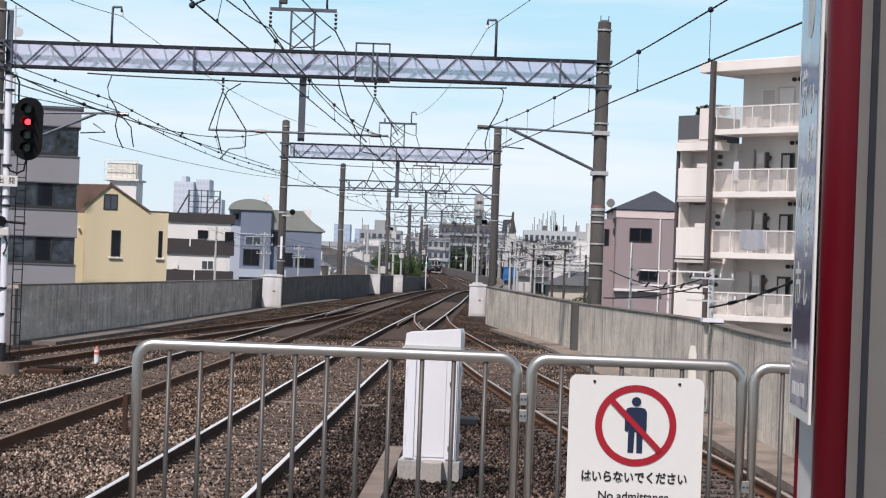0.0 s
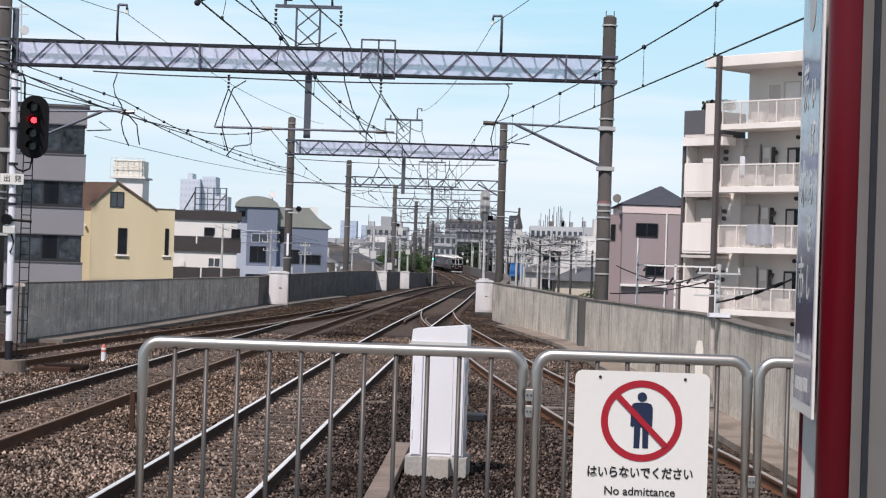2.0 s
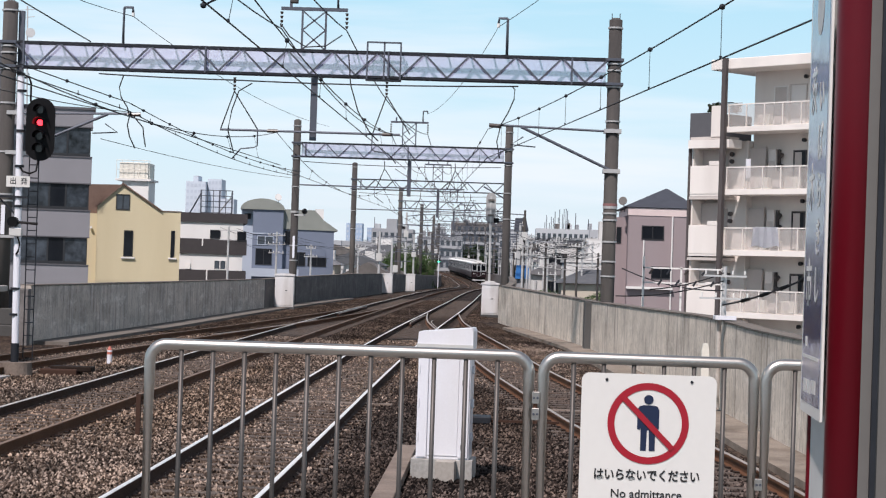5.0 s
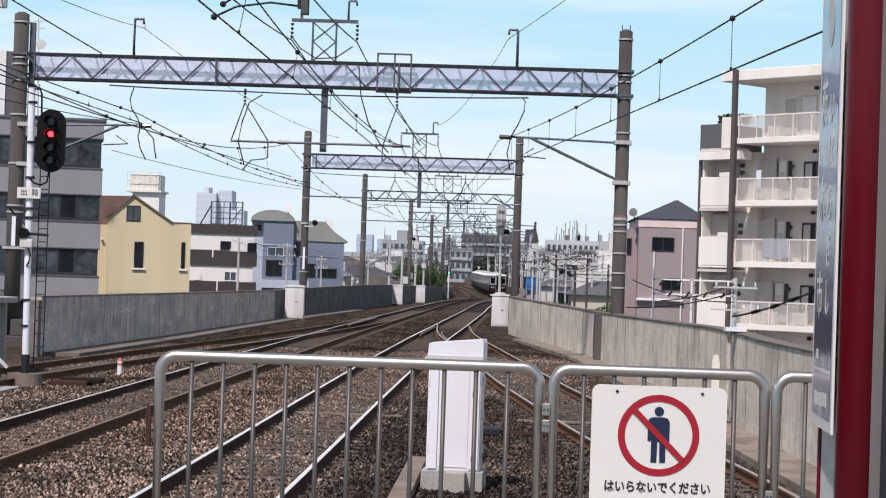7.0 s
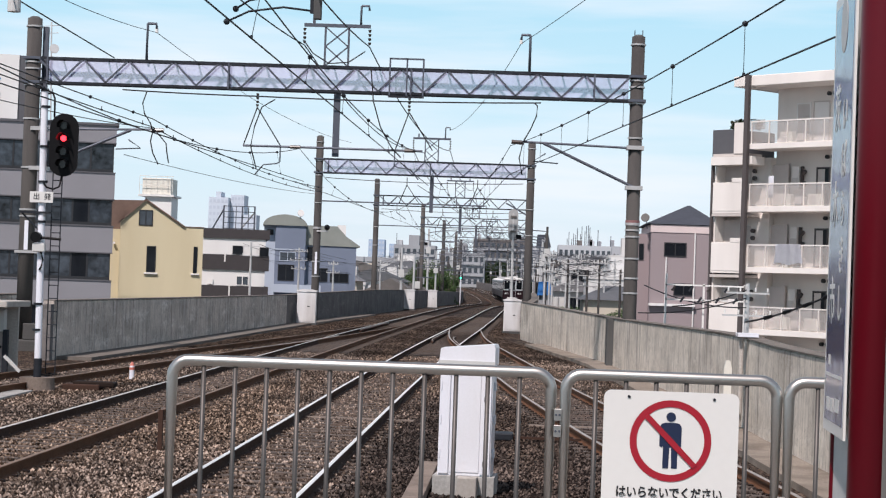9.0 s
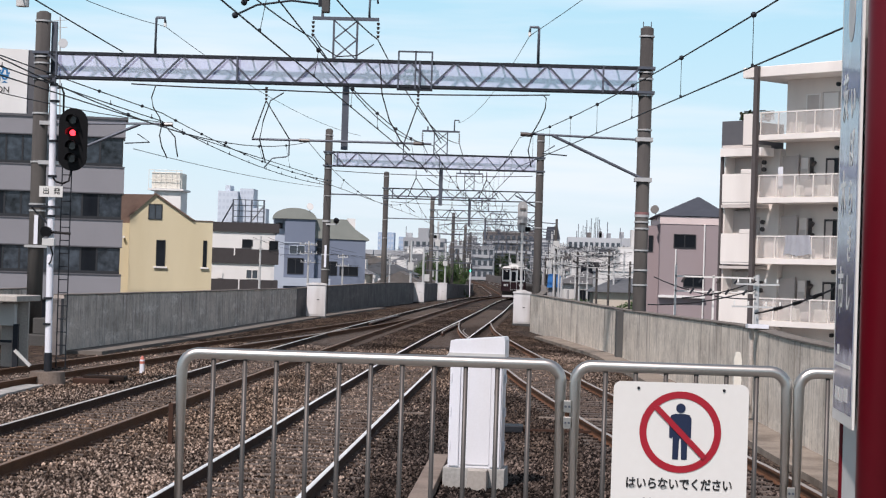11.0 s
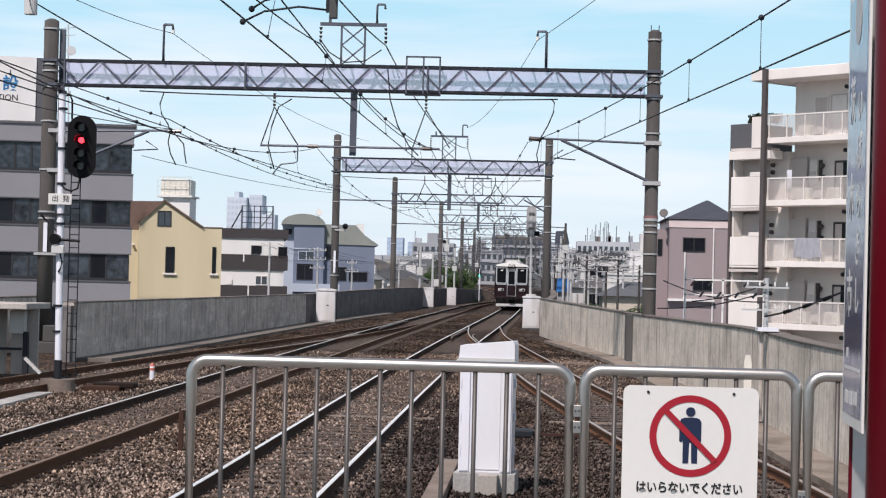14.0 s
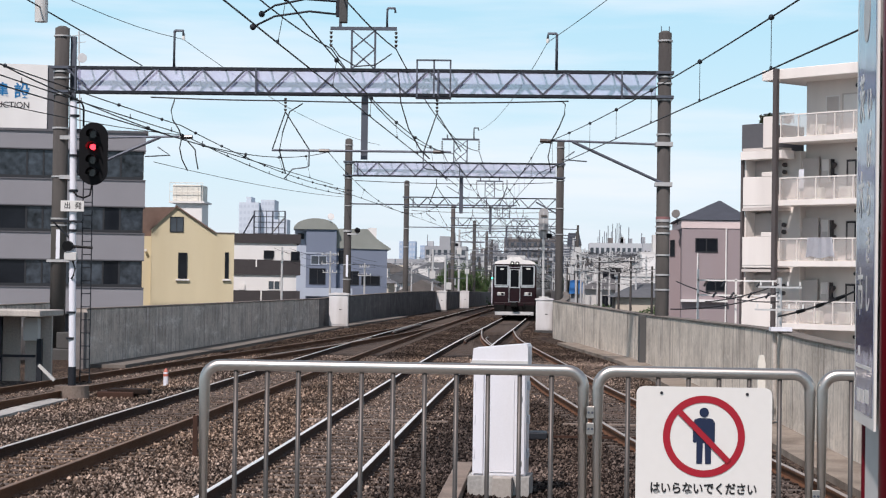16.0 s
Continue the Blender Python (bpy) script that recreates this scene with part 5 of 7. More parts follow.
def build_apartment():
    a = thing("apartment_building", "cream five-storey apartment block with frosted glass balconies", "apartment building", at=(10.95, 96.0, 0), rz=-47)
    L = 15.0
    part("wall", box(B(), 0.45, L, 1.5, 12, STREET, 12.5), M_CREAM_W, a, "beige wall behind the balconies")
    part("inner_wall", box(B(), -2.25, 0.45, 1.1, 12, STREET, 9.1), M_CREAM_W, a, "beige wall behind the bay")
    part("bay_side", box(B(), -2.3, -2.2, 0.2, 1.09, STREET, 9.05), M_CREAM_W, a, "beige side wall of the bay")
    part("roof_slab", box(B(), -0.9, L + 0.3, -0.25, 12.3, 12.47, 12.98, 0.03), M_CREAM, a)
    part("column", box(B(), -0.02, 0.21, -0.46, -0.255, STREET, 13.0), M_TAUPE, a, "dark taupe column")
    part("end_column", box(B(), -2.4, -2.28, 0.0, 0.16, STREET, 9.0), M_TAUPE, a, "dark taupe column")
    part("corner_block", box(B(), -2.4, -0.95, 0.05, 3.0, 9.15, 10.45), M_OFFICE_D, a, "dark grey parapet block")
    part("parapet_panel", box(B(), -0.95, -0.14, -0.05, 0.1, 9.25, 10.75), M_CREAM, a)
    part("eave", box(B(), -2.3, 0.3, -0.15, 0.8, 8.7, 9.1), M_CREAM, a)
    part("terrace_glass", box(B(), -1.5, 0.4, 0.62, 0.64, 10.45, 10.93), M_RAILGLASS, a, "bluish terrace balustrade glass")
    tr = part("terrace_rail", rod(B(), (-1.5, 0.6, 10.95), (-0.15, 0.6, 10.95), 0.02, 5), M_STEEL_D, a)
    for i in range(6):
        part("post", rod(B(), (-1.5 + i * 0.27, 0.6, 10.45), (-1.5 + i * 0.27, 0.6, 10.95), 0.015, 5), M_STEEL_D, tr)
    for i, z in enumerate((9.42, 6.40, 3.48, 0.50, -2.5)):
        b = part("balcony", box(B(), 0.14, L, -0.2, 1.5, z, z + 0.27, 0.01), M_CREAM, a, "cream balcony slab")
        x = 0.2
        while x < L - 0.5:
            part("panel", box(B(), x + 0.02, x + 1.08, -0.12, -0.1, z + 0.3, z + 1.28), M_RAILGLASS, b, "frosted balustrade panel")
            part("post", box(B(), x - 0.02, x + 0.02, -0.14, -0.08, z + 0.27, z + 1.32), M_CREAM, b)
            x += 1.1
        part("handrail", box(B(), 0.14, L, -0.14, -0.07, z + 1.3, z + 1.36), M_CREAM, b)
        if i:
            part("partition", box(B(), 0.3, 1.35, 1.28, 1.34, z + 0.3, z + 2.35), M_CREAM_D, b, "taupe partition board")
            part("partition_edge", box(B(), 1.35, 1.42, 1.26, 1.36, z + 0.3, z + 2.4), M_CREAM_D, b)
        for k in range(3):
            x = 0.9 + k * 4.3
            if i == 0:
                window(a, x + 0.75, x + 1.6, z + 0.35, z + 2.3, 1.5, M_FRAME_W, M_CREAM_D, 1, name="storm_door")
                window(a, x + 1.75, x + 2.75, z + 0.35, z + 2.35, 1.5, M_CREAM_D, M_FRAME_W, 1, name="balcony_door")
            else:
                window(a, x + 2.05, x + 2.85, z + 0.35, z + 2.2, 1.5, M_TAUPE, M_GLASS, 1, name="balcony_door")
                part("door_reveal", box(B(), x + 2.15, x + 2.55, 1.455, 1.47, z + 0.4, z + 2.1), M_CREAM_D, a, "half-drawn beige curtain")
                wn_ = window(a, x + 3.0, x + 3.75, z + 0.9, z + 2.3, 1.5, M_CREAM_D, M_CREAM_W, 1, name="storm_shutter")
                part("shutter_bar", box(B(), x + 3.0, x + 3.75, 1.43, 1.45, z + 1.55, z + 1.61), M_TAUPE, wn_)
                u = part("heater_unit", box(B(), x + 0.75, x + 1.2, 1.2, 1.49, z + 1.15, z + 2.25, 0.02), M_CREAM, a, "cream wall water heater")
                part("heater_panel", box(B(), x + 0.8, x + 1.15, 1.185, 1.198, z + 1.2, z + 1.7), M_CREAM_D, u)
                for zz in (1.45, 2.0):
                    part("flue_hood", tube(B(), [(x + 1.36, 1.5, z + zz), (x + 1.36, 1.32, z + zz), (x + 1.4, 1.27, z + zz - 0.06), (x + 1.5, 1.25, z + zz - 0.1)], 0.1, 8), M_TAUPE, a, "dark flue hood")
                part("flue_shade", box(B(), x + 1.22, x + 1.3, 1.3, 1.49, z + 1.2, z + 2.25), M_TAUPE, a)
                part("wall_vent", box(B(), x + 0.28, x + 0.46, 1.44, 1.49, z + 1.85, z + 2.03, 0.02), M_CREAM_D, a)
            for dx in (2.7, 3.05):
                part("ceiling_vent", rod(B(), (x + dx, 1.5, z + 2.68), (x + dx, 1.36, z + 2.68), 0.1, 10), M_FRAME, a)
            c = part("air_conditioner", box(B(), x + 0.35, x + 1.1, 0.75, 1.05, z + 0.3, z + 0.88, 0.03), M_TANK, a, "cream air-conditioner unit")
            part("fan_grille", disc(B(), (x + 0.63, 0.745, z + 0.6), 0.22, 0.02, 20), M_CREAM_D, c)
            part("fan_hub", disc(B(), (x + 0.63, 0.73, z + 0.6), 0.06, 0.02, 12), M_FRAME_W, c)
            if i in (1, 3):
                c = part("air_conditioner", box(B(), x + 2.2, x + 2.95, 0.7, 1.0, z + 0.3, z + 0.88, 0.03), M_TANK, a, "cream air-conditioner unit")
                part("fan_grille", disc(B(), (x + 2.5, 0.695, z + 0.6), 0.22, 0.02, 20), M_CREAM_D, c)
            if i == 1:
                part("laundry", box(B(), x + 0.1, x + 0.4, 0.3, 0.34, z + 0.7, z + 1.75, 0.015), M_CLOTH, a, "pale laundry on the drying rail")
            part("storage_box", box(B(), x + 1.5, x + 1.95, 0.6, 1.0, z + 0.28, z + 0.75, 0.03), M_CREAM_D, a)
        # left bay: solid parapet
        if i:
            lb = part("bay_parapet", box(B(), -2.24, -0.14, -0.02, 0.12, z + 0.05, z + 1.45, 0.02), M_CREAM, a, "solid cream balcony parapet")
            part("bay_slab", box(B(), -2.24, -0.14, 0.0, 1.1, z - 0.05, z + 0.2), M_CREAM, lb)
            part("bay_step", box(B(), -1.05, -0.16, -0.03, 0.13, z + 1.44, z + 1.66, 0.02), M_CREAM, lb)
            part("bay_partition", box(B(), -2.2, -0.95, 0.85, 0.9, z + 0.2, z + 2.6), M_CREAM_D, a, "taupe partition board")
            part("bay_beam", box(B(), -2.3, -0.14, 0.0, 1.1, z + 2.72, z + 2.86), M_CREAM_D, a)
            part("bay_door", box(B(), -0.9, -0.7, 1.05, 1.095, z + 0.3, z + 2.3), M_CREAM_D, a)
            part("pipe_hood", rod(B(), (-0.45, 1.05, z + 2.05), (-0.45, 0.92, z + 2.05), 0.11, 10), M_TAUPE, a)
            part("pipe_hood", rod(B(), (-0.45, 1.05, z + 1.7), (-0.45, 0.92, z + 1.7), 0.11, 10), M_TAUPE, a)
    tw = thing("towel", "pale blue towel hung over the balcony rail", "towel")
    bm = B()
    n = 14
    rows = []
    for i in range(n + 1):
        u = i / n
        xx = 1.95 + u * 1.55
        wob = 0.03 * math.sin(u * 19)
        rows.append([bm.verts.new((xx + 0.06 * (0.5 - u), -0.2 + wob, 4.86)), bm.verts.new((xx, -0.18 + wob * 0.5, 4.4)), bm.verts.new((xx - 0.1 * (0.5 - u) * 2, -0.17 + wob, 3.92 + 0.05 * math.sin(u * 9)))])
    for p, q in zip(rows, rows[1:]):
        for k in range(2):
            bm.faces.new((p[k], q[k], q[k + 1], p[k + 1]))
    bmesh.ops.solidify(bm, geom=bm.faces[:], thickness=0.015)
    part("cloth", bm, M_CLOTH, tw)
    tw.matrix_basis = pose(10.95, 96.0, 0, 0, 0, -47)


def build_pink_house():
    y = 120
    h = thing("mauve_house", "mauve rendered house with dark hipped roof", "house")
    part("wall", box(B(), 7.95, 12.0, y, y + 9, STREET, 6.0), M_PINK, h)
    part("upper_band", box(B(), 7.9, 12.0, y - 0.04, y + 9, 6.0, 6.46), M_PINK_L, h, "pale pink eaves band")
    part("wing", box(B(), 7.25, 7.95, y + 1.2, y + 8, STREET, 5.9), M_PINK, h)
    bm = B()
    v = [bm.verts.new(p) for p in ((7.6, y - 0.12, 6.5), (12.3, y - 0.12, 6.5), (12.3, y + 9.4, 6.5), (7.6, y + 9.4, 6.5), (10.45, y + 4.2, 7.85), (10.6, y + 4.2, 7.85), (10.6, y + 4.8, 7.85), (10.45, y + 4.8, 7.85))]
    for f in ((0, 1, 5, 4), (1, 2, 6, 5), (2, 3, 7, 6), (3, 0, 4, 7), (4, 5, 6, 7), (3, 2, 1, 0)):
        bm.faces.new([v[i] for i in f])
    part("roof", bm, M_ROOF_DK, h, "dark slate hipped roof")
    window(h, 8.75, 10.1, 4.55, 5.4, y, M_FRAME, M_GLASS, 2)
    window(h, 9.4, 10.6, 2.2, 2.95, y, M_FRAME, M_GLASS, 2)
    window(h, 7.3, 7.6, 4.3, 5.3, y + 1.2, M_FRAME, M_GLASS)
    part("downpipe", rod(B(), (8.9, y - 0.08, STREET), (8.9, y - 0.08, 4.5), 0.05, 6), M_RENDER_W, h)
    part("downpipe", rod(B(), (10.6, y - 0.08, STREET), (10.6, y - 0.08, 6.0), 0.05, 6), M_RENDER_W, h)
    part("ledge", box(B(), 7.9, 10.7, y - 0.3, y - 0.005, 1.55, 1.7), M_RENDER_W, h)
    part("dish", disc(B(), (7.55, y - 0.1, 6.85), 0.26, 0.06, 20, (-0.4, -1, 0.3)), M_PANEL_D, h, "grey satellite dish")
    part("dish_mast", rod(B(), (7.7, y + 0.2, 6.2), (7.6, y, 6.8), 0.03, 6), M_STEEL, h)


def build_house(x, y, w, d, z1, pitch, k, rng):
    """An ordinary town house, hipped, gabled or flat, with a few windows."""
    wm, rm = HOUSE_WALLS[k % 4], HOUSE_ROOFS[rng.randrange(3)]
    flat = pitch <= 0
    h = thing("town_house", HOUSE_WORDS[k % 4] + (" flat-roofed town house" if flat else " town house with pitched tiled roof"), "house", "town houses")
    part("wall", box(B(), x, x + w, y, y + d, STREET, z1), wm, h)
    if flat:
        part("roof", box(B(), x - 0.1, x + w + 0.1, y - 0.1, y + d + 0.1, z1, z1 + 0.3), wm, h)
        if rng.random() < 0.6:
            part("roof_hut", box(B(), x + w * 0.3, x + w * 0.65, y + d * 0.3, y + d * 0.7, z1 + 0.3, z1 + 2.0), wm, h)
    elif rng.random() < 0.5:
        part("roof", prism(B(), [(x - 0.4, z1 - 0.1), (x + w / 2, z1 + pitch), (x + w + 0.4, z1 - 0.1)], y - 0.4, y + d + 0.4), rm, h)
    else:
        bm = B()
        v = [bm.verts.new(p) for p in ((x - 0.4, y - 0.4, z1), (x + w + 0.4, y - 0.4, z1), (x + w + 0.4, y + d + 0.4, z1), (x - 0.4, y + d + 0.4, z1), (x + w * 0.3, y + d / 2, z1 + pitch), (x + w * 0.7, y + d / 2, z1 + pitch))]
        for f in ((0, 1, 5, 4), (1, 2, 5), (2, 3, 4, 5), (3, 0, 4), (3, 2, 1, 0)):
            bm.faces.new([v[i] for i in f])
        part("roof", bm, rm, h)
    z = z1 - 0.7
    while z > max(-1.5, z1 - 9):
        n = max(1, int(w / 2.6))
        for i in range(n):
            if rng.random() < 0.85:
                wx = x + (i + 0.5) * w / n + rng.uniform(-0.2, 0.2)
                ww = rng.choice((0.5, 0.8, 0.9))
                window(h, wx - ww, wx + ww, z - rng.choice((0.9, 1.1, 1.7)), z, y, M_FRAME if rng.random() < 0.5 else M_FRAME_W, M_GLASS, 2)
        if rng.random() < 0.4:
            part("balcony", box(B(), x + w * 0.1, x + w * 0.8, y - 0.9, y - 0.01, z - 2.1, z - 1.15), HOUSE_WALLS[rng.randrange(4)], h)
        z -= 2.8
    return h


def build_block(x, y, w, d, z1, material, floors, bays, label, hut=True):
    """A far apartment block: wall, roof hut, windows one by one."""
    h = thing("far_apartment_block", label, "building", "far blocks")
    part("wall", box(B(), x, x + w, y, y + d, STREET, z1), material, h)
    if hut:
        part("roof_hut", box(B(), x + w * 0.35, x + w * 0.6, y + 1, y + d - 1, z1, z1 + 2.6), material, h)
    rng = random.Random(int(x * 7 + y))
    for i in range(5 if y < 700 else 0):
        a, k = x + w * rng.uniform(0.03, 0.85), rng.uniform(0.5, 1.6)
        part("roof_tank", box(B(), a, a + w * rng.uniform(0.05, 0.14), y + 2, y + 5, z1, z1 + k, 0.05), rng.choice((M_HAZE_B, M_HAZE_D, M_HAZE_A)), h)
        part("roof_mast", rod(B(), (a, y + 1, z1), (a, y + 1, z1 + rng.uniform(1.5, 4.0)), 0.08, 5), M_STEEL, h)
    for f in range(floors):
        z = z1 - 1.0 - f * 2.9
        if y < 700:
            part("balcony_rail", box(B(), x + 0.3, x + w - 0.3, y - 0.5, y - 0.02, z - 2.2, z - 1.4), HOUSE_WALLS[2], h)
        for b in range(bays):
            a = x + (b + 0.2) * w / bays
            # Far panes are paler than near ones, painting in the haze.
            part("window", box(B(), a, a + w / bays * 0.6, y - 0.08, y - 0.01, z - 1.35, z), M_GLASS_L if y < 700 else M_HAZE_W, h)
    return h


def build_neighbourhood():
    rng = random.Random(11)
    # beyond the loop side
    for x, y, w, d, z1, p, k in ((5.0, 150, 6, 8, 1.6, 1.1, 1), (12.5, 148, 6, 8, 3.2, 1.2, 0), (6.0, 172, 7, 9, 3.3, 0, 3), (14.5, 170, 7, 8, 4.6, 1.2, 2), (3.2, 196, 5, 8, 2.2, 1.2, 0),
                                 (9.4, 205, 8, 9, 4.6, 0, 3), (18.5, 200, 8, 10, 6.2, 0, 0), (4.4, 228, 6, 8, 3.6, 1.3, 3), (11.5, 240, 9, 10, 6.0, 0, 0), (22, 238, 9, 10, 6.6, 0, 2),
                                 (5.0, 270, 7, 9, 4.9, 1.4, 0), (13.5, 280, 8, 9, 6.8, 0, 3), (23, 282, 10, 10, 8.2, 0, 0), (2.4, 300, 6, 9, 5.4, 1.3, 2), (9.5, 318, 8, 9, 6.2, 1.4, 0), (19, 322, 10, 10, 8.6, 0, 3),
                                 (3.0, 352, 9, 10, 7.0, 0, 0), (14, 360, 10, 10, 8.4, 0, 2), (26, 352, 10, 12, 9.4, 0, 3), (8.5, 142, 3, 5, -0.5, 0, 0), (15, 128, 6, 6, -1.0, 1.3, 0), (4.4, 199, 3.8, 6, 5.0, 0, 3), (8.6, 188, 4, 6, 5.4, 0, 0), (13.2, 192, 5, 6, 6.2, 0, 3), (6.6, 258, 5, 8, 5.6, 1.1, 3),
                                 # beyond the siding side
                                 (-22, 196, 6, 8, 2.4, 1.2, 1), (-15.2, 200, 4.5, 8, 1.6, 1.2, 0), (-29, 190, 6, 8, 3.0, 1.2, 2), (-20, 226, 7, 8, 2.6, 1.4, 3), (-30, 230, 8, 9, 4.2, 0, 0), (-17, 262, 6, 8, 3.3, 1.3, 0),
                                 (-26, 266, 8, 8, 3.8, 1.4, 2), (-36, 270, 8, 9, 5.2, 0, 3), (-21, 300, 8, 9, 4.2, 1.5, 0), (-31, 310, 8, 9, 5.0, 0, 1), (-42, 320, 9, 9, 6.0, 0, 0), (-24, 345, 9, 9, 5.2, 0, 3), (-16.4, 212, 3.4, 5, 1.2, 0.9, 3), (-19.6, 214, 3.0, 5, 2.0, 0, 0), (-13.6, 228, 3.0, 5, 1.6, 0.9, 1), (-16.8, 236, 3.4, 5, 2.2, 0, 3),
                                 (-23.6, 214, 3.2, 5, 1.8, 0.9, 0), (-14.6, 280, 4.0, 5, 3.0, 0, 0), (-19.5, 284, 4.2, 5, 3.6, 1.0, 3), (-25.5, 288, 4.2, 5, 4.0, 0, 2)):
        build_house(x, y, w, d, z1, p, k, rng)
    # far blocks
    build_block(-33.0, 520, 11, 12, 12.4, M_HAZE_B, 5, 7, "pale distant apartment block with rows of windows")
    build_block(-21.0, 520, 12, 12, 10.8, M_HAZE_B, 5, 8, "grey distant apartment block with rows of windows")
    build_block(-13.0, 560, 16, 12, 15.6, M_HAZE_D, 6, 10, "brown-grey distant apartment block with rows of windows", False)
    build_block(0.5, 430, 8.5, 12, 9.8, M_HAZE_B, 4, 6, "grey distant apartment block with rows of windows", False)
    build_block(8.3, 420, 13.5, 12, 11.6, M_HAZE_A, 4, 12, "long pale distant block with rows of windows", False)
    build_block(33.0, 470, 26, 14, 15.0, M_HAZE_B, 5, 12, "grey distant apartment block with rows of windows")
    build_block(-60.0, 600, 30, 14, 6.0, M_HAZE_B, 3, 14, "grey low distant block with rows of windows", False)
    build_block(-90.0, 520, 40, 14, 7.0, M_HAZE_A, 3, 16, "pale low distant block with rows of windows", False)
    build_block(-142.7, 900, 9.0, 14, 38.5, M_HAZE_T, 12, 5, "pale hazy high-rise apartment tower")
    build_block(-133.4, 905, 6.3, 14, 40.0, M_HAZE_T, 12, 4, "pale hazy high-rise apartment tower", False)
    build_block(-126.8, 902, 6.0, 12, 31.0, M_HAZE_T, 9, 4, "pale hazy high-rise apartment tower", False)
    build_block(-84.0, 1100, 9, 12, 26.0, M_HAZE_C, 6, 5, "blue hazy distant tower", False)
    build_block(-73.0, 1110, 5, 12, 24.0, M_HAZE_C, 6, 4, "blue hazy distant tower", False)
    r = thing("mansard_roof_block", "dark slate mansard-roofed building far off", "building")
    part("wall", box(B(), 2.7, 4.7, 300, 308, STREET, 8.6), M_HAZE_B, r)
    part("roof", prism(B(), [(2.62, 8.6), (2.75, 10.4), (4.35, 10.45), (4.78, 8.6)], 299.8, 308), M_ROOF_DK, r)
    part("roof_window", box(B(), 3.8, 4.3, 299.7, 299.79, 9.2, 9.9), M_FRAME_W, r)
    am = thing("antenna_cluster", "grey roof-top antenna masts on a far block", "antenna")
    for i in range(12):
        x = 10.2 + i * 0.46 + rng.uniform(-0.15, 0.15)
        part("mast", rod(B(), (x, 426, 11.6), (x, 426, 13.0 + rng.uniform(0, 1.8) + (1.4 if 6 < i < 11 else 0)), 0.07, 5), M_STEEL, am)
    tp = thing("tarpaulin_shed", "small shed covered with bright blue tarpaulin", "shed")
    part("shed_wall", box(B(), 1.9, 3.0, 176, 179, STREET, 1.8), M_HAZE_B, tp)
    part("tarpaulin", prism(B(), [(1.75, 1.7), (1.85, 2.9), (3.0, 3.0), (3.15, 1.75)], 175.7, 179.3), M_TARP, tp)
    cr = thing("far_viaduct", "grey elevated road far behind the houses", "viaduct")
    part("deck", box(B(), -70, -17, 450, 458, 6.0, 8.0), M_HAZE_B, cr)
    for i in range(5):
        part("pier", box(B(), -66 + i * 11, -64 + i * 11, 452, 456, STREET, 6.0), M_HAZE_B, cr)


# ---- trees ----
def build_tree(x, y, z0, h, r, rng, leaf, leaves=2200, label="leafy green tree beside the railway"):
    t = thing("tree", label, "tree", "line-side trees")
    bm = tube(B(), [(x, y, z0), (x + 0.05, y, z0 + h * 0.3), (x - 0.05, y, z0 + h * 0.6), (x, y, z0 + h * 0.85)], 0.11, 8)
    for i in range(7):
        a, u = rng.uniform(0, math.tau), rng.uniform(0.3, 0.75)
        rod(bm, (x, y, z0 + h * u), (x + math.cos(a) * r * 0.7, y + math.sin(a) * r * 0.7, z0 + h * (u + 0.2)), 0.05, 5, 0.015)
    part("trunk", bm, M_BARK, t)
    cl = [(rng.uniform(-0.7, 0.7) * r, rng.uniform(-0.7, 0.7) * r, h * rng.uniform(0.3, 0.92), rng.uniform(0.25, 0.5) * r) for _ in range(16)]
    vs, fs = [], []
    for _ in range(leaves):
        cx, cy, cz, cr = rng.choice(cl)
        d = Vector((rng.gauss(0, 1), rng.gauss(0, 1), rng.gauss(0, 1))).normalized() * cr * rng.uniform(0.5, 1.1)
        p = Vector((x + cx, y + cy, z0 + cz)) + d
        u = Vector((rng.gauss(0, 1), rng.gauss(0, 1), rng.gauss(0, 1))).normalized()
        w = u.orthogonal().normalized()
        s = rng.uniform(0.06, 0.13) * (1.0 if r < 2.5 else 2.6)
        k = len(vs)
        vs += [p - u * s, p + w * s * 0.6, p + u * s, p - w * s * 0.6]
        fs.append((k, k + 1, k + 2, k + 3))
    me = bpy.data.meshes.new("crown")
    me.from_pydata([tuple(v) for v in vs], [], fs)
    me.materials.append(leaf)
    c = new("crown", me)
    c.parent = t
    return t


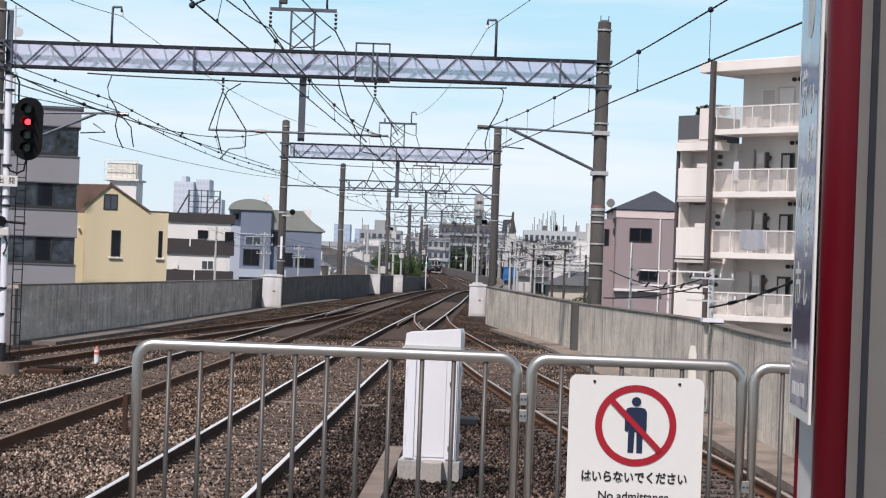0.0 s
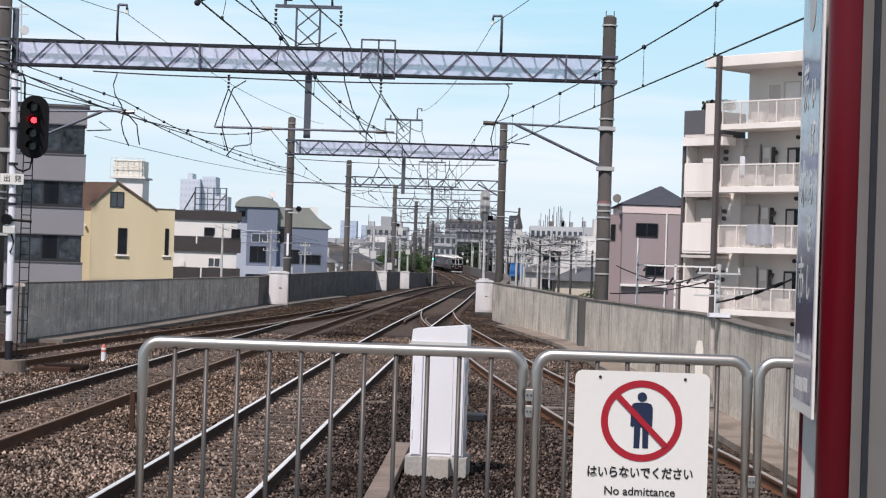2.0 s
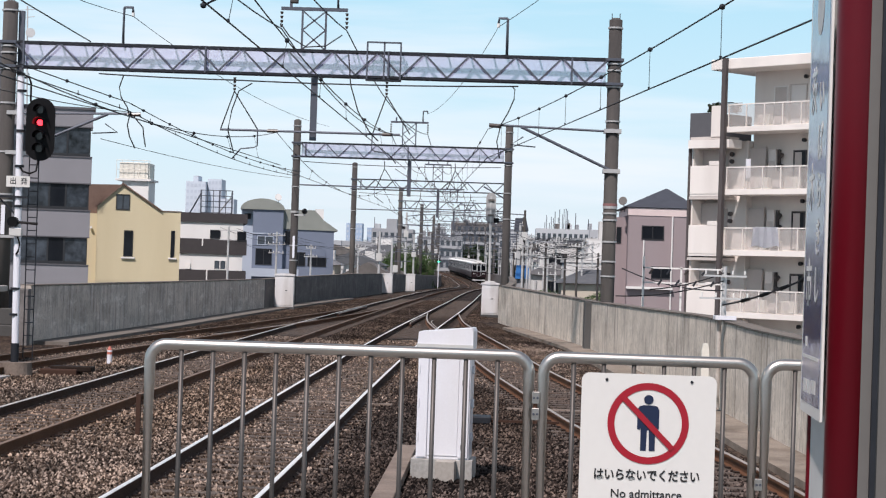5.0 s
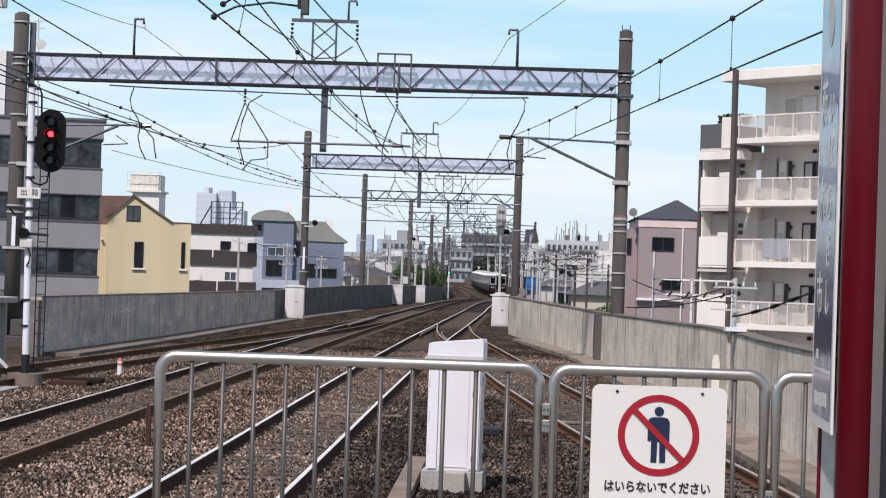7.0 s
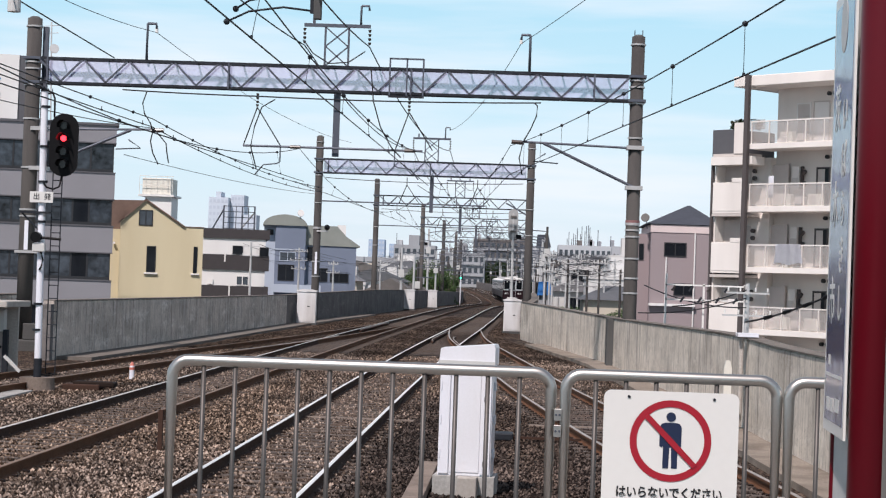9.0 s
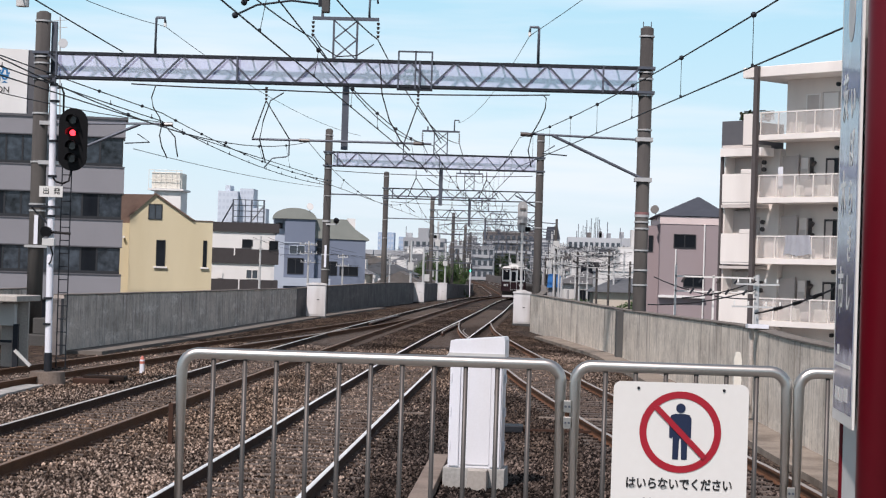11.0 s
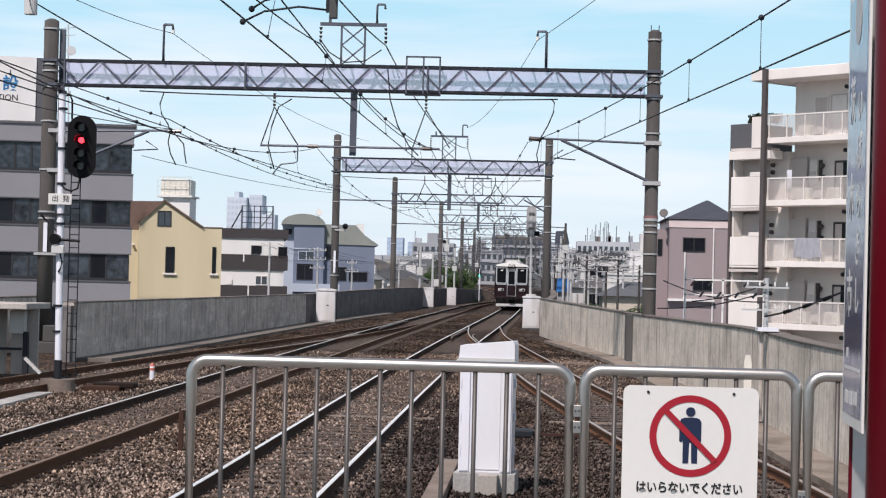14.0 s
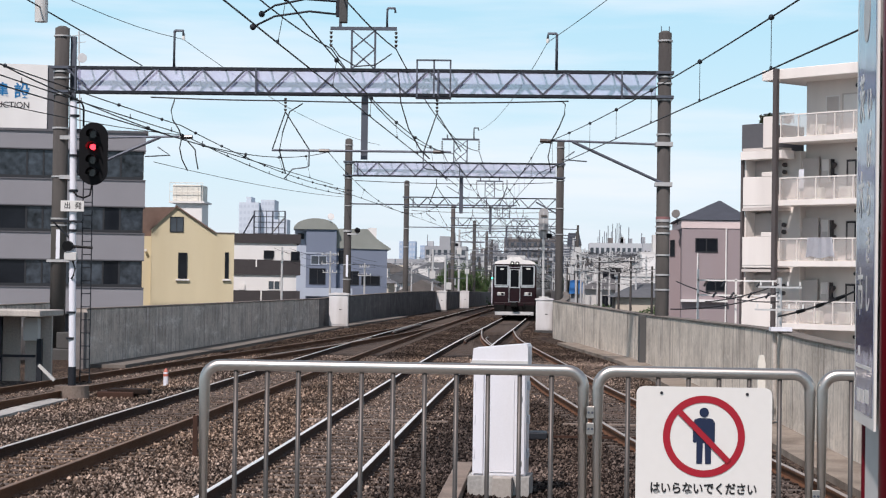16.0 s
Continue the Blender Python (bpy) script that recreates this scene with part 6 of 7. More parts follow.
def build_trees():
    rng = random.Random(5)
    for x, y, h, r in ((-12.4, 246, 10.4, 1.7), (-11.4, 250, 11.2, 1.9), (-10.2, 250, 10.6, 1.7), (-9.4, 254, 10.2, 1.5), (-11.8, 258, 11.0, 1.8), (-10.7, 244, 9.6, 1.4), (-13.2, 252, 10.0, 1.5), (-9.0, 262, 9.6, 1.4), (-12.8, 262, 10.4, 1.7), (-8.9, 246, 10.0, 1.3), (-10.0, 240, 10.2, 1.6), (-12.0, 238, 9.8, 1.6), (-9.6, 270, 10.8, 1.7)):
        build_tree(x, y, STREET, h, r, rng, M_LEAF, 3400)
    for x, y, h, r in ((-3.5, 545, 14.5, 3.6), (-6.6, 549, 15.5, 3.8), (-9.4, 552, 15.0, 3.6), (-0.8, 540, 13.5, 3.4), (-5.0, 536, 12.0, 3.4), (-8.0, 538, 12.0, 3.2), (-11.0, 545, 13.5, 3.2), (-12.2, 556, 14.0, 3.2), (-24.5, 505, 12.5, 3.2), (3.5, 415, 11.0, 2.6)):
        build_tree(x, y, STREET, h, r, rng, M_LEAF_D, 4600, "dark green trees far along the line")
    for x, y, h, r in ((5.2, 140, 6.6, 1.2), (6.6, 141, 7.0, 1.1), (4.6, 160, 7.0, 1.3), (7.6, 156, 7.6, 1.2), (5.9, 131, 6.8, 0.9), (3.8, 146, 6.6, 0.9), (8.4, 150, 7.2, 1.1), (7.3, 136, 7.0, 0.9), (9.4, 146, 6.8, 1.0), (10.6, 141, 6.9, 0.9)):
        build_tree(x, y, STREET, h, r, rng, M_LEAF, 1000, "small green garden tree below the parapet")


def build_roof_shrubs():
    rng = random.Random(9)
    for x, y in ((10.35, 97.6), (10.75, 97.3), (11.5, 97.0)):
        build_tree(x, y, 10.45, 0.5, 0.2, rng, M_LEAF_D, 90, "small potted shrub on the roof terrace")


# ---- street poles ----
def build_street_pole(x, y, z1, arms, rng, label="grey concrete utility pole with crossarms and insulators"):
    p = thing("utility_pole", label, "utility pole", "utility poles")
    part("post", rod(B(), (x, y, STREET), (x, y, z1), 0.12, 10, 0.07), M_GALV if rng.random() < 0.65 else M_POLE, p)
    for i in range(arms):
        z = z1 - 0.3 - i * 0.7
        w = rng.uniform(0.4, 0.8)
        part("crossarm", box(B(), x - w, x + w, y - 0.2, y - 0.15, z - 0.025, z + 0.03), M_GALV, p)
        for k in (-0.9, -0.35, 0.35, 0.9):
            part("insulator", rod(B(), (x + w * k, y - 0.17, z + 0.05), (x + w * k, y - 0.17, z + 0.18), 0.03, 6), M_INSUL_W, p)
    if rng.random() < 0.2:
        part("transformer", rod(B(), (x + 0.3, y, z1 - 2.7), (x + 0.3, y, z1 - 2.0), 0.2, 12), M_PANEL, p)
    return p


def build_street_poles():
    rng = random.Random(21)
    spots = [(-20.0, 147, 5.0, 2), (-17.6, 158, 4.9, 3), (-15.2, 162, 4.0, 2), (-13.0, 186, 4.4, 2), (-12.2, 205, 5.0, 3), (-11.0, 222, 5.0, 2), (-14.4, 240, 6.0, 2), (-18, 250, 6.0, 2),
             (2.2, 128, 3.8, 2), (3.4, 136, 4.4, 3), (4.6, 132, 3.6, 2), (5.8, 142, 4.6, 3), (6.9, 134, 3.8, 2), (2.6, 165, 5.4, 3), (4.1, 170, 5.0, 2), (5.6, 186, 5.6, 3), (7.8, 180, 5.2, 2), (9.6, 192, 5.8, 3), (3.2, 215, 6.2, 2), (7.0, 222, 6.4, 3), (11.4, 218, 6.2, 2),
             (1.6, 182, 4.4, 2), (2.9, 240, 6.8, 3), (4.6, 262, 7.4, 2), (9.0, 255, 7.0, 3), (12.0, 250, 7.0, 2), (2.0, 150, 4.6, 2), (3.9, 150, 3.9, 3), (6.6, 152, 4.7, 2), (8.0, 165, 5.0, 2)]
    tops = []
    for x, y, z, n in spots:
        build_street_pole(x, y, z, n, rng)
        tops.append(Vector((x, y, z - 0.1)))
    # strung between them
    for i, a in enumerate(tops):
        near = sorted((b for b in tops if b is not a and b.y > a.y - 2 and abs(b.x - a.x) < 9), key=lambda b: (b - a).length)[:2]
        for b in near:
            runs = [sag(a + Vector((dx, -0.17, -dz)), b + Vector((dx, -0.17, -dz)), 0.35, 8) for dx, dz in ((-0.6, 0), (0.6, 0), (0, 0.8))]
            wire("street_cable", "thin black street cables between utility poles", runs, 0.011, M_WIRE, "street cables", 4)
    # near the parapet, before the apartment block
    p = build_street_pole(7.15, 62, 2.75, 2, rng)
    runs = [sag((7.1, 61.8, 1.55), (9.6, 58.5, 2.7), 0.12, 10), sag((3.9, 64, 1.7), (7.1, 61.8, 2.3), 0.15, 10), sag((5.0, 64, 1.95), (7.1, 61.8, 2.55), 0.1, 10), sag((4.2, 66, 2.6), (7.1, 61.8, 2.0), 0.2, 10)]
    wire("street_cable", "thick black bundled street cables with insulators", runs[:1], 0.03, M_WIRE, "street cables", 6)
    for k in (2, 4, 6, 8):
        a, b = runs[0][k], runs[0][k + 1]
        o = part("cable_insulator", rod(B(), a, a.lerp(b, 0.8), 0.065, 8, 0.05), M_BLACK)
        tagged(o, "black insulator sleeve on the bundled street cable", "insulator", "cable insulators")
    wire("street_cable", "thin black street cables between utility poles", runs[1:], 0.02, M_WIRE, "street cables", 5)
    rk = thing("insulator_rack", "white steel rack with dark insulators behind the parapet", "insulator rack")
    for z in (2.15, 2.62):
        part("bar", box(B(), 4.7, 7.3, 63.4, 63.47, z, z + 0.05), M_FRAME_W, rk)
    for x in (4.7, 5.9, 7.2):
        part("upright", box(B(), x, x + 0.06, 63.4, 63.47, STREET, 3.0 if x < 5 else 2.7), M_FRAME_W, rk)
    for i in range(9):
        x = 4.9 + i * 0.28
        part("insulator", rod(B(), (x, 63.3, 2.45 - 0.35 * (i % 2)), (x + 0.12, 63.3, 2.62 - 0.35 * (i % 2)), 0.036, 7), M_STEEL_D if i % 4 else M_INSUL, rk)


# ---- slender poles and small fixtures along the far curve ----
def build_far_poles():
    rng = random.Random(33)
    for y in range(172, 500, 11):
        for line, side in ((WALL_R, 1), (WALL_L, -1)):
            yy = y + rng.uniform(-3, 3)
            x, z = spline(line, yy) + side * rng.uniform(0.5, 1.6), rise(yy)
            top = z + rng.uniform(4.0, 8.2)
            p = thing("line_side_pole", "slender grey line-side pole with brackets beyond the parapet", "pole", "line-side poles")
            part("post", rod(B(), (x, yy, STREET), (x, yy, top), 0.13, 8, 0.1), M_POLE if rng.random() < 0.6 else M_GALV, p)
            for k in range(rng.randrange(1, 4)):
                zz = top - 0.4 - k * 0.9
                part("bracket", bar(B(), (x, yy, zz), (x - side * rng.uniform(1.2, 3.2), yy, zz + rng.uniform(-0.1, 0.3)), 0.08, 0.08), M_STEEL, p)
            if rng.random() < 0.5:
                part("switch_box", box(B(), x - 0.25, x + 0.25, yy - 0.3, yy - 0.12, top - 2.6, top - 1.9, 0.02), M_PANEL, p)


# ---- the train ----
M_MAROON = mat("maroon_train_paint", (0.014, 0.003, 0.005), 0.28, var=0.05, scale=0.8, spec=0.35)
M_ROOF_TR = mat("ivory_train_roof", (0.78, 0.77, 0.75), 0.5, var=0.1, scale=1.0)
M_ROOF_GR = mat("grey_train_roof", (0.40, 0.40, 0.40), 0.6, var=0.12, scale=1.0)
M_SILVER = mat("aluminium_trim", (0.70, 0.70, 0.70), 0.35, 0.8, var=0.05)
M_SKIRT = mat("light_grey_skirt", (0.50, 0.50, 0.50), 0.5, var=0.08)
M_UNDER = mat("underframe_black", (0.010, 0.010, 0.010), 0.8, var=0.1, spec=0.08)
M_TGLASS = mat("train_window_glass", (0.004, 0.005, 0.007), 0.05, var=0.1, spec=0.08)
M_HEAD = mat("lit_head_lamp", (0.6, 0.6, 0.56), 0.3, emit=(1.0, 0.97, 0.9), power=0.35)
M_LAMPGLASS = mat("lamp_lens", (0.55, 0.55, 0.52), 0.2, var=0.05)
CAR = 19.4


def build_car(front):
    c = thing("train_car", "maroon railway carriage with ivory roof and silver window frames" if not front else
              "maroon leading railway carriage with ivory roof and twin front windows", "train", "approaching train")
    w, L = 1.375, CAR - 0.5
    sec = [(-w, 0.84), (-w, 3.2), (-w + 0.05, 3.34), (-w + 0.16, 3.42), (w - 0.16, 3.42), (w - 0.05, 3.34), (w, 3.2), (w, 0.84)]
    bm = prism(B(), sec, 0.0, L)
    if front:
        es = [e for e in bm.edges if all(abs(v.co.y) < 1e-4 for v in e.verts) and any(v.co.z > 1 for v in e.verts)]
        bmesh.ops.bevel(bm, geom=es, offset=0.12, segments=3, affect="EDGES", profile=0.5)
    part("body", bm, M_MAROON, c)
    roof = [(-w + 0.1, 3.425)] + [(-(w - 0.08) * math.cos(a), 3.43 + 0.29 * math.sin(a) ** 0.8) for a in np.linspace(0.1, math.pi - 0.1, 17)] + [(w - 0.1, 3.425)]
    part("roof", prism(B(), roof, 0.06, L - 0.02), M_ROOF_TR, c, "ivory roof")
    for y0 in (3.4, 8.2, 13.2):
        part("roof_unit", box(B(), -0.6, 0.6, y0, y0 + 2.4, 3.7, 4.02, 0.06), M_ROOF_GR, c, "grey air-conditioning unit")
    for s in (-1, 1):
        part("gutter", box(B(), s * (w + 0.012) - 0.02, s * (w + 0.012) + 0.02, 0.15, L - 0.1, 3.36, 3.43), M_SILVER, c)
        y, k = (1.9 if front else 0.5), 0
        while y < L - 1.2:
            door = k % 3 == 1
            a = part("side_window", box(B(), s * (w + 0.004) - 0.006, s * (w + 0.004) + 0.006, y, y + (1.0 if door else 1.6), 1.9, 2.95), M_TGLASS, c)
            part("window_frame", box(B(), s * (w + 0.002) - 0.005, s * (w + 0.002) + 0.005, y - 0.06, y + (1.06 if door else 1.66), 1.84, 3.01), M_SILVER, a)
            y += 1.9 if door else 2.1
            k += 1
        part("side_skirt", box(B(), s * (w - 0.12) - 0.02, s * (w - 0.12) + 0.02, 3.8, L - 3.8, 0.35, 0.95), M_UNDER, c)
    part("underframe", box(B(), -1.0, 1.0, 0.9, L - 0.6, 0.45, 0.95), M_UNDER, c)
    for y0 in (2.6, L - 2.6):
        b = part("bogie", box(B(), -1.05, 1.05, y0 - 1.6, y0 + 1.6, 0.3, 0.72, 0.05), M_UNDER, c)
        for yy in (-1.05, 1.05):
            for s in (-0.75, 0.75):
                part("wheel", rod(B(), (s - 0.06, y0 + yy, 0.43), (s + 0.06, y0 + yy, 0.43), 0.43, 20), M_RUST, b)
    if front:
        for x0, x1, z0, z1, nm in ((-1.20, -0.44, 2.12, 3.28, "front_window"), (0.44, 1.20, 2.12, 3.28, "front_window"), (-0.27, 0.27, 1.98, 3.05, "door_window")):
            wd = part(nm, box(B(), x0, x1, -0.02, -0.008, z0, z1), M_TGLASS, c, "dark front glass")
            bm = B()
            for p in ((x0 - 0.05, x1 + 0.05, z0 - 0.06, z0), (x0 - 0.05, x1 + 0.05, z1, z1 + 0.045), (x0 - 0.05, x0, z0, z1), (x1, x1 + 0.05, z0, z1)):
                box(bm, p[0] - 0.02, p[1] + 0.02, -0.03, -0.004, p[2], p[3])
            part("window_frame", bm, M_SILVER, wd)
        bm = B()
        for p in ((-0.36, -0.325, 1.05, 3.22), (0.325, 0.36, 1.05, 3.22), (-0.36, 0.36, 3.2, 3.235), (-0.36, 0.36, 1.03, 1.06)):
            box(bm, p[0], p[1], -0.022, -0.004, p[2], p[3])
        part("door_frame", bm, M_SILVER, c)
        for s in (-1, 1):
            hl = part("head_lamp", disc(B(), (s * 0.16, -0.07, 3.47), 0.06, 0.04, 20), M_HEAD, c, "lit round head lamp")
            part("lamp_rim", disc(B(), (s * 0.16, -0.03, 3.47), 0.125, 0.05, 20), M_UNDER, hl)
            l = part("lamp_cluster", box(B(), s * 0.85 - 0.23, s * 0.85 + 0.23, -0.03, -0.004, 1.44, 1.64, 0.01), M_SILVER, c)
            part("tail_lamp", box(B(), s * 0.85 - 0.17, s * 0.85 - 0.02, -0.042, -0.031, 1.47, 1.61), M_LAMPGLASS, l)
            part("tail_lamp", box(B(), s * 0.85 + 0.02, s * 0.85 + 0.17, -0.042, -0.031, 1.47, 1.61), M_UNDER, l)
            part("front_skirt", box(B(), s * 0.92 - 0.34, s * 0.92 + 0.34, -0.05, 0.25, 0.40, 0.86, 0.03), M_UNDER, c, "black front skirt")
            part("sill_panel", box(B(), s * 0.83 - 0.42, s * 0.83 + 0.42, -0.02, -0.004, 1.95, 2.04), M_SILVER, c)
        part("apron", box(B(), -1.3, 1.3, -0.03, 0.12, 0.8, 1.0, 0.02), M_MAROON, c)
        for x in (-0.62, 0.62):
            part("air_hose", tube(B(), [(x, -0.06, 0.98), (x, -0.2, 0.9), (x * 0.95, -0.2, 0.6), (x * 0.8, -0.1, 0.5)], 0.03, 6), M_UNDER, c)
        for x in (-0.82, 0.82):
            part("wiper", bar(B(), (x, -0.035, 2.14), (x + 0.1, -0.035, 2.75), 0.02, 0.02), M_UNDER, c)
        part("snow_plough", box(B(), -1.22, 1.22, -0.12, 0.1, 0.2, 0.42, 0.03), M_SKIRT, c, "light grey rail guard")
        part("coupler", box(B(), -0.22, 0.22, -0.45, 0.3, 0.72, 1.0, 0.04), M_UNDER, c, "black coupler")
        part("coupler_recess", box(B(), -0.5, 0.5, -0.012, 0.2, 0.43, 0.95), M_UNDER, c)
        part("roof_dome", prism(B(), [(-0.62, 3.42), (-0.5, 3.72), (-0.3, 3.86), (0.3, 3.86), (0.5, 3.72), (0.62, 3.42)], 0.02, 1.6), M_ROOF_TR, c, "ivory raised roof front")
        part("number_bar", box(B(), -0.9, -0.7, -0.032, -0.021, 3.05, 3.15), M_SIGNW, c)
        part("number_bar", box(B(), 0.72, 0.98, -0.032, -0.021, 3.08, 3.18), M_SIGNW, c)
    else:
        part("gangway", box(B(), -0.55, 0.55, -0.45, 0.0, 1.0, 3.1), M_UNDER, c)
    return c


def run_table():
    """Distance run along the main track, counted from the far end, against y."""
    ys = np.linspace(100, 760, 1321)
    xs = np.array([spline(TRACK_C, v) for v in ys])
    return ys, np.concatenate([[0], np.cumsum(np.hypot(np.diff(xs), np.diff(ys)))])


RUN_Y, RUN_S = run_table()


def on_track(s):
    y = float(np.interp(s, RUN_S, RUN_Y))
    return Vector((spline(TRACK_C, y), y, rise(y)))


def car_pose(s):
    """A car whose front stands s metres along, on its two bogies."""
    a, b = on_track(s + 2.6), on_track(s + CAR - 3.1)
    d = (b - a).normalized()
    p = a - d * 2.6
    return pose(p.x, p.y, p.z, math.degrees(math.asin(d.z)), 0, math.degrees(math.atan2(-d.x, d.y)))


# ---- brackets and fittings of the overhead line ----
def build_fittings():
    y = 60.1
    tu = thing("registration_tube", "grey steel registration tube hung under the beam on insulators", "bracket", "overhead fittings")
    part("tube", rod(B(), (-8.55, y, 6.42), (-3.05, y, 6.42), 0.035, 8), M_STEEL, tu)
    for x in (-8.15, -3.5):
        bm = B()
        for i in range(4):
            rod(bm, (x, y, 8.02 - i * 0.11), (x, y, 7.95 - i * 0.11), 0.05, 10, 0.03)
        part("insulator", bm, M_INSUL, tu)
        part("stay", tube(B(), [(x, y, 7.6), (x - 0.38, y, 6.45)], 0.02, 6), M_WIRE, tu)
        part("stay", tube(B(), [(x, y, 7.6), (x + 0.75, y, 6.45)], 0.02, 6), M_WIRE, tu)
    for x, k in ((-7.4, -1), (-3.9, 1)):
        part("steady_arm", tube(B(), [(x, y, 6.42), (x, y, 5.95), (x + 0.1 * k, y, 5.9), (x + 0.5 * k, y, 5.85), (x + 0.75 * k, y, 5.55)], 0.022, 6), M_STEEL, tu)
        part("insulator", rod(B(), (x + 0.3, y, 6.42), (x + 0.62, y, 6.42), 0.055, 8), M_INSUL, tu)
    for nm, px, tip, zz, lab in (("cantilever_bracket", 3.41, -0.35, 6.78, "steel cantilever bracket on the concrete pole above the loop track"), ("cantilever_bracket", -14.85, -11.0, 6.78, "steel cantilever bracket on the concrete pole above the siding")):
        c = thing(nm, lab, "bracket", "overhead fittings")
        s = 1 if tip > px else -1
        part("top_tube", rod(B(), (px, y, zz - 0.06), (tip, y, zz + 0.04), 0.035, 8), M_STEEL, c)
        part("brace", rod(B(), (px, y, zz - 1.25), (px + (tip - px) * 0.74, y, zz), 0.045, 8), M_STEEL, c)
        part("insulator", rod(B(), (px + (tip - px) * 0.9, y, zz), (tip, y, zz + 0.02), 0.065, 8), M_INSUL, c)
        part("steady_arm", tube(B(), [(px + (tip - px) * 0.72, y, zz - 0.3), (px + (tip - px) * 0.82, y, zz - 0.55), (px + (tip - px) * 0.62, y, zz - 0.6)], 0.022, 6), M_STEEL, c)
        part("clamp", box(B(), px - 0.26, px + 0.26, y - 0.06, y + 0.46, zz - 0.1, zz + 0.02), M_BAND, c)
        part("clamp", box(B(), px - 0.26, px + 0.26, y - 0.06, y + 0.46, zz - 1.32, zz - 1.2), M_BAND, c)
    # jumpers
    yj = 60.0
    wire("cross_feeder", "thin black cross feeder cable under the beam", [sag((-12.3, yj, 8.0), (-8.15, yj, 7.93), 0.02), sag((-8.15, yj, 7.93), (0.5, yj, 8.0), 0.06)], 0.022, M_WIRE)
    for p in ([(-11.55, yj, 7.95), (-11.66, yj, 7.6), (-11.6, yj, 7.3), (-11.4, yj, 7.0), (-11.32, yj, 6.75), (-11.38, yj, 6.45), (-11.3, yj, 6.1), (-11.12, yj, 5.75)],
              [(-11.32, yj, 6.85), (-11.1, yj, 6.62), (-10.9, yj, 6.4), (-10.86, yj, 6.1), (-10.8, yj, 5.8)],
              [(-7.6, yj, 7.85), (-8.0, yj, 7.6), (-8.2, yj, 7.0), (-8.3, yj, 6.4), (-8.1, yj, 5.7)],
              [(-4.7, yj, 8.9), (-4.6, yj, 7.9), (-4.35, yj, 7.1), (-4.0, yj, 6.5), (-3.7, yj, 6.2)],
              [(0.3, yj, 8.0), (0.4, yj, 7.9), (0.38, yj, 7.6), (0.22, yj, 7.2), (0.0, yj, 6.8), (-0.1, yj, 6.3), (0.0, yj, 5.8)],
              [(-6.8, yj, 9.7), (-6.5, yj, 9.3), (-6.0, yj, 9.0), (-5.4, yj, 9.05), (-4.9, yj, 9.4)]):
        wire("jumper_cable", "looping black jumper cable below the lattice beam", [p], 0.02, M_WIRE)
    # section insulator above the main tracks
    si = thing("section_insulator", "grey-brown feeder terminal with two bent bars", "insulator", "overhead fittings")
    part("block", box(B(), -4.9, -4.72, 45.0, 45.2, 8.36, 9.1, 0.02), M_CONC_D, si)
    part("bar", tube(B(), [(-4.9, 45.1, 8.55), (-5.6, 45.1, 8.62), (-6.4, 45.1, 8.5), (-6.9, 45.1, 8.25)], 0.025, 8), M_STEEL_D, si)
    part("bar", tube(B(), [(-4.9, 45.1, 8.85), (-5.7, 45.1, 8.9), (-6.4, 45.1, 8.75), (-6.7, 45.1, 8.55)], 0.025, 8), M_STEEL_D, si)
    part("clamp_plate", box(B(), -4.98, -4.9, 45.02, 45.18, 8.5, 8.98), M_STEEL_D, si)
    for p in ((-6.9, 45.1, 8.25), (-6.7, 45.1, 8.55)):
        bm = B()
        bmesh.ops.create_uvsphere(bm, u_segments=10, v_segments=8, radius=0.075, matrix=Matrix.Translation(p))
        part("end_clamp", bm, M_STEEL_D, si)
    # feeders along the line on the masts
    for dx in (-1.0, 1.0):
        runs = []
        pr = None
        for gy, gl, gr in [(12, 0, 0)] + GANTRIES:
            mx = (-5.8 if gy < 100 else spline(TRACK_C, gy) - 2.55) + dx
            q = (mx, gy, 9.55 + rise(gy) * 0.3)
            if pr:
                runs.append(sag(pr, q, 0.75, 14))
            pr = q
        fw = thing("feeder_line", "thick black feeder wire carried on the masts", "wire", "overhead wires")
        for q in runs:
            part("span", _tubes([q], 0.02), M_WIRE, fw)
    for near, at, far, drop in (((-11.37, 12, 9.9), (-11.37, 60.3, 9.82), (-9.3, 107, 9.9), 1.05), ((6.9, 12, 9.9), (-0.16, 60.3, 9.82), (-3.95, 107, 10.75), 0.3)):
        wire("earth_wire", "thin overhead earth wire above the gantries", [sag(near, at, drop), sag(at, far, 0.5)], 0.01, M_WIRE)
    wire("feeder_wire", "thick black feeder wire ending at the lattice beam", [sag((-15.2, 20, 11.0), (-12.65, 60.3, 9.0), 0.1)], 0.02, M_WIRE)
    # wires of the siding, drawn out to the anchor beyond
    w = thing("overhead_line", "feeder pair, messenger and contact wire above the siding", "overhead line", "overhead wires")
    up = [sag((-13.6, 12, 7.42), (-11.37, 60.1, 7.15), 0.15, 20), sag((-11.37, 60.1, 7.15), (-10.75, 107, 7.4), 0.35, 20)]
    low = [sag((-13.6, 12, 7.2), (-11.37, 60.1, 6.90), 0.15, 20), sag((-11.37, 60.1, 6.90), (-10.75, 107, 7.15), 0.35, 20)]
    for q in up + low:
        part("feeder_wire", _tubes([q], 0.016), M_WIRE, w)
    part("messenger_wire", _tubes([sag((-13.6, 12, 6.7), (-11.37, 60.1, 6.86), 0.62, 20)], 0.012), M_WIRE, w)
    part("contact_wire", _tubes([sag((-12.2, 60.1, 6.02), (-11.2, 107, 7.05), 0.15, 16)], 0.0105), M_WIRE, w)
    bm, bd = B(), B()
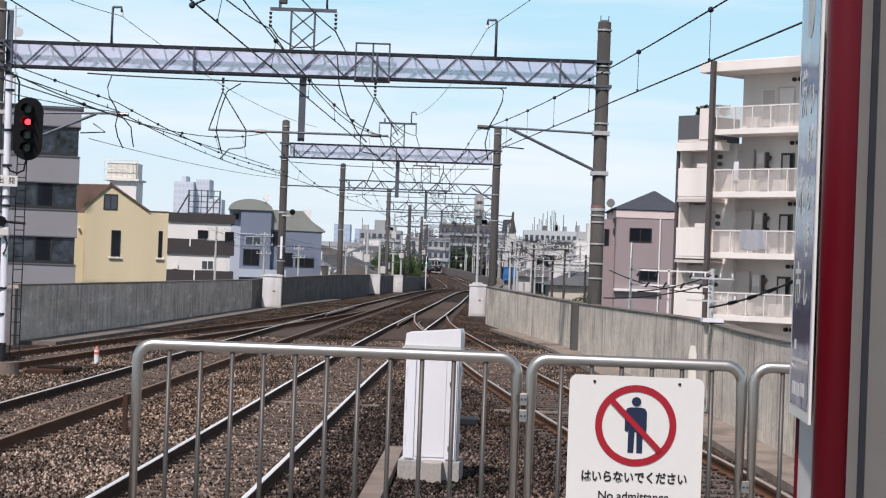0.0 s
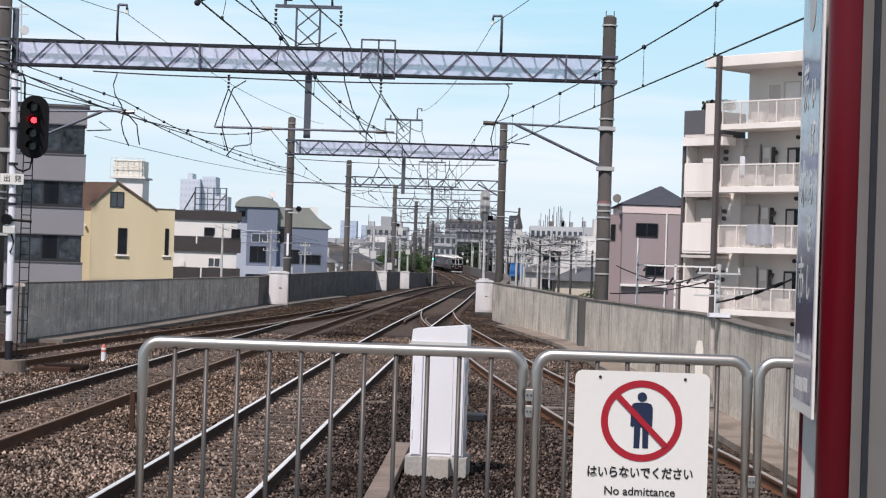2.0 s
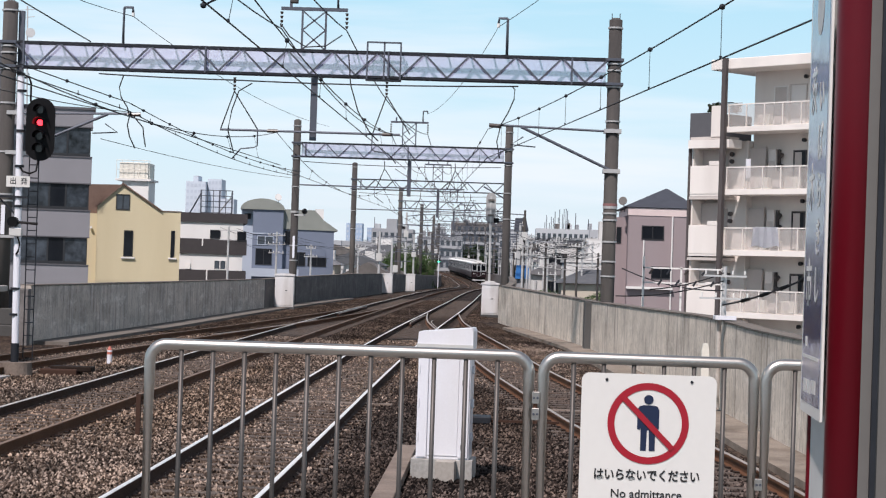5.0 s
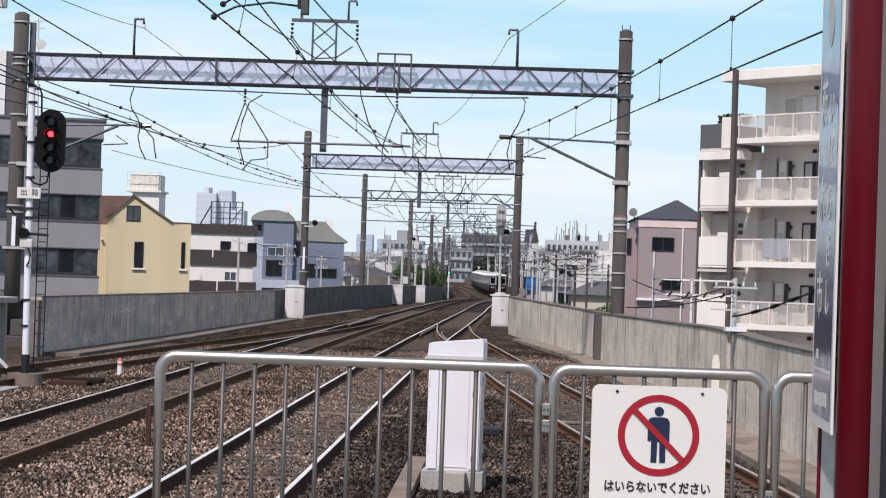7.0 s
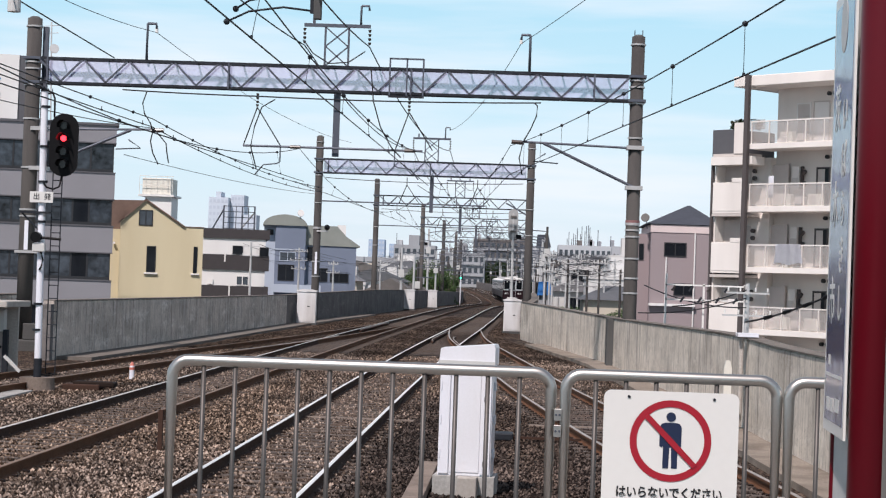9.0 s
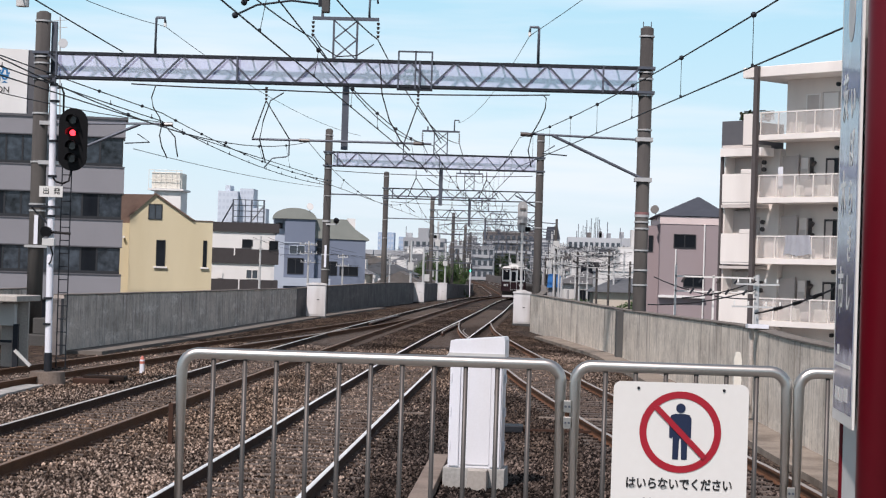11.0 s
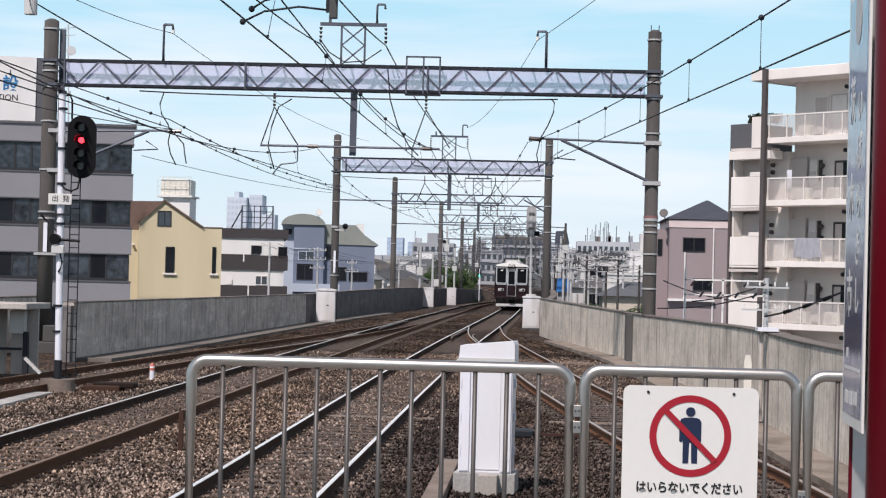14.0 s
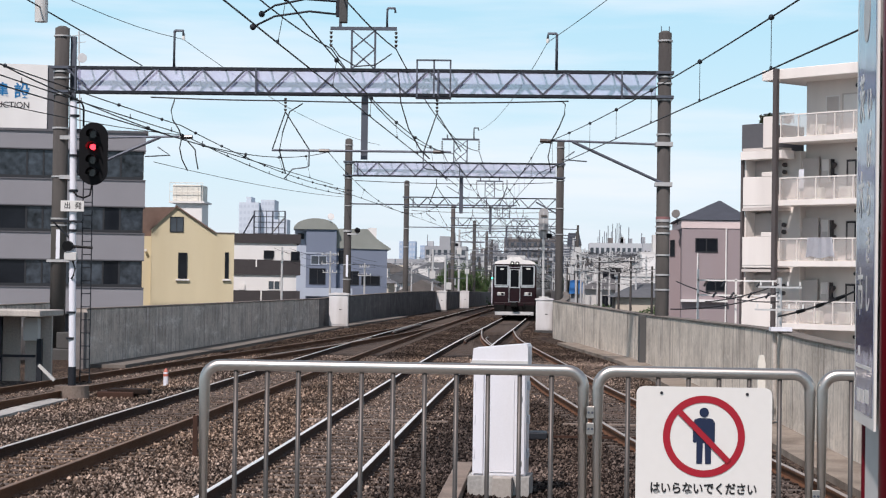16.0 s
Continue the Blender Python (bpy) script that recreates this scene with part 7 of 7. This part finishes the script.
    for q, r in zip(up, low):
        for i in range(1, 20, 2):
            bmesh.ops.create_uvsphere(bm, u_segments=8, v_segments=6, radius=0.05, matrix=Matrix.Translation(q[i]))
            p = (r[i] + r[i + 1]) / 2
            rod(bd, p, p + Vector((0, 0, 0.1)), 0.012, 5)
            rod(bd, p - Vector((0, 0.05, 0)), p + Vector((0, 0.05, 0)), 0.03, 6)
    tagged(part("clamp_set", bm, M_STEEL_D, w), kind="stuff")
    tagged(part("hanger_set", bd, M_STEEL_D, w), kind="stuff")
    # portals beyond carry brackets too
    for gy, gl, gr in GANTRIES[1:5]:
        f = thing("registration_tube", "grey steel registration tube hung under the beam on insulators", "bracket", "overhead fittings")
        cb, cc = spline(TRACK_B, gy), spline(TRACK_C, gy)
        z = 6.4 + rise(gy)
        part("tube", rod(B(), (gl, gy, z), (cc + 0.4, gy, z), 0.035, 6), M_STEEL, f)
        for x in (cb, cc):
            part("stay", tube(B(), [(x, gy, 8.1), (x, gy, 7.7), (x - 0.4, gy, z)], 0.025, 5), M_WIRE, f)
            part("stay", tube(B(), [(x, gy, 7.7), (x + 0.7, gy, z)], 0.02, 5), M_WIRE, f)
            part("steady_arm", tube(B(), [(x - 0.5, gy, z), (x - 0.5, gy, z - 0.5), (x, gy, z - 0.85)], 0.022, 5), M_STEEL, f)
        part("brace", rod(B(), (gr, gy, 6.2), (gr - 1.3, gy, 6.9), 0.04, 6), M_STEEL, f)
        wire("cross_feeder", "thin black cross feeder cable under the beam", [sag((gl + 0.4, gy - 0.2, 7.95), (gr - 0.4, gy - 0.2, 7.95), 0.12)], 0.02, M_WIRE)


# ---- small things by the tracks ----
def build_trackside():
    m = thing("marker_post", "short white marker post with red cap in the ballast", "marker post", at=(-9.15, 47.0, -0.15))
    part("post", rod(B(), (0, 0, 0), (0, 0, 0.34), 0.06, 12), M_WHITE, m)
    part("cap", rod(B(), (0, 0, 0.34), (0, 0, 0.43), 0.06, 12, 0.02), M_ORANGE, m, "red reflector cap")
    part("stripe", rod(B(), (0, 0, 0.24), (0, 0, 0.30), 0.063, 12), M_ORANGE, m, "red stripe")
    m = thing("stake", "short rusty brown stake beside the rail", "stake", at=(-5.13, 28.65, -0.17))
    part("shaft", box(B(), -0.035, 0.035, -0.03, 0.03, 0, 0.6, 0.006), M_RUST, m)
    m = thing("distance_post", "small white distance post by the parapet", "post", at=(3.84, 36.0, 0.0))
    part("post", prism(B(), [(-0.07, 0), (-0.07, 1.06), (-0.04, 1.2), (0.04, 1.2), (0.07, 1.06), (0.07, 0)], -0.06, 0.06), M_TANK, m)
    part("plate", box(B(), -0.05, 0.14, -0.075, -0.062, 0.84, 0.94), M_STEEL_D, m)
    m = thing("joint_cover", "white drain pipe fixed on the parapet joint", "pipe")
    part("pipe", rod(B(), (4.13, 36.5, 0), (4.13, 36.5, 1.66), 0.045, 10), M_CONC_L, m)
    part("cap", box(B(), 4.04, 4.42, 36.3, 36.7, 1.63, 1.70), M_WHITE, m)
    m = thing("drain_pipe", "white plastic pipe lying across the ballast", "pipe")
    part("pipe", tube(B(), [(-1.04, 20.3, -0.05), (0, 20.4, -0.05), (0.95, 20.6, -0.05)], 0.045, 10), M_WHITE, m)
    tr = thing("cable_trough", "brownish concrete cable trough with lids beside the cabinet", "cable trough")
    for i in range(7):
        y = 19.4 + i * 1.12
        x = -1.12
        part("lid", box(B(), x - 0.13, x + 0.11, y, y + 1.1, -0.2, -0.04, 0.012), M_TROUGH, tr)
    pt = thing("point_machine", "dark steel point machine with rodding between the rails", "point machine", at=(-1.15, 70.0, 0.0))
    part("case", box(B(), -0.15, 0.45, -0.4, 0.4, -0.1, 0.2, 0.03), M_STEEL_D, pt)
    part("rod", box(B(), -2.6, -0.15, -0.03, 0.03, -0.1, -0.05), M_STEEL_D, pt)
    pt = thing("point_machine", "dark steel point machine with rodding between the rails", "point machine", at=(0.6, 33.0, -0.15))
    part("case", box(B(), -1.5, -0.6, -0.25, 0.25, 0.0, 0.12, 0.02), M_STEEL_D, pt)
    part("rod", box(B(), -0.6, 1.2, -0.03, 0.03, 0.02, 0.06), M_RUST, pt)
    # wing and guard rails of the turnout
    for line, off, a, b, lab in ((TRACK_C, -0.62, 78, 92, "brown guard rail beside the running rail"), (TRACK_D, -0.62, 70, 84, "brown wing rail of the turnout"), (TRACK_B, -0.62, 88, 104, "brown guard rail beside the running rail"), (TRACK_A, 0.62, 62, 80, "brown guard rail beside the running rail")):
        g = thing("guard_rail", lab, "rail", "turnout rails")
        bm = B()
        pts = []
        for i in range(15):
            u = i / 14
            y = a + (b - a) * u
            c, s, _ = centre(line, y)
            flare = 0.12 * max(0, abs(u - 0.5) * 2 - 0.7) / 0.3
            pts.append(c + s * (off - math.copysign(flare, off)) + Vector((0, 0, -0.075)))
        tube(bm, pts, 0.062, 4)
        part("rail_bar", bm, M_RUST, g)
        part("worn_top", _tubes([[p + Vector((0, 0, 0.055)) for p in pts]], 0.018, 6), M_RAILB, g)
    # boarded crossing strips between the rails
    for line, y in ((TRACK_C, 36.4), (TRACK_D, 36.4)):
        c, s, _ = centre(line, y)
        k = thing("cable_duct", "pale concrete cable duct crossing under the rails", "cable duct", "cable ducts")
        part("cover", box(B(), c.x - 1.3, c.x + 1.3, y - 0.14, y + 0.14, c.z - 0.2, c.z - 0.135, 0.01), M_TROUGH, k)
    for i in range(7):
        y = 33.0 + i * 1.1
        tr2 = thing("trough_lid", "grey concrete cable trough lid lying in the ballast", "cable trough", "trough lids", at=(-10.05 - 0.02 * i, y, -0.17))
        part("slab", box(B(), -0.2, 0.2, 0, 1.07, 0, 0.07, 0.01), M_CONC, tr2)
    hp = thing("point_machine", "dark rusty point machine beside the signal footing", "point machine", at=(-9.3, 42.2, -0.17))
    part("case", box(B(), -0.35, 0.45, -0.3, 0.3, 0.0, 0.16, 0.03), M_RUST, hp)
    part("cover", box(B(), -0.15, 0.75, -0.2, 0.2, 0.1, 0.22, 0.03), M_CLIP, hp)
    # shed before the parapet
    sh = thing("trackside_shed", "low grey equipment shed with flat pale roof and steel brackets", "shed")
    part("roof", box(B(), -16.0, -11.5, 44.2, 46.4, 1.52, 1.66, 0.02), M_CONC_L, sh, "pale flat roof")
    for x in (-15.2, -14.0, -12.9, -12.15):
        part("panel", box(B(), x, x + 0.62, 45.4, 45.5, 0.0, 1.52), M_CONC_L, sh)
    part("meter_box", box(B(), -12.1, -11.75, 45.0, 45.25, 0.95, 1.48, 0.02), M_PANEL, sh, "light grey meter box")
    part("leg", box(B(), -11.78, -11.66, 45.0, 45.12, 0.0, 1.0), M_STEEL_D, sh)
    part("leg", box(B(), -12.72, -12.6, 45.0, 45.12, 0.0, 1.52), M_STEEL_D, sh)
    part("strut", bar(B(), (-13.4, 45.0, 0.6), (-11.8, 45.0, 0.6), 0.06, 0.06), M_STEEL_D, sh)
    part("strut", bar(B(), (-11.72, 45.0, 0.4), (-11.35, 45.0, 0.05), 0.07, 0.07), M_PANEL, sh)
    pb = thing("pole_footing", "grey concrete pole footing with conduit", "footing")
    part("block", box(B(), -15.3, -14.0, 59.4, 61.0, -0.3, 0.25, 0.03), M_CONC_D, pb)
    part("plinth", box(B(), -15.05, -14.3, 59.8, 60.75, 0.25, 0.75, 0.03), M_CONC_D, pb)
    wi = thing("wire_terminal", "grey can-shaped terminal on the feeder wire", "terminal")
    part("can", rod(B(), (-13.28, 50.6, 9.05), (-13.28, 50.6, 9.75), 0.17, 16), M_PANEL, wi)
    # clamps between the fence panels
    for x, z in ((0.141, 1.928), (0.141, 1.982), (0.885, 1.72)):
        c = thing("railing_clamp", "stainless clamp joining two railing panels", "clamp", "railing clamps")
        part("plate", box(B(), x - 0.013, x + 0.013, 6.572, 6.578, z - 0.02, z + 0.02, 0.002), M_STAINLESS, c)
        part("bolt", disc(B(), (x - 0.006, 6.568, z), 0.004, 0.008, 10), M_STEEL, c)
        part("bolt", disc(B(), (x + 0.006, 6.568, z), 0.004, 0.008, 10), M_STEEL, c)
    # small line-side signal far along
    s = thing("line_signal", "far line-side colour light signal showing green", "signal", at=(-7.6, 262, rise(262)))
    part("post", rod(B(), (0, 0, -0.2), (0, 0, 4.2), 0.07, 8), M_WHITE, s)
    part("backboard", box(B(), -0.25, 0.25, -0.05, 0.05, 3.1, 4.2, 0.1), M_BLACK, s)
    part("lamp", disc(B(), (0, -0.08, 3.35), 0.11, 0.06, 14), M_GREEN_LAMP, s, "lit green lamp")
    wp = thing("line_side_mast", "slender white line-side mast by the parapet", "mast", at=(-0.33, 109.6, rise(109)))
    part("post", rod(B(), (0, 0, -0.2), (-0.05, 0, 6.2), 0.075, 10), M_GALV, wp)
    out = [(-0.05 + 0.27 * math.cos(a), 6.13 + 0.27 * math.sin(a)) for a in np.linspace(0, math.pi, 13)] + [(-0.05 + 0.27 * math.cos(a), 5.0 + 0.27 * math.sin(a)) for a in np.linspace(math.pi, math.tau, 13)]
    part("backboard", prism(B(), out, -0.05, 0.09), M_PANEL_B, wp, "light grey back of a signal head")
    for z in (5.15, 5.98):
        part("back_bracket", box(B(), -0.2, 0.12, -0.12, -0.052, z - 0.05, z + 0.05), M_PANEL_D, wp)
    part("repeater_lamp", box(B(), 0.12, 0.42, -0.1, 0.1, 4.75, 5.0, 0.03), M_BLACK, wp, "small black repeater lamp")
    part("junction_box", box(B(), -0.26, 0.3, -0.2, 0.2, 0.9, 1.5, 0.03), M_PANEL, wp)
    for z in (1.9, 2.3, 2.7, 3.1, 3.5, 3.9, 4.3, 4.7):
        part("step_iron", box(B(), -0.2, 0.2, -0.05, 0.05, z, z + 0.05), M_STEEL_D, wp)


# ---- the place ----
build_ground()
build_parapet("wall_right", WALL_R, 1, M_WALL_R, "pale concrete parapet with rain streaks", [10, 36.6, 63.4], ((10, 1.5), (36.5, 1.54), (36.7, 1.61), (63.4, 1.39), (88.8, 1.5)), y1=88.8)
build_parapet("wall_right_far", WALL_R, 1, M_WALL_D, "dark concrete parapet along the far curve", [140, 200], ((88, 1.4), (140, 1.6)), y0=89.0)
build_parapet("wall_left", WALL_L, -1, M_WALL_L, "grey weathered concrete parapet with water stains", [97, 106, 140, 180], ((54, 1.48), (97, 1.31), (140, 1.5)), y0=54.6)
build_parapet("wall_left_recess", WALL_L_NEAR, -1, M_WALL_L, "grey weathered concrete parapet set back behind the pole", [20], ((0, 1.5), (70, 1.5)), y0=-40, y1=62.8)
build_kerb(WALL_R, -1, 0.0, 0.75, 0.1, "soil-stained concrete cable walkway along the parapet", 5, 80)
pil = thing("wall_pilaster", "dark stained concrete end pilaster, and added dark cover over the left wall end", "pilaster", kind="structure")
part("pier", box(B(), 2.84, 3.4, 62.2, 63.3, STREET, 1.5, 0.02), M_CONC_D, pil)
# Added dark block hides the sunlit end face of the left wall.
part("end_face_cover", box(B(), -13.22, -12.86, 54.2, 54.56, STREET, 1.46, 0.02), M_WALL_D, pil)
build_kerb(WALL_L, 1, 0.0, 1.0, 0.1, "grey concrete cable walkway along the parapet", 55, 130)
build_platform()
build_track(TRACK_C, -20, 590, (M_RAILHEAD, M_RAILHEAD), "main track with polished rails on concrete sleepers", (19, 62))
build_track(TRACK_B, -20, 590, (M_RAILMID, M_RAILDULL), "second main track with brown-sided rails on concrete sleepers", (20, 60))
build_track(TRACK_A, -20, 104, (M_RAILDULL, M_RAILDULL), "rusty siding track joining the main line by a turnout", (34, 62))
build_track(TRACK_D, -20, 96, (M_RAILB, M_RAILB), "rusty loop track that curves to join the main line", (22, 60))
for i, (gy, gl, gr) in enumerate(GANTRIES):
    build_gantry(gy, gl, gr, i == 0)
SUP = [12.0, 60.3, 107, 150, 195, 240, 290, 340, 390, 440]
build_catenary(TRACK_C, "contact wire, messenger and droppers above the main track", SUP, 5.3, 6.3, 440, 0.7, 0.2)
build_catenary(TRACK_B, "contact wire, messenger and droppers above the second track", SUP, 5.3, 6.3, 440, 1.0)
build_catenary(TRACK_D, "contact wire, messenger and droppers above the loop track", SUP, 5.72, 6.6, 107, 0.25, 1.07, 0.0, 0.74)
FENCE_TOP = 2.118
build_fence_panel(-1.153, 0.117, 6.6, FENCE_TOP, 11)
build_fence_panel(0.165, 0.865, 6.6, FENCE_TOP, 6)
build_fence_panel(0.905, 1.85, 6.6, FENCE_TOP, 9)
build_sign()
build_column()
build_cabinet()
build_line_box(-10.55, 99, 0.95, 1.8)
build_line_box(-0.24, 97, 0.83, 1.72)
build_line_box(-9.0, 164, 0.95, 1.75)
build_line_box(-7.9, 184, 0.85, 1.75)
build_signal()
build_office()
build_yellow_house()
build_white_house()
build_blue_house()
build_apartment()
build_pink_house()
build_neighbourhood()
build_trees()
build_roof_shrubs()
build_street_poles()
build_far_poles()
build_fittings()
build_trackside()
CARS = [build_car(i == 0) for i in range(6)]


def motions():
    """The train runs in on the main track, braking from half way on."""
    last = float(np.interp(124.5, RUN_Y, RUN_S))
    for i, car in enumerate(CARS):
        rows = []
        for k in range(33):
            left = 16.0 - k * 0.5
            brake = min(left, 9.5)
            gone = 16.5 * brake + 0.55 * brake ** 2 + 26.95 * (left - brake)
            rows.append((k * 0.5, car_pose(last + gone + i * CAR)))
        walk(car, rows)


motions()
